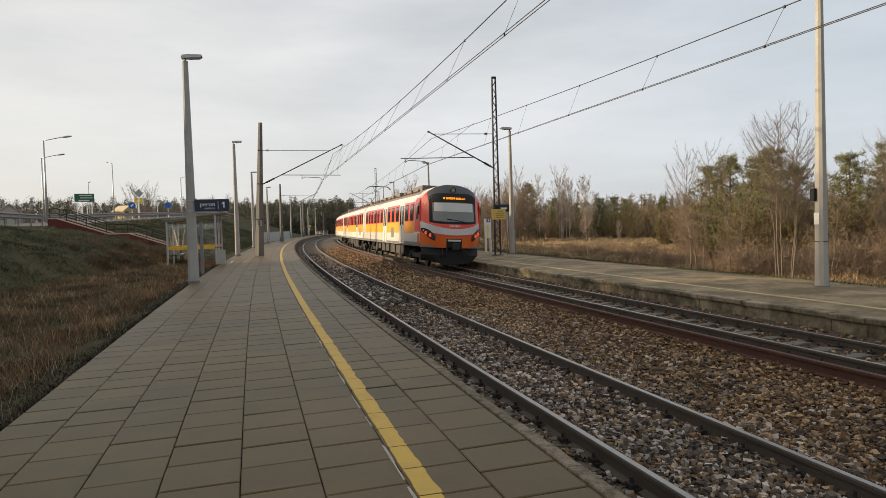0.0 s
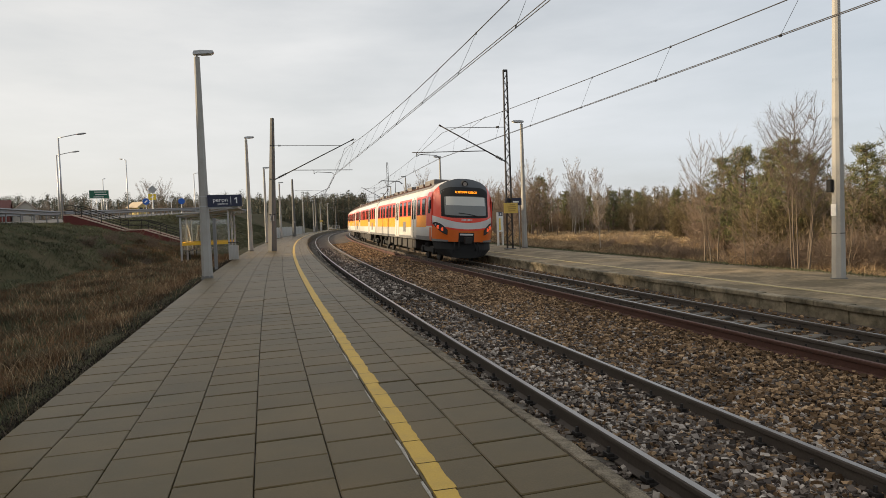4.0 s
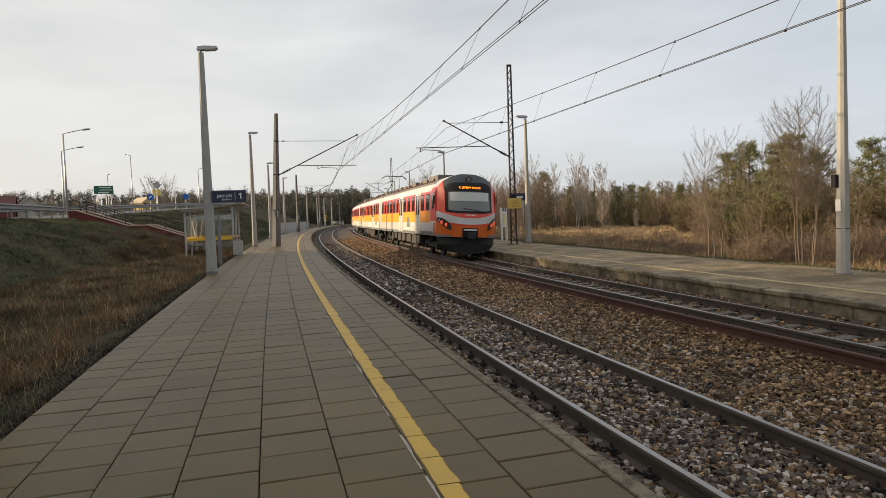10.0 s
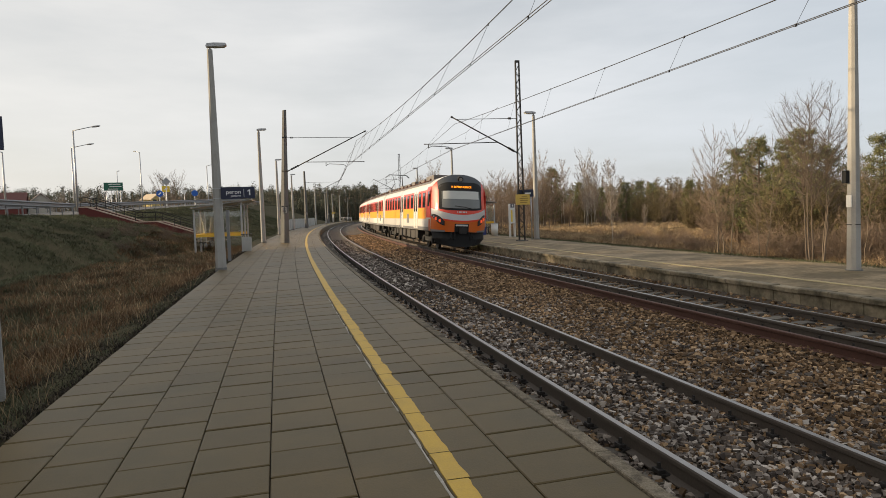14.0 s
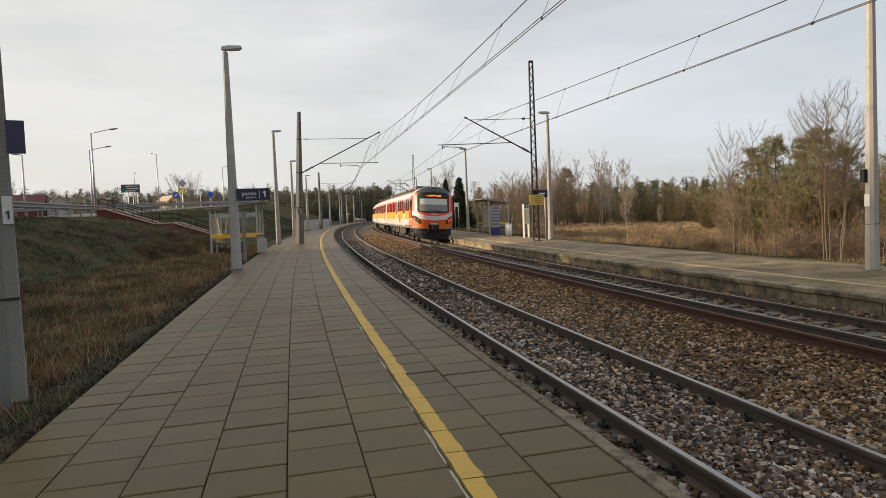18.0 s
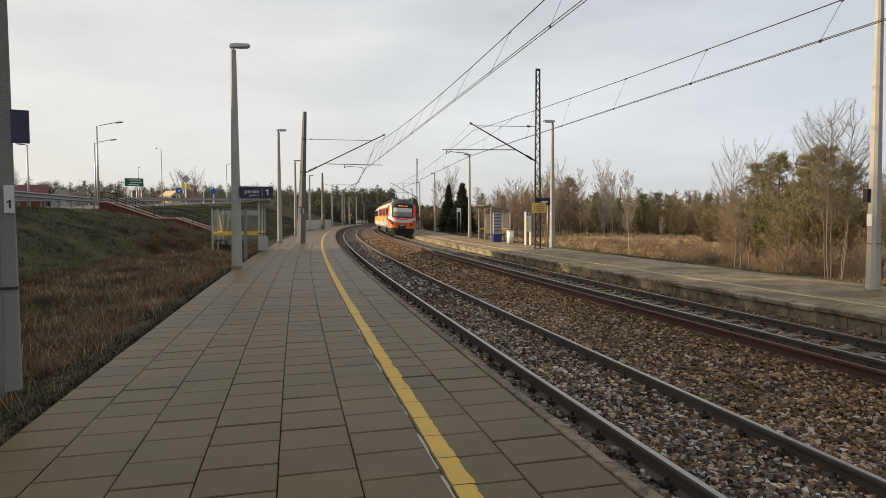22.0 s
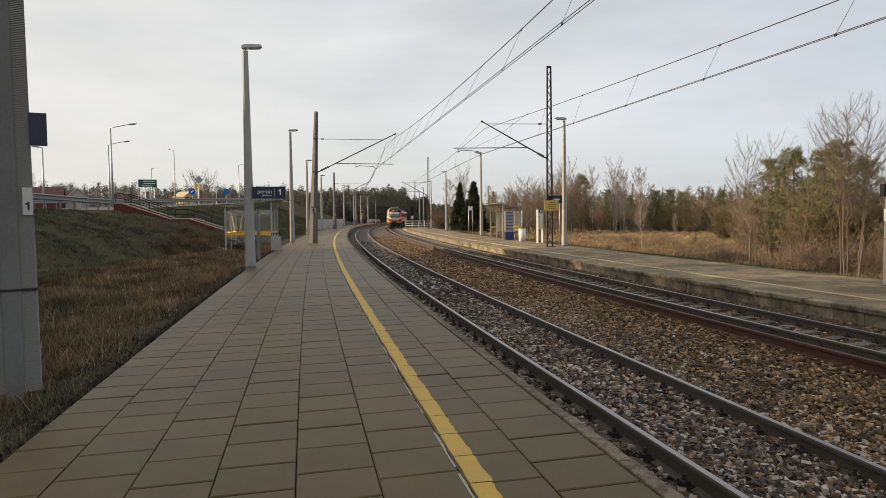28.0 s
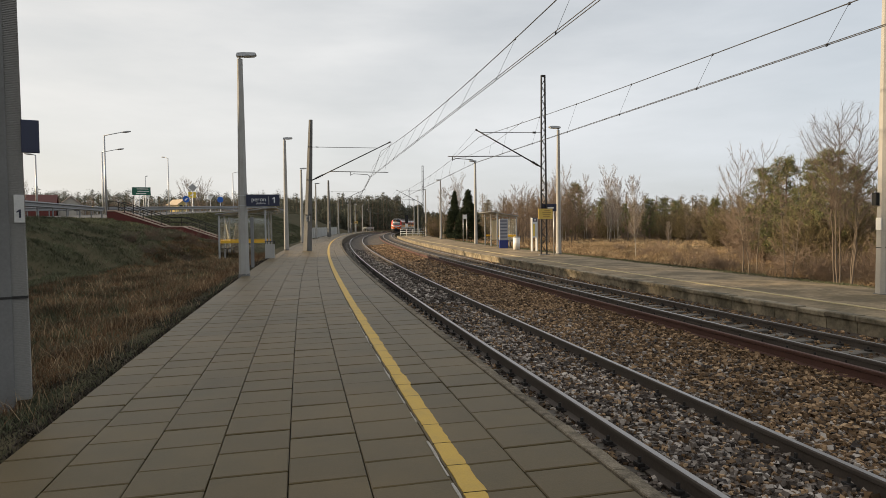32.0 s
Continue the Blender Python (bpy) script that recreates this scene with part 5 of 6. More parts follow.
def body_shell(bm, y0, y1, z0, front):
    """Closed shell with rounded roof; the front end is nosed when front is true."""
    zs = [z0, 1.05, 1.25, 1.5, 1.75, 2.0, 2.25, 2.5, 2.75, 2.95, 3.1, 3.25, 3.4, 3.52, 3.62, 3.70, 3.76, 3.80]
    half = [(half_width(z), z) for z in zs]
    loop = [(-w, z) for w, z in half] + [(0, 3.825)] + [(w, z) for w, z in half[::-1]]
    rings = []
    if front:
        # rings shrink towards the nose line so that the surface follows nose()
        for k in range(9):
            f = k / 8
            rings.append([bm.verts.new((x * f, y0 + nose(x * f, z) - 0.0 if f < 1 else y0 + nose(x, z), z)) for x, z in loop])
    for y in ((y0 + 2.2,) if front else (y0,)) + (y1,):
        rings.append([bm.verts.new((x, y, z)) for x, z in loop])
    n = len(loop)
    for a, b in zip(rings, rings[1:]):
        for k in range(n - 1):
            try:
                f = bm.faces.new((a[k], a[k + 1], b[k + 1], b[k]))
                f.smooth = True
            except ValueError:
                pass
    bm.faces.new(rings[-1])
    if not front:
        bm.faces.new(rings[0][::-1])
    bmesh.ops.remove_doubles(bm, verts=bm.verts, dist=0.0005)
    bmesh.ops.recalc_face_normals(bm, faces=bm.faces)
    return bm


def side_panel(name, y0, y1, z0, z1, material, parent, lift=0.006, label="", slant=0.0, sides=(-1, 1)):
    """A panel on the car's flank that follows its curve."""
    made = None
    for sx in sides:
        bm = fresh()
        n = max(1, int((z1 - z0) / 0.12))
        rows = []
        for j in range(n + 1):
            z = z0 + (z1 - z0) * j / n
            w = sx * (half_width(z) + lift)
            w_in = sx * (half_width(z) - 0.012)
            sl = slant * j / n
            rows.append([bm.verts.new(c) for c in ((w_in, y0 - sl, z), (w, y0 - sl, z), (w, y1, z), (w_in, y1, z))])
        for a, b in zip(rows, rows[1:]):
            for k in range(4):
                bm.faces.new((a[k], a[(k + 1) % 4], b[(k + 1) % 4], b[k]))
        bm.faces.new(rows[0][::-1])
        bm.faces.new(rows[-1])
        bmesh.ops.recalc_face_normals(bm, faces=bm.faces)
        made = part(name, bm, material, parent, label)
    return made


def train_window(y, w, parent):
    for sx in (-1, 1):
        side_panel("window", y - w / 2 - 0.05, y + w / 2 + 0.05, 2.15, 2.93, T_BLACK, parent, 0.012, sides=(sx,))
        side_panel("pane", y - w / 2, y + w / 2, 2.19, 2.89, DARK_GLASS, parent, 0.018, sides=(sx,))
        side_panel("vent_bar", y - w / 2, y + w / 2, 2.64, 2.67, T_BLACK, parent, 0.026, sides=(sx,))


def train_door(y, w, parent):
    for sx in (-1, 1):
        side_panel("door", y - w / 2, y + w / 2, 1.02, 3.10, T_WHITE, parent, 0.014, "white sliding doors", sides=(sx,))
        for k in (-1, 1):
            c = y + k * w / 4
            side_panel("door_window", c - w / 7.5, c + w / 7.5, 1.95, 2.95, DARK_GLASS, parent, 0.020, sides=(sx,))
        side_panel("door_seam", y - 0.012, y + 0.012, 1.02, 3.08, T_BLACK, parent, 0.021, sides=(sx,))


def roof_sheet(y0, y1, parent):
    """Grey sheet over the rounded top of a car."""
    zs = [3.40, 3.47, 3.54, 3.60, 3.66, 3.71, 3.75, 3.785, 3.805]
    edge = [(-half_width(z) - 0.008, z) for z in zs] + [(0, 3.836)] + [(half_width(z) + 0.008, z) for z in zs[::-1]]
    bm = fresh()
    a, b = ([bm.verts.new((x, y, z + 0.006)) for x, z in edge] for y in (y0, y1))
    for k in range(len(edge) - 1):
        bm.faces.new((a[k], a[k + 1], b[k + 1], b[k])).smooth = True
    low = [bm.verts.new((x * 0.98, y, z - 0.02)) for y in (y0, y1) for x, z in (edge[0], edge[-1])]
    bm.faces.new((a[0], b[0], low[2], low[0]))
    bm.faces.new((a[-1], low[1], low[3], b[-1]))
    part("roof", bm, T_ROOF, parent, "weathered grey roof")


def bogie(y, parent):
    bm = fresh()
    for sx in (-1, 1):
        prism(bm, [(sx * 0.98 - 0.06, 0.38), (sx * 0.98 + 0.06, 0.38), (sx * 0.98 + 0.06, 0.66), (sx * 0.98 - 0.06, 0.66)], y - 1.75, y + 1.75)
        for dy in (-1.35, 1.35):
            box(bm, sx * 1.0 - 0.12, y + dy - 0.16, 0.28, sx * 1.0 + 0.12, y + dy + 0.16, 0.58, 0.03)
        rod(bm, (sx * 1.05, y - 0.2, 0.62), (sx * 1.05, y - 0.2, 0.9), 0.13, 0.13, 10)
        rod(bm, (sx * 1.05, y + 0.3, 0.62), (sx * 1.05, y + 0.3, 0.9), 0.13, 0.13, 10)
    box(bm, -0.95, y - 0.3, 0.45, 0.95, y + 0.3, 0.75, 0.02)
    frame_ob = part("bogie", bm, T_BLACK, parent, "dark bogie")
    for dy in (-1.35, 1.35):
        bm = fresh()
        for sx in (-1, 1):
            rod(bm, (sx * 0.69, y + dy, 0.46), (sx * 0.82, y + dy, 0.46), 0.46, 0.46, 24)
        rod(bm, (-0.9, y + dy, 0.46), (0.9, y + dy, 0.46), 0.08, 0.08, 8)
        part("wheelset", bm, IRON, frame_ob)


def flank(y, layout, car):
    for kind, l, n in layout:
        if kind == "panel":
            side_panel("red_panel", y + 0.06, y + l - 0.06, 2.12, 3.04, T_RED, car)
            side_panel("orange_panel", y + 0.06, y + l - 0.06, 1.56, 2.12, T_ORANGE, car)
            for i in range(n):
                train_window(y + l * (i + 0.5) / n, min(0.78, l / n * 0.56), car)
            if l > 4 and l < 5:
                side_panel("vent_grille", y + l * 0.42, y + l * 0.62, 1.30, 1.85, T_GREY, car, 0.016)
        elif kind == "door":
            train_door(y + l / 2, l, car)
        y += l


def underframe(car, y0, y1):
    rnd = random.Random(int(abs(y0) * 10))
    grime = shade("underframe_grime", (0.05, 0.043, 0.037), 0.8, vary=0.3)
    for sx in (-1, 1):
        y = y0
        while y < y1:
            l = rnd.uniform(0.6, 1.6)
            a, b = sorted((sx * 0.75, sx * 1.28))
            bm = fresh()
            box(bm, a, y, rnd.uniform(0.38, 0.55), b, min(y + l, y1), 0.9, 0.02)
            part("equipment_box", bm, grime, car, "grimy box under the floor")
            y += l + rnd.uniform(0.1, 0.5)


def roof_kit(car, y0, y1, panto):
    rnd = random.Random(int(abs(y0) * 7) + 3)
    y = y0
    while y < y1:
        l = rnd.uniform(1.2, 2.4)
        bm = fresh()
        h = rnd.uniform(0.02, 0.12) if y > y0 else (0.15 if not panto else 0.1)
        box(bm, -0.78, y, 3.62, 0.78, y + l, 3.80 + h, 0.06)
        unit = part("roof_unit", bm, T_ROOF, car, "weathered roof unit")
        bm = fresh()
        for k in range(5):
            box(bm, -0.785, y + l * (k + 0.4) / 5.5, 3.84, 0.785, y + l * (k + 0.4) / 5.5 + 0.06, 3.80 + h - 0.05)
        part("grille", bm, T_GREY, unit)
        y += l + rnd.uniform(0.5, 1.4)
    bm = fresh()
    for sx in (-0.95, 0.95):
        path(bm, [(sx, y0, 3.62), (sx, y1, 3.62)], 0.03, 6)
        yy = y0
        while yy < y1:
            rod(bm, (sx, yy, 3.45), (sx, yy, 3.72), 0.06, 0.05, 8)
            yy += 1.7
    part("roof_pipe", bm, RUST, car, "rust-red roof pipes and insulators")
    for py in panto:
        bm = fresh()
        for sx in (-0.5, 0.5):
            path(bm, [(sx, py - 0.9, 3.95), (sx, py + 0.9, 3.95)], 0.035)
            for dy in (-0.8, 0.8):
                rod(bm, (sx, py + dy, 3.7), (sx, py + dy, 3.95), 0.07, 0.05, 8)
            rod(bm, (sx, py + 0.8, 3.97), (sx * 0.6, py - 0.9, 4.45), 0.03, 0.025, 6)
            rod(bm, (sx * 0.6, py - 0.9, 4.45), (sx * 0.8, py + 0.1, 5.16), 0.022, 0.02, 6)
        p = part("pantograph", bm, STEEL_DARK, car, "raised pantograph")
        bm = fresh()
        for dy in (-0.05, 0.30):
            path(bm, [(-0.98, py + dy, 5.02), (-0.72, py + dy, 5.23), (0.72, py + dy, 5.23), (0.98, py + dy, 5.02)], 0.022)
        part("collector_bow", bm, STEEL_DARK, p)


def cab(car, yf):
    """Everything on the nosed end, foremost line at yf."""
    def level(v):
        return lambda x: v

    # deep-orange lower face, silver smile band, red upper face
    lo_band = lambda x: 1.50 + 0.17 * (abs(x) / 1.3) ** 2
    hi_band = lambda x: 1.78 + 0.28 * (abs(x) / 1.3) ** 2
    front_patch("lower_face", -1.40, 1.40, level(0.93), lambda x: lo_band(x) - 0.07, 0.008, T_DEEP, car, yf, 30, 6, "deep orange lower face")
    front_patch("red_smile", -1.40, 1.40, lambda x: lo_band(x) - 0.075, lo_band, 0.010, T_RED, car, yf, 30, 2)
    front_patch("silver_band", -1.41, 1.41, lo_band, hi_band, 0.012, T_SILVER, car, yf, 30, 4, "curved silver band")

    def dome_hi(x):
        z = 3.80
        while half_width(z) < abs(x) + 0.006 and z > 2.0:
            z -= 0.02
        return z
    grey_lo = lambda x: max(2.9, 3.36 - 0.22 * (abs(x) / 1.0) ** 4)
    front_patch("grey_crown", -1.12, 1.12, lambda x: min(grey_lo(x), dome_hi(x)), dome_hi, 0.010, shade("crown_grey", (0.055, 0.06, 0.065), 0.5, vary=0.12, grain=10, bump=0), car, yf, 34, 6, "dark grey rounded crown")
    sw = lambda x: 2.00 + 0.05 * (abs(x) / 1.0) ** 4
    mask = front_patch("screen_surround", -1.09, 1.09, sw, lambda x: 3.40 - 0.16 * (abs(x) / 1.05) ** 6, 0.018, T_BLACK, car, yf, 30, 8, "black windscreen surround")
    front_patch("windscreen", -0.96, 0.96, lambda x: 2.10 + 0.05 * abs(x) ** 4, lambda x: 2.98 - 0.04 * abs(x) ** 4, 0.030, SCREEN_GLASS, mask, yf, 26, 6, "windscreen with a pale reflection put into its colour")
    front_patch("sun_blind", -0.90, 0.90, level(2.56), level(2.95), 0.034, shade("pale_blind", (0.52, 0.52, 0.48), 0.35, vary=0.05, bump=0), mask, yf, 20, 2, "pale blind behind the windscreen")
    y_disp = yf + nose(0, 3.15) - 0.045
    lettering("R 20738/9 KIELCE", 0.135, LED, mask, pose(0, y_disp - 0.01, 3.155, 90 - 15, 0, 0))
    bm = fresh()
    path(bm, [(0.55, yf + nose(0.5, 2.08) - 0.06, 2.08), (0.1, yf + nose(0, 2.2) - 0.055, 2.17), (-0.35, yf + nose(-0.35, 2.2) - 0.055, 2.22)], 0.014, 6)
    part("wiper", bm, T_BLACK, mask)
    for sx in (-1, 1):
        # almond-shaped, rising outwards
        def almond(x, grow):
            k = min(1.0, max(0.0, (abs(x) - 0.84) / 0.52))
            mid, half = 1.34 + 0.40 * k, (0.14 * math.sin(math.pi * min(1.0, 0.10 + 0.90 * k)) ** 0.6) + grow
            return mid - half, mid + half
        a, b = sorted((sx * 0.86, sx * 1.345))
        lamp = front_patch("headlight", a, b, lambda x: almond(x, 0.0)[0], lambda x: almond(x, 0.0)[1], 0.026, LENS_GLASS, car, yf, 16, 6, "almond-shaped dark headlight unit")
        front_patch("bezel", a - 0.03, b + 0.02, lambda x: almond(x, 0.035)[0], lambda x: almond(x, 0.035)[1], 0.020, T_BLACK, lamp, yf, 16, 6)
        for k, (x, z, r, mt) in enumerate(((1.03, 1.48, 0.085, TAIL), (1.19, 1.58, 0.085, TAIL), (1.28, 1.69, 0.04, STEEL_GREY))):
            bm = fresh()
            yy = yf + nose(x, z)
            rod(bm, (sx * x, yy - 0.042, z), (sx * x, yy + 0.02, z), r, r, 14)
            part("lamp", bm, mt, lamp)
    bm = fresh()
    yy = yf + nose(0, 3.6)
    rod(bm, (0, yy - 0.17, 3.545), (0, yy + 0.1, 3.60), 0.13, 0.13, 18)
    lamp = part("top_light", bm, T_BLACK, car, "round top light in the grey crown")
    bm = fresh()
    rod(bm, (0, yy - 0.176, 3.543), (0, yy - 0.165, 3.546), 0.09, 0.09, 18)
    part("lens", bm, STEEL_GREY, lamp)
    # fleet number as plain bars
    bm = fresh()
    for a, b in ((-0.24, -0.20), (-0.16, -0.02), (0.03, 0.17), (0.21, 0.25)):
        box(bm, a, yf + nose(0, 1.9) - 0.016, 1.88, b, yf + nose(0, 1.9) + 0.01, 1.95)
    part("number_bars", bm, T_SILVER, car)
    # coupler bay
    for sx in (-1, 1):
        a, b = sorted((sx * 0.80, sx * 1.40))
        front_patch("grey_corner", a, b, level(0.93), lambda x: 1.00 + 0.08 * max(0.0, abs(x) - 0.8), 0.013, T_GREY, car, yf, 12, 2, "dark grey lower corner")
    front_patch("coupler_bay", -0.36, 0.36, level(0.93), level(1.34), 0.014, T_BLACK, car, yf, 8, 4, "dark coupler bay")
    bm = fresh()
    box(bm, -0.30, yf - 0.06, 1.22, 0.30, yf + 0.1, 1.30, 0.02)
    part("coupler_lid", bm, T_SILVER, car)
    bm = fresh()
    rod(bm, (0, yf + 0.4, 1.02), (0, yf - 0.28, 1.02), 0.11, 0.10, 12)
    box(bm, -0.17, yf - 0.42, 0.86, 0.17, yf - 0.22, 1.16, 0.03)
    coupler = part("coupler", bm, IRON, car, "dark automatic coupler")
    for sx in (-1, 1):
        bm = fresh()
        path(bm, [(sx * 0.33, yf + 0.05, 1.0), (sx * 0.36, yf - 0.16, 0.8), (sx * 0.42, yf - 0.1, 0.55)], 0.025)
        part("hose", bm, T_BLACK, coupler)
        bm = fresh()
        path(bm, [(sx * 0.5, yf + 0.1, 0.95), (sx * 0.55, yf - 0.12, 0.7), (sx * 0.6, yf - 0.06, 0.5)], 0.022)
        part("hose", bm, T_BLACK, coupler)
    bm = fresh()
    v = []
    for i in range(21):
        x = -1.36 + 2.72 * i / 20
        nb = 1.0 - 0.20 * 1.0
        yy = yf + 0.05 + nose(x, 1.0) * 0.8
        low = 0.20 + 0.07 * abs(x) ** 2
        v.append([bm.verts.new((x * k, yy + dy, z)) for k, dy, z in ((0.98, 0.14, 0.92), (0.97, 0.02, 0.60), (nb, 0.0, low), (nb, 0.16, low), (0.97, 0.3, 0.92))])
    for a, b in zip(v, v[1:]):
        for k in range(5):
            bm.faces.new((a[k], a[(k + 1) % 5], b[(k + 1) % 5], b[k]))
    bm.faces.new(v[0])
    bm.faces.new(v[-1][::-1])
    bmesh.ops.recalc_face_normals(bm, faces=bm.faces)
    part("snow_plough", bm, T_BLACK, car, "black snow plough")
    # cab flank: red with a slanted border, small window, mirror, grey sill
    side_panel("red_cab_side", yf + 0.80, yf + 2.05, 1.62, 3.20, T_RED, car, 0.007, slant=-0.3)
    side_panel("grey_sill", yf + 0.9, yf + 5.2, 0.96, 1.14, T_GREY, car, 0.008)
    side_panel("pale_sill_panel", yf + 1.3, yf + 3.4, 1.14, 1.45, T_SILVER, car, 0.008)
    side_panel("orange_corner", yf + 0.92, yf + 1.3, 0.96, 1.55, T_DEEP, car, 0.009)
    side_panel("cab_window", yf + 1.2, yf + 1.62, 2.2, 2.95, DARK_GLASS, car, 0.018)
    for sx in (-1, 1):
        bm = fresh()
        a, b = sorted((sx * 1.44, sx * 1.50))
        box(bm, a, yf + 1.02, 2.40, b, yf + 1.14, 2.80, 0.02)
        box(bm, min(sx * 1.40, sx * 1.46), yf + 1.06, 2.74, max(sx * 1.40, sx * 1.46), yf + 1.10, 2.78)
        part("mirror", bm, T_BLACK, car)


def rail_car(index):
    names = ("red, orange and white train car with the rear cab", "red, orange and white middle train car with pantographs", "red, orange and white leading train car")
    car = thing("train_car", Matrix(), names[index], "train", "train cars")
    h = BODY_L / 2
    bm = body_shell(fresh(), -h, h, 0.95, index == 0)
    part("body", bm, T_WHITE, car, "white body shell")
    if index == 0:
        red = lambda x: 1.78 + 0.28 * (abs(x) / 1.3) ** 2

        def top(x):
            z = 3.60
            while half_width(z) < abs(x) + 0.004 and z > 2.0:
                z -= 0.02
            return z
        front_patch("upper_face", -1.415, 1.415, red, top, 0.006, T_RED, car, -h, 40, 10, "red upper face")
        cab(car, -h)
        flank(-h + 2.1, (("panel", 2.6, 2), ("door", 1.4, 0), ("panel", 4.3, 3), ("door", 1.4, 0), ("panel", 8.6, 6)), car)
    else:
        flank(-h + 0.5, (("panel", 4.3, 3), ("door", 1.4, 0), ("panel", 8.8, 6), ("door", 1.4, 0), ("panel", 4.3, 3)), car)
    side_panel("sill", -h + (5.2 if index == 0 else 0.1), h - 0.1, 0.96, 1.10, T_GREY, car, 0.008)
    roof_sheet(-h + (2.25 if index == 0 else 0.02), h - 0.02, car)
    bogie(-h + 3.3, car)
    bogie(h - 3.3, car)
    underframe(car, -h + 5.5, h - 5.5)
    roof_kit(car, -h + (3.6 if index == 0 else 1.0), h - 1.0, (-h + 3.2,) if index == 1 else ())
    bm = fresh()
    box(bm, -1.2, h - 0.05, 1.0, 1.2, h + 0.50, 3.4, 0.05)
    if index < 2:
        part("gangway", bm, T_BLACK, car, "black gangway bellows")
    else:
        bm.free()
    return car


CARS = [rail_car(i) for i in range(3)]
# seconds and place along the line of the foremost point of the visible cab
TRAIN_ROWS = [(0.0, 29.6), (12.0, 29.6), (12.5, 29.9), (13.0, 30.6), (13.5, 31.6), (14.0, 32.8), (14.5, 34.3), (15.0, 36.0), (15.5, 37.4), (16.0, 38.5), (16.5, 39.8), (17.0, 41.5), (17.5, 43.4), (18.0, 45.4), (18.5, 47.6), (19.0, 49.4), (19.5, 52.2), (20.0, 55.3), (20.5, 58.2), (21.0, 61.3), (22.0, 67.6), (23.0, 74.6), (24.0, 82.4), (25.0, 91.2), (25.5, 96.0), (26.5, 106.0), (27.5, 121.5), (28.0, 129.0), (29.0, 143.5), (30.0, 159.0), (31.0, 175.5), (32.0, 193.0)]


# ---- plants ----
def sticks(segs, sides=3):
    """Tapered sticks (a, b, ra, rb) as one vertex and face list."""
    a = np.array([s[0] for s in segs], float)
    b = np.array([s[1] for s in segs], float)
    ra = np.array([s[2] for s in segs])[:, None]
    rb = np.array([s[3] for s in segs])[:, None]
    d = b - a
    d /= np.linalg.norm(d, axis=1, keepdims=True) + 1e-9
    ref = np.where(np.abs(d[:, 2:3]) < 0.9, np.array([[0, 0, 1.0]]), np.array([[1.0, 0, 0]]))
    e1 = np.cross(d, ref)
    e1 /= np.linalg.norm(e1, axis=1, keepdims=True) + 1e-9
    e2 = np.cross(d, e1)
    v = []
    for k in range(sides):
        c, s = math.cos(2 * math.pi * k / sides), math.sin(2 * math.pi * k / sides)
        v.append(a + ra * (c * e1 + s * e2))
    for k in range(sides):
        c, s = math.cos(2 * math.pi * k / sides), math.sin(2 * math.pi * k / sides)
        v.append(b + rb * (c * e1 + s * e2))
    v = np.stack(v, 1)
    q = np.array([(k, (k + 1) % sides, sides + (k + 1) % sides, sides + k) for k in range(sides)])
    f = (q[None] + 2 * sides * np.arange(len(segs))[:, None, None]).reshape(-1, 4)
    return v.reshape(-1, 3), f


def tree(name, meshes, x, y, z, turn, size, label, category, group, wide=1.0):
    t = thing(name, pose(x, y, z, 0, 0, turn), label, category, group)
    for nm, me in zip(("trunk", "crown"), meshes):
        ob = new(nm, me)
        ob.parent = t
        ob.matrix_basis = Matrix.Diagonal((size * wide, size * wide, size, 1))
    return t


def tufts(rng, centres, radius, per, length, width, droop=0.0):
    """Needle tufts: thin triangles that radiate from points near each centre."""
    c = np.repeat(np.asarray(centres, float), per, axis=0)
    n = len(c)
    d = rng.normal(size=(n, 3))
    d[:, 2] = d[:, 2] * 0.8 + 0.25 - droop
    d /= np.linalg.norm(d, axis=1, keepdims=True)
    p = c + rng.normal(size=(n, 3)) * radius
    side = np.cross(d, rng.normal(size=(n, 3)))
    side /= np.linalg.norm(side, axis=1, keepdims=True) + 1e-9
    l = length * rng.uniform(0.6, 1.2, (n, 1))
    w = width * rng.uniform(0.6, 1.2, (n, 1))
    v = np.stack([p - side * w, p + side * w, p + d * l], 1).reshape(-1, 3)
    return v, np.arange(3 * n).reshape(-1, 3)


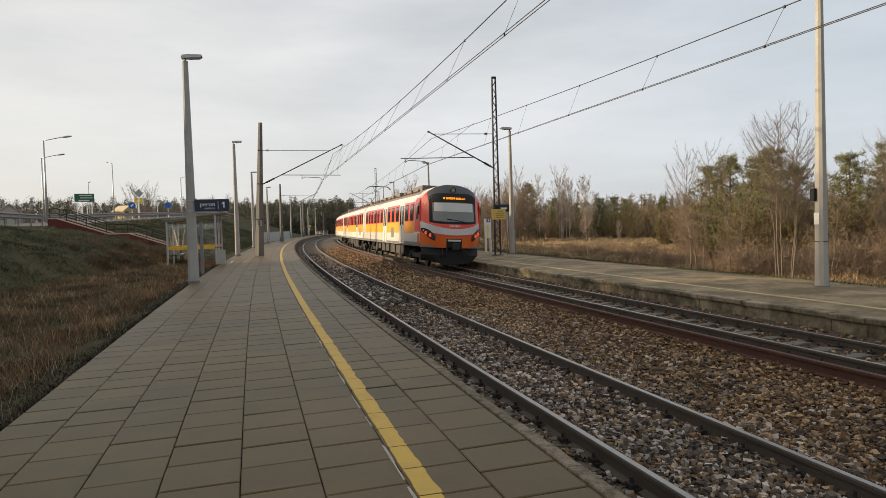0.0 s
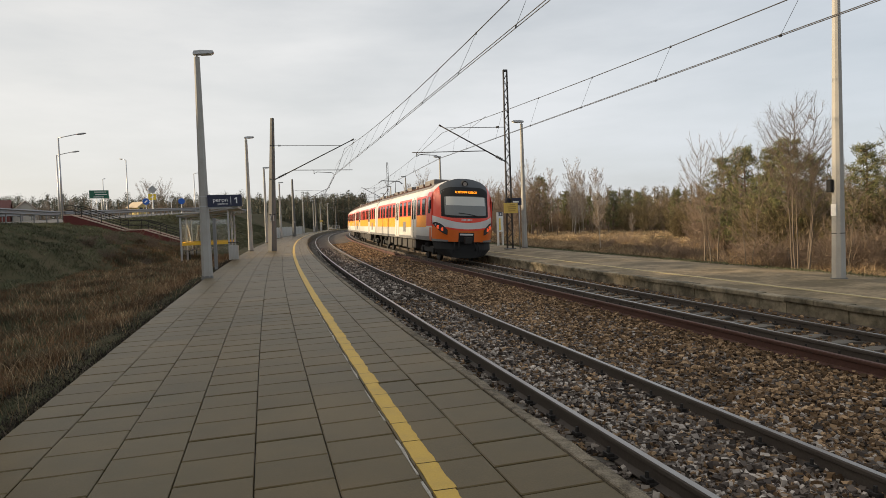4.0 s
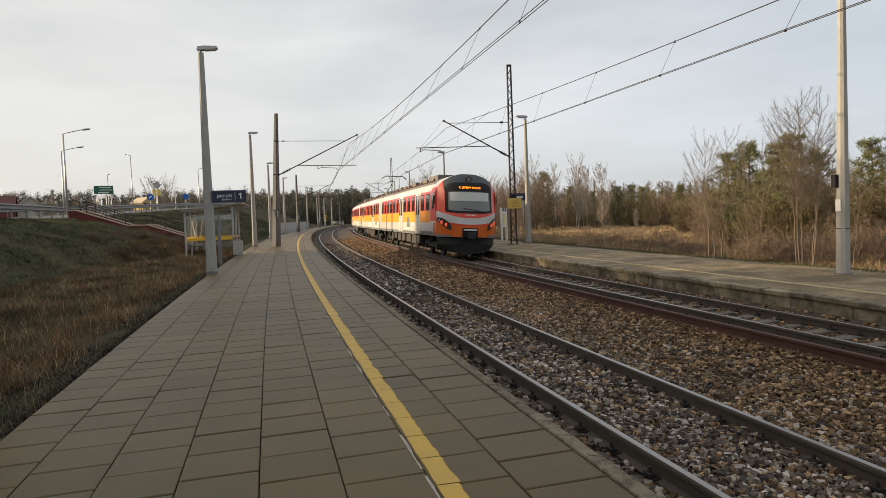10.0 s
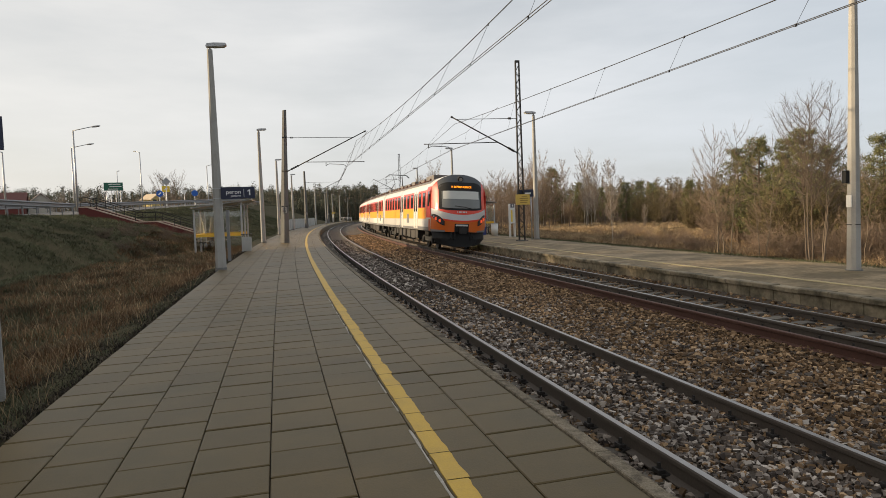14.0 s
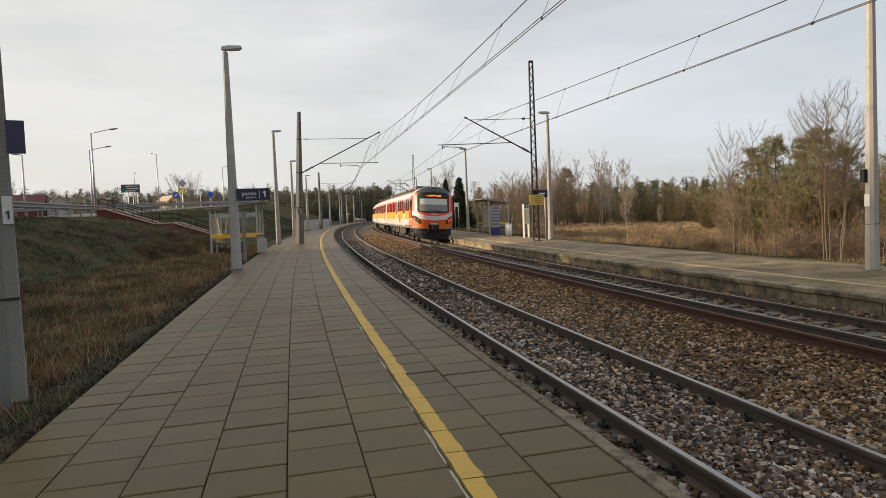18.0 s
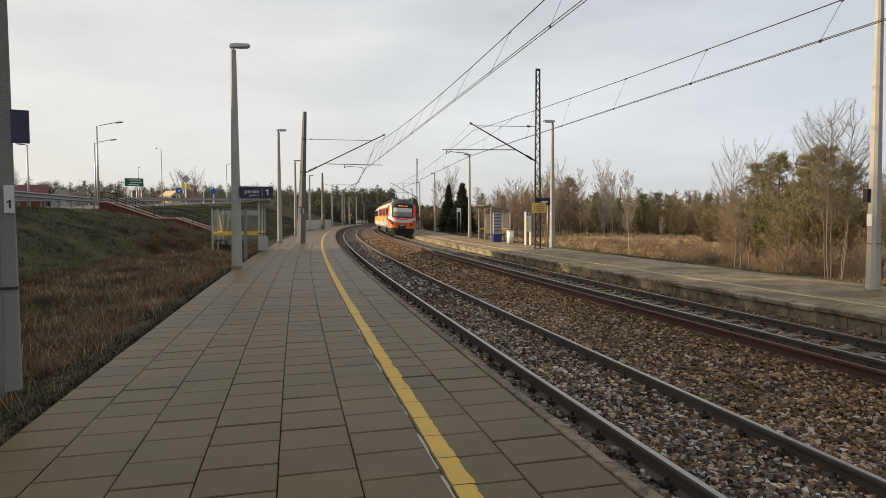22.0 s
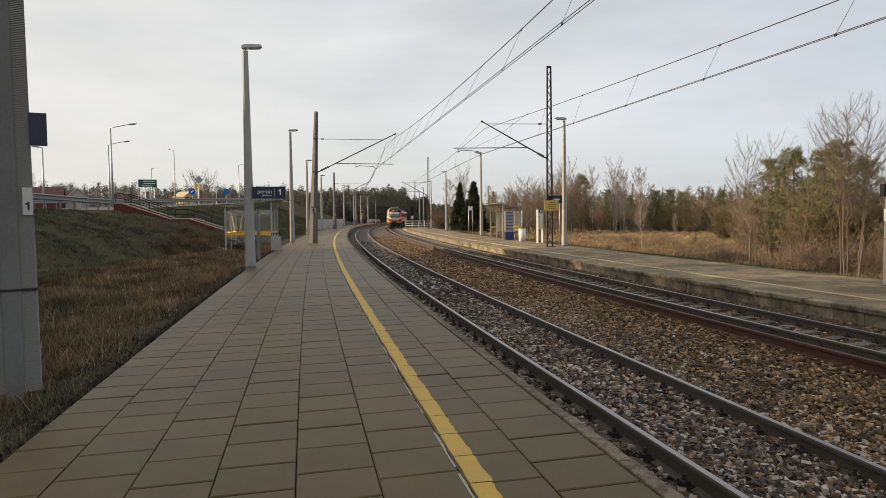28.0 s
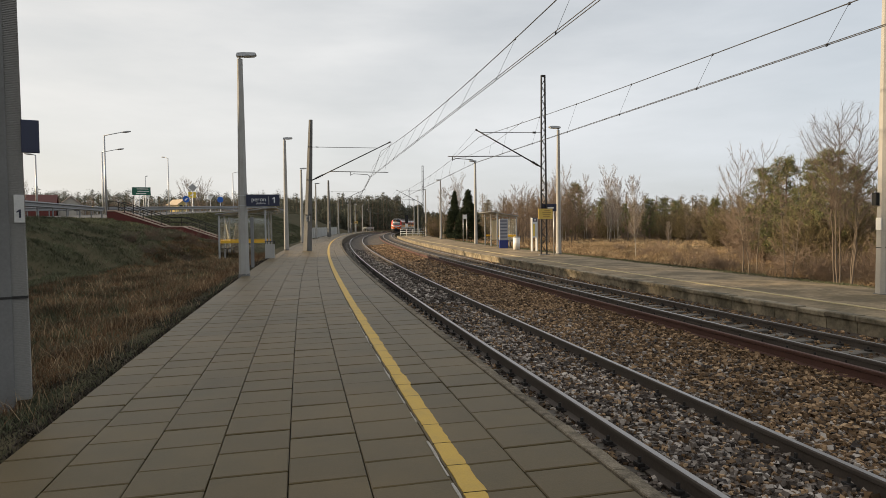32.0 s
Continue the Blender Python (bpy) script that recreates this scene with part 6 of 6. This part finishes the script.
def pine_meshes(tag, seed, height, bushy, mat, conical=False):
    rnd = random.Random(seed)
    rng = np.random.default_rng(seed)
    segs, centres = [], []
    p = Vector((0, 0, -0.2))
    for i in range(8):
        q = Vector((p.x + rnd.uniform(-0.05, 0.05), p.y + rnd.uniform(-0.05, 0.05), height * (i + 1) / 8))
        segs.append((tuple(p), tuple(q), 0.13 * (1 - i / 9) * height / 6, 0.13 * (1 - (i + 1) / 9) * height / 6))
        p = q
    z = height * (0.06 if conical else 0.14)
    while z < height * 0.98:
        f = z / height
        reach = height * bushy * ((1.02 - f) if conical else (0.35 + 1.0 * math.sin(math.pi * min(1, f * 0.95)) ** 0.8) * (1.05 - 0.6 * f))
        for k in range(rnd.randint(9, 12) if conical else rnd.randint(5, 7)):
            a = rnd.uniform(0, 6.28)
            l = reach * rnd.uniform(0.55, 1.05)
            up = (-0.15 if conical else 0.35 * f + 0.1) * l
            tip = Vector((math.cos(a) * l, math.sin(a) * l, z + up))
            segs.append(((0, 0, z), tuple(tip), 0.03, 0.008))
            m = max(3, int(l / (0.17 if conical else 0.24)))
            for j in range(m):
                g = 0.3 + 0.7 * (j + 1) / m
                centres.append((tip.x * g + rnd.gauss(0, 0.10), tip.y * g + rnd.gauss(0, 0.10), z + up * g + rnd.gauss(0, 0.07)))
        z += height * (0.045 if conical else 0.058)
    centres.append((0, 0, height))
    v, f = sticks(segs, 5)
    m1 = raw("_" + tag + "_t", v, f, BARK, smooth=True)
    v, f = tufts(rng, centres, 0.10 if conical else 0.065, 34, 0.26 if conical else 0.20, 0.015 if not conical else 0.035, 0.25 if conical else -0.35)
    m2 = raw("_" + tag + "_n", v, f, mat)
    m1.name, m2.name = "trunk", "crown"
    return m1, m2


def spot(b, d):
    x, y = bearing(b, d)
    s, u = su_np(np.array([x]), np.array([y]))
    return x, y, float(ground_z(s, u)[0])


def wispy_meshes(tag, seed, height, width, limbs, twigs, trunk_mat, twig_mat, stems=1, low=0.2, r=0.05, rise=0.9, twig=0.4, fine=0.005, lean=0.03, flame=True, loose=0.6):
    """A leafless tree or bush: stems, rising limbs and a haze of fine twigs round them."""
    rnd = random.Random(seed)
    rng = np.random.default_rng(seed)
    segs, starts, dirs, sizes = [], [], [], []
    for k in range(stems):
        a = rnd.uniform(0, 6.28)
        h = height * (1.0 if k == 0 else rnd.uniform(0.7, 1.0))
        w = 0.0 if stems == 1 else 0.38 * width * height
        p = Vector((w * math.cos(a) * rnd.random(), w * math.sin(a) * rnd.random(), -0.15))
        d = Vector((lean * math.cos(a), lean * math.sin(a), 1))
        line = [p]
        for i in range(6):
            q = line[-1] + (d + Vector((rnd.gauss(0, 0.05), rnd.gauss(0, 0.05), 0))).normalized() * (h / 6)
            segs.append((tuple(line[-1]), tuple(q), r * (1.02 - i / 6), r * (1.02 - (i + 1) / 6)))
            line.append(q)
        for j in range(limbs // stems):
            f = low + (0.97 - low) * rnd.random() ** 1.2
            i = min(5, int(f * 6))
            base = line[i].lerp(line[i + 1], f * 6 - i)
            g = (f - low) / (1 - low)
            reach = height * width * ((math.sin(math.pi * (0.12 + 0.86 * g)) ** 0.7) if flame else (1.1 - 0.6 * g)) * rnd.uniform(0.5, 1.1)
            b = rnd.uniform(0, 6.28)
            e = Vector((math.cos(b), math.sin(b), rise * rnd.uniform(0.6, 1.4)))
            tip = base + e * reach
            mid = base.lerp(tip, 0.5) + Vector((0.10 * math.cos(b) + rnd.gauss(0, 0.05), 0.10 * math.sin(b) + rnd.gauss(0, 0.05), -0.10)) * reach
            segs += [(tuple(base), tuple(mid), r * 0.28, r * 0.18), (tuple(mid), tuple(tip), r * 0.18, 0.004)]
            n = max(1, round(1.7 * twigs / limbs * reach / (height * width)))
            for m in range(n):
                o = rnd.random() ** 0.7
                starts.append(base.lerp(mid, o * 2) if o < 0.5 else mid.lerp(tip, o * 2 - 1))
                dirs.append(e.normalized())
                sizes.append(1.2 - 0.6 * g)
    c, d = np.array([tuple(q) for q in starts]), np.array([tuple(q) for q in dirs])
    n = len(c)
    d = d + rng.normal(size=(n, 3)) * loose + np.array([[0, 0, 0.25]])
    d /= np.linalg.norm(d, axis=1, keepdims=True)
    side = np.cross(d, rng.normal(size=(n, 3)))
    side /= np.linalg.norm(side, axis=1, keepdims=True) + 1e-9
    l = twig * rng.uniform(0.5, 1.3, (n, 1)) * np.array(sizes)[:, None]
    bow = c + d * l * 0.55 + rng.normal(size=(n, 3)) * 0.05 * l
    if n > 4000:
        side = side * 1.3
        return finish_wispy(tag, segs, np.stack([c - side * fine, c + side * fine, c + d * l], 1).reshape(-1, 3), np.arange(3 * n).reshape(-1, 3), trunk_mat, twig_mat)
    v = np.stack([c - side * fine, c + side * fine, bow + side * fine * 0.8, bow - side * fine * 0.8, c + d * l + np.array([[0, 0, 0.08]]) * l], 1).reshape(-1, 3)
    k = 5 * np.arange(n)[:, None]
    f = np.concatenate([k + np.array([[0, 1, 2]]), k + np.array([[0, 2, 3]]), k + np.array([[3, 2, 4]])])
    return finish_wispy(tag, segs, v, f, trunk_mat, twig_mat)


def finish_wispy(tag, segs, v, f, trunk_mat, twig_mat):
    vt, ft = sticks(segs, 4)
    m1 = raw("_" + tag + "_trunk", vt, ft, trunk_mat, smooth=True)
    m2 = raw("_" + tag + "_twigs", v, f, twig_mat)
    m1.name, m2.name = "trunk", "crown"
    return m1, m2


def plant_right():
    multi = wispy_meshes("multi", 12, 6.0, 0.20, 150, 5600, shade("grey_brown_bark", (0.15, 0.115, 0.085), 0.9, vary=0.25, grain=20), shade("dark_twig", (0.15, 0.113, 0.086), 0.9, vary=0.2, bump=0), 7, 0.38, 0.032, 1.25, 0.50, 0.0022, 0.04, True, 0.7)
    sap = [wispy_meshes("sapling", 5 + k, 4.9, 0.19, 50, 900, PALE_BARK, TWIG, 1 + k, 0.24, 0.027, 1.6, 0.30, 0.0035, 0.04, True, 0.6) for k in range(2)]
    birch = [wispy_meshes("birch", 31 + k, 8.0, (0.12, 0.14, 0.19)[k], 64, 2800, BIRCH, BIRCH_TWIG, 1 + k, 0.22, 0.042, 1.7, 0.40, 0.0065, 0.04, True, 0.7) for k in range(3)]
    brown = [wispy_meshes("brown_tree", 41 + k, 7.0, 0.25, 90, 3400, BARK, TWIG, 3 + k, 0.18, 0.055, 1.1, 0.40, 0.0065, 0.12, True, 0.85) for k in range(2)]
    bush = [wispy_meshes("thicket", 51 + k, 3.6, 0.36, 110, 5200, BARK, (TWIG_OLIVE, TWIG, TWIG_OLIVE)[k], 10, 0.08, 0.026, 0.7, 0.36, 0.006, 0.30, False, 1.0) for k in range(3)]
    shrub = [wispy_meshes("shrub", 61 + k, 1.5, 0.45, 70, 1500, BARK, TWIG, 12, 0.05, 0.010, 0.8, 0.30, 0.0035, 0.45, False, 0.9) for k in range(2)]
    pines = [pine_meshes("pine", 81 + k, 5.2, 0.235, NEEDLE) for k in range(3)]
    spruce = pine_meshes("spruce", 91, 8.2, 0.33, NEEDLE_DARK, True)
    rnd = random.Random(17)

    def plant(kind, meshes, b, d, size, label, category, group, wide=1.0):
        x, y, z = spot(b, d)
        return tree(kind, meshes, x, y, z - 0.05, rnd.uniform(0, 360), size, label, category, group, wide)

    plant("bare_tree", multi, 27.1, 22.9, 0.86, "leafless many-stemmed brown tree behind the platform", "tree", "bare trees")
    plant("bare_tree", multi, 34.2, 26.5, 0.8, "leafless many-stemmed brown tree behind the platform", "tree", "bare trees")
    for b, d, size, k in ((20.4, 27.2, 0.90, 0), (21.2, 27.0, 0.97, 1), (23.6, 24.6, 0.80, 1), (16.6, 44, 0.52, 0), (30.2, 25, 0.7, 1)):
        plant("bare_tree", sap[k], b, d, size, "slender leafless sapling in dry grass", "tree", "bare trees")
    for b, d, size, k in ((23.4, 37, 1.03, 0), (26.4, 32, 0.96, 1), (31.2, 31, 0.88, 2), (21.9, 39, 0.94, 1), (24.8, 34, 0.82, 2), (27.9, 34, 0.85, 0), (33.8, 33, 0.95, 1), (36.5, 36, 1.0, 0), (25.4, 46, 1.1, 1), (7.7, 90, 1.4, 0), (13.6, 92, 1.0, 1), (14.6, 96, 1.05, 2), (15.6, 100, 1.0, 1), (9.9, 100, 1.1, 2), (18.5, 80, 0.9, 0), (11.7, 98, 0.95, 2)):
        plant("pine_tree", pines[k], b, d, size, "bushy green and olive pine tree", "tree", "pine trees")
    for b, d, size, k in ((12.5, 43, 0.63, 0), (10.7, 90, 1.16, 2), (10.3, 92, 1.0, 1), (11.2, 95, 1.05, 0), (10.95, 88, 0.9, 1), (8.65, 95, 1.1, 1), (6.4, 85, 1.12, 2), (6.0, 88, 1.0, 1), (6.9, 90, 0.95, 0), (5.4, 84, 0.9, 1), (-1.7, 98, 1.15, 2), (-2.1, 99, 0.95, 2), (-3.2, 95, 0.9, 0), (15.0, 60, 0.3, 0)):
        plant("birch_tree", birch[k], b, d, size, "bare white-barked birch tree", "tree", "birch trees")
    plant("spruce_tree", spruce, -1.15, 88, 0.80, "dark green conical spruce tree", "tree", "spruce trees", 1.15)
    plant("spruce_tree", spruce, -2.3, 94, 0.82, "dark green conical spruce tree", "tree", "spruce trees", 0.85)
    for k in range(15):
        b = 1.2 + 0.45 * k
        plant("brown_tree", brown[k % 2], b, rnd.uniform(72, 92), rnd.uniform(0.75, 1.08) if b > 2.8 else rnd.uniform(0.5, 0.8), "tall leafless brown tree with fine twigs", "tree", "bare trees")
    # thickets: tall olive-brown ones in the middle of the ground, lower towards the open grass
    for k in range(78):
        b = rnd.uniform(14.2, 37) if k > 20 else rnd.uniform(20.5, 34)
        d = rnd.uniform(84, 104) if b < 18.6 else rnd.uniform(58, 72) if b < 20.8 else rnd.uniform(36, 52) if b < 24 else rnd.uniform(29, 44)
        rise = 0.030 + 0.0030 * min(max(b - 15, 0), 5)
        plant("thicket", bush[k % 3], b, d, (2.15 + rise * d) / 3.9 * rnd.uniform(0.7, 1.0), "leafless olive-brown thicket behind dry grass", "shrub", "thickets")
    for k in range(24):
        b = rnd.uniform(6.5, 16)
        plant("thicket", bush[k % 3], b, rnd.uniform(94, 112), rnd.uniform(0.6, 1.1), "leafless brown thicket under the trees", "shrub", "thickets")
    for k in range(18):
        plant("thicket", bush[k % 3], rnd.uniform(-4.2, 2.6), rnd.uniform(98, 135), rnd.uniform(0.8, 1.35), "leafless brown thicket under the trees", "shrub", "thickets")
    for b, d, size in ((16.2, 34, 0.8), (18.3, 31, 0.7), (24.6, 27, 1.0), (25.6, 26.5, 1.1), (29.3, 25.5, 1.3), (31, 26, 1.4), (32.5, 26, 1.4), (22.4, 29, 0.9), (12.9, 44, 0.6), (19.3, 31, 0.8), (17.4, 36, 0.9), (13.8, 48, 0.8), (20.0, 33, 0.9), (26.6, 27, 0.9), (28.6, 26.5, 1.1), (15.0, 52, 0.9), (11.2, 58, 0.8)):
        plant("shrub", shrub[rnd.randrange(2)], b, d, size, "leafless reddish-brown shrub behind the platform", "shrub", "shrubs")
    # dark dead bushes at the foot of the stairs
    dark = [wispy_meshes("dark_shrub", 66, 1.5, 0.5, 80, 1800, BARK, BARK, 12, 0.03, 0.010, 0.7, 0.3, 0.004, 0.5, False, 0.9)]
    for s, u, size in ((40, -8.4, 0.55), (42, -7.0, 0.5), (43.5, -8.2, 0.5), (45, -6.2, 0.45), (38, -9.2, 0.5), (46, -5.6, 0.4), (41.5, -9.0, 0.5), (36.5, -8.0, 0.45), (39, -7.2, 0.4), (44, -7.2, 0.45), (37.5, -6.4, 0.35), (41, -6.2, 0.4)):
        q = P(s, u, float(ground_z(np.array([s]), np.array([u]))[0]))
        tree("shrub", dark[0], q.x, q.y, q.z, rnd.uniform(0, 360), size, "dark leafless bush below the stairs", "shrub", "shrubs")
    wide = wispy_meshes("wide", 47, 8.6, 0.30, 80, 2600, PALE_BARK, BIRCH_TWIG, 2, 0.2, 0.10, 1.3, 0.7, 0.010, 0.12, True, 0.7)
    x, y = bearing(-23.1, 135)
    tree("bare_tree", wide, x, y, 1.6, 40, 1.0, "wide leafless tree beyond the road", "tree", "bare trees")
    # trees beyond the road and by the far end of the line
    for b, d, size, k in ((-28.8, 190, 1.15, 0), (-27.6, 195, 1.05, 1), (-30.5, 200, 1.15, 0), (-31.2, 205, 1.05, 1), (-32.8, 190, 1.05, 0), (-26.4, 200, 1.1, 1), (-25.4, 190, 0.95, 0), (-24.5, 200, 1.05, 1), (-35, 120, 1.05, 0), (-35.4, 125, 0.95, 1)):
        x, y = bearing(b, d)
        tree("birch_tree", birch[k], x, y, 0.8, rnd.uniform(0, 360), size, "bare white-barked birch tree beyond the road", "tree", "birch trees")
    for k in range(16):
        x, y = bearing(-35.2 + 1.15 * k + rnd.uniform(-0.4, 0.4), rnd.uniform(165, 215))
        tree("brown_tree", brown[k % 2], x, y, 0.9, rnd.uniform(0, 360), rnd.uniform(0.95, 1.25), "leafless reddish-brown tree beyond the road", "tree", "bare trees")
    # old wire fence across the open ground
    fence = thing("wire_fence", Matrix(), "old wire fence with dark wooden posts in dry grass", "fence")
    tops = []
    for k in range(9):
        s, u = 66 + 3.2 * k, 22.5 + 3.4 * k
        q = P(s, u, float(ground_z(np.array([s]), np.array([u]))[0]))
        bm = fresh()
        rod(bm, (0, 0, -0.3), (rnd.uniform(-0.06, 0.06), 0, rnd.uniform(1.0, 1.25)), 0.06, 0.05, 6)
        part("post", bm, BARK, fence, m=Matrix.Translation(q))
        tops.append(q)
    for h in (0.55, 0.95):
        bm = fresh()
        for a, b in zip(tops, tops[1:]):
            rod(bm, a + Vector((0, 0, h)), b + Vector((0, 0, h)), 0.012, 0.012, 4)
        part("wire", bm, BARK, fence)


def far_forest():
    """Dark pine wood that closes the view, and an unseen stand added for shade."""
    rng = np.random.default_rng(77)

    def stand(n, b0, b1, d0, d1, h0, h1, base):
        b = np.radians(rng.uniform(b0, b1, n))
        d = rng.uniform(d0, d1, n)
        return np.stack([d * np.sin(b), d * np.cos(b), np.full(n, base)], -1), rng.uniform(h0, h1, n)

    far = [stand(420, -16.5, -6.8, 300, 400, 13, 16.5, -0.6), stand(110, -6.8, -5.0, 300, 390, 9, 12, -0.6), stand(230, -5.0, 2, 280, 380, 5, 8, -0.6), stand(120, -16, -10, 215, 270, 5, 9, -0.6)]
    beyond = [stand(560, -40, -16, 240, 330, 11, 14, 0.2)]
    mid = [stand(330, 0, 46, 150, 230, 6, 9.3, -0.6), stand(90, 12, 46, 100, 150, 3.5, 5.5, -0.6)]
    # an unseen stand of pines, added on the sun's side to shade the station
    n = 380
    ss, uu = rng.uniform(-75, 45, n), rng.uniform(-42, -29, n)
    px, py = plan_np(ss, uu)
    shading = [(np.stack([px, py, np.full(n, 0.9)], -1), rng.uniform(11, 13.5, n))]
    trunks = []

    def crowns(groups, n):
        cs = []
        for p, h in zip(np.concatenate([g[0] for g in groups]), np.concatenate([g[1] for g in groups])):
            trunks.append((tuple(p), (p[0], p[1], p[2] + h), 0.16, 0.05))
            f = rng.uniform(0.03, 1.0, n)
            r = h * 0.19 * (1.05 - f ** 1.6) ** 0.6 * rng.uniform(0.15, 1.0, n)
            a = rng.uniform(0, 6.28, n)
            cs.append(np.stack([p[0] + r * np.cos(a), p[1] + r * np.sin(a), p[2] + h * f], -1))
        return np.concatenate(cs)

    forest = thing("far_forest", Matrix(), "dark mixed pine wood in the distance, with unseen trees added for shade", "forest", kind="stuff")
    v, f = tufts(rng, crowns(shading, 40), 0.5, 9, 0.9, 0.34)
    tagged(raw("unseen_shade_crowns", v, f, NEEDLE_FAR, forest), kind="stuff")
    v, f = tufts(rng, crowns(far, 36), 0.34, 11, 0.46, 0.18)
    tagged(raw("crowns", v, f, NEEDLE_FAR, forest), kind="stuff")
    v, f = tufts(rng, crowns(beyond, 34), 0.40, 18, 0.34, 0.12)
    tagged(raw("fine_crowns", v, f, NEEDLE_FAR, forest), kind="stuff")
    v, f = tufts(rng, crowns(mid, 34), 0.32, 14, 0.40, 0.07)
    tagged(raw("open_crowns", v, f, NEEDLE_MID, forest), kind="stuff")
    v, f = sticks(trunks, 4)
    tagged(raw("trunks", v, f, BARK, forest), kind="stuff")
    brush = []
    for k in range(2600):
        b = math.radians(rng.uniform(-40, 46))
        d = rng.uniform(180, 290) if b < -0.29 else rng.uniform(310, 340) if b < 0.02 else rng.uniform(95, 200)
        x, y = d * math.sin(b), d * math.cos(b)
        for j in range(4):
            h = rng.uniform(1.5, 5)
            brush.append(((x + rng.normal() * 0.6, y + rng.normal() * 0.6, -0.6), (x + rng.normal() * 1.2, y + rng.normal() * 1.2, -0.4 + h), 0.06, 0.015))
    v, f = sticks(brush, 3)
    tagged(raw("underbrush", v, f, TWIG, forest), kind="stuff")


def grass(name, n, region, height, material, label, lean=0.35, width=0.006, clump=7, spread=0.07, simple=False, level=None):
    rng = np.random.default_rng(len(name) * 7 + n % 97)
    s, u = region(rng, n // clump)
    s, u = np.repeat(s, clump), np.repeat(u, clump)
    s, u = s + rng.normal(size=len(s)) * spread, u + rng.normal(size=len(s)) * spread
    z = ground_z(s, u) if level is None else np.full(len(s), level)
    x, y = plan_np(s, u)
    h = height * rng.uniform(0.35, 1.15, len(s)) * (0.6 + 0.4 * np.sin(s * 0.9 + 1.7 * np.sin(u * 0.8)) ** 2)
    a = rng.uniform(0, 6.28, len(s))
    w = width * (1 + np.hypot(x, y) * 0.05)
    dx, dy = rng.normal(size=len(s)) * lean * h, rng.normal(size=len(s)) * lean * h
    c, sn = np.cos(a) * w, np.sin(a) * w
    p0 = np.stack([x - c, y - sn, z - 0.02], -1)
    p1 = np.stack([x + c, y + sn, z - 0.02], -1)
    p2 = np.stack([x + dx * 0.4 + c * 0.7, y + dy * 0.4 + sn * 0.7, z + h * 0.6], -1)
    p3 = np.stack([x + dx * 0.4 - c * 0.7, y + dy * 0.4 - sn * 0.7, z + h * 0.6], -1)
    p4 = np.stack([x + dx, y + dy, z + h], -1)
    if simple:
        tagged(raw(name, np.stack([p0, p1, p4], 1).reshape(-1, 3), np.arange(3 * len(s)).reshape(-1, 3), material), label, "grass", kind="stuff")
        return
    v = np.stack([p0, p1, p2, p3, p4], 1).reshape(-1, 3)
    k = 5 * np.arange(len(s))[:, None]
    f = np.concatenate([k + np.array([[0, 1, 2]]), k + np.array([[0, 2, 3]]), k + np.array([[3, 2, 4]])])
    tagged(raw(name, v, f, material), label, "grass", kind="stuff")


def strip(s0, s1, u0, u1, bias=1.0):
    def region(rng, n):
        return s0 + (s1 - s0) * rng.random(n) ** bias, rng.uniform(u0, u1, n)
    return region


grass("dry_grass", 96000, strip(1, 46, -8.0, -2.72, 1.5), 0.22, GRASS_DRY, "dry brown tufted grass beside the platform", 0.75, 0.003)
grass("pale_stalks", 7000, strip(3, 42, -7.0, -2.4, 1.4), 0.34, GRASS_GOLD, "pale dry stalks among the brown grass", 0.5, 0.0022, 6, 0.10)
grass("bank_grass", 290000, strip(2, 120, -13.6, -3.4, 1.5), 0.17, GRASS_GREEN, "dark green grass on the embankment", 0.8, 0.0055, simple=True)
grass("edge_grass", 4000, strip(1, 30, -3.2, -2.2, 1.6), 0.07, GRASS_GREEN, "short green grass at the platform's edge", 0.6, 0.004)
grass("leaf_litter", 34000, strip(1, 40, -2.95, -2.12, 1.5), 0.035, LITTER, "dark dead leaves along the platform's edge", 1.6, 0.009, 9, 0.09, True)
grass("green_patch", 4200, strip(5.0, 8.2, -3.6, -2.5, 1.0), 0.09, GRASS_GREEN, "short green grass at the foot of the ribbed mast", 0.7, 0.004)
grass("edge_moss", 15000, strip(5, 75, 14.30, 14.85, 1.2), 0.06, GRASS_GREEN, "low moss and grass on the platform's back edge", 0.9, 0.006, 12, 0.12, True, TOP2 - 0.05)
grass("golden_grass", 120000, strip(8, 110, 16.2, 48, 1.2), 0.26, GRASS_GOLD, "golden dry grass on the open ground", 0.9, 0.0045, 5, 0.12, True)
grass("rusty_weeds", 34000, strip(8, 90, 15.4, 27, 1.2), 0.30, WEED, "low rusty-brown weeds among the grass", 0.6, 0.0045, 14, 0.22, True)
grass("tall_grass", 60000, strip(10, 70, 16.5, 30, 1.2), 0.34, GRASS_GOLD, "tall pale dry grass behind the platform", 1.3, 0.0035, 9, 0.16, True)
grass("verge_grass", 26000, strip(6, 110, 14.6, 16.2, 1.3), 0.13, GRASS_GREEN, "short green grass behind the far platform", 0.5, 0.008, simple=True)
plant_right()
far_forest()

# ---- small pieces of the platforms ----
near_edge()
far_edge()
platform_slabs()


# ---- what moves ----
def motions():
    for i, car in enumerate(CARS):
        walk(car, [(t, at(s + BODY_L / 2 + PITCH * i, C2 + 0.12 + 0.1 * min(1.0, max(0.0, (s - 30) / 20)), RAIL_Z) @ pose(0, 0, 0, 0, CANT, 0)) for t, s in TRAIN_ROWS])


motions()
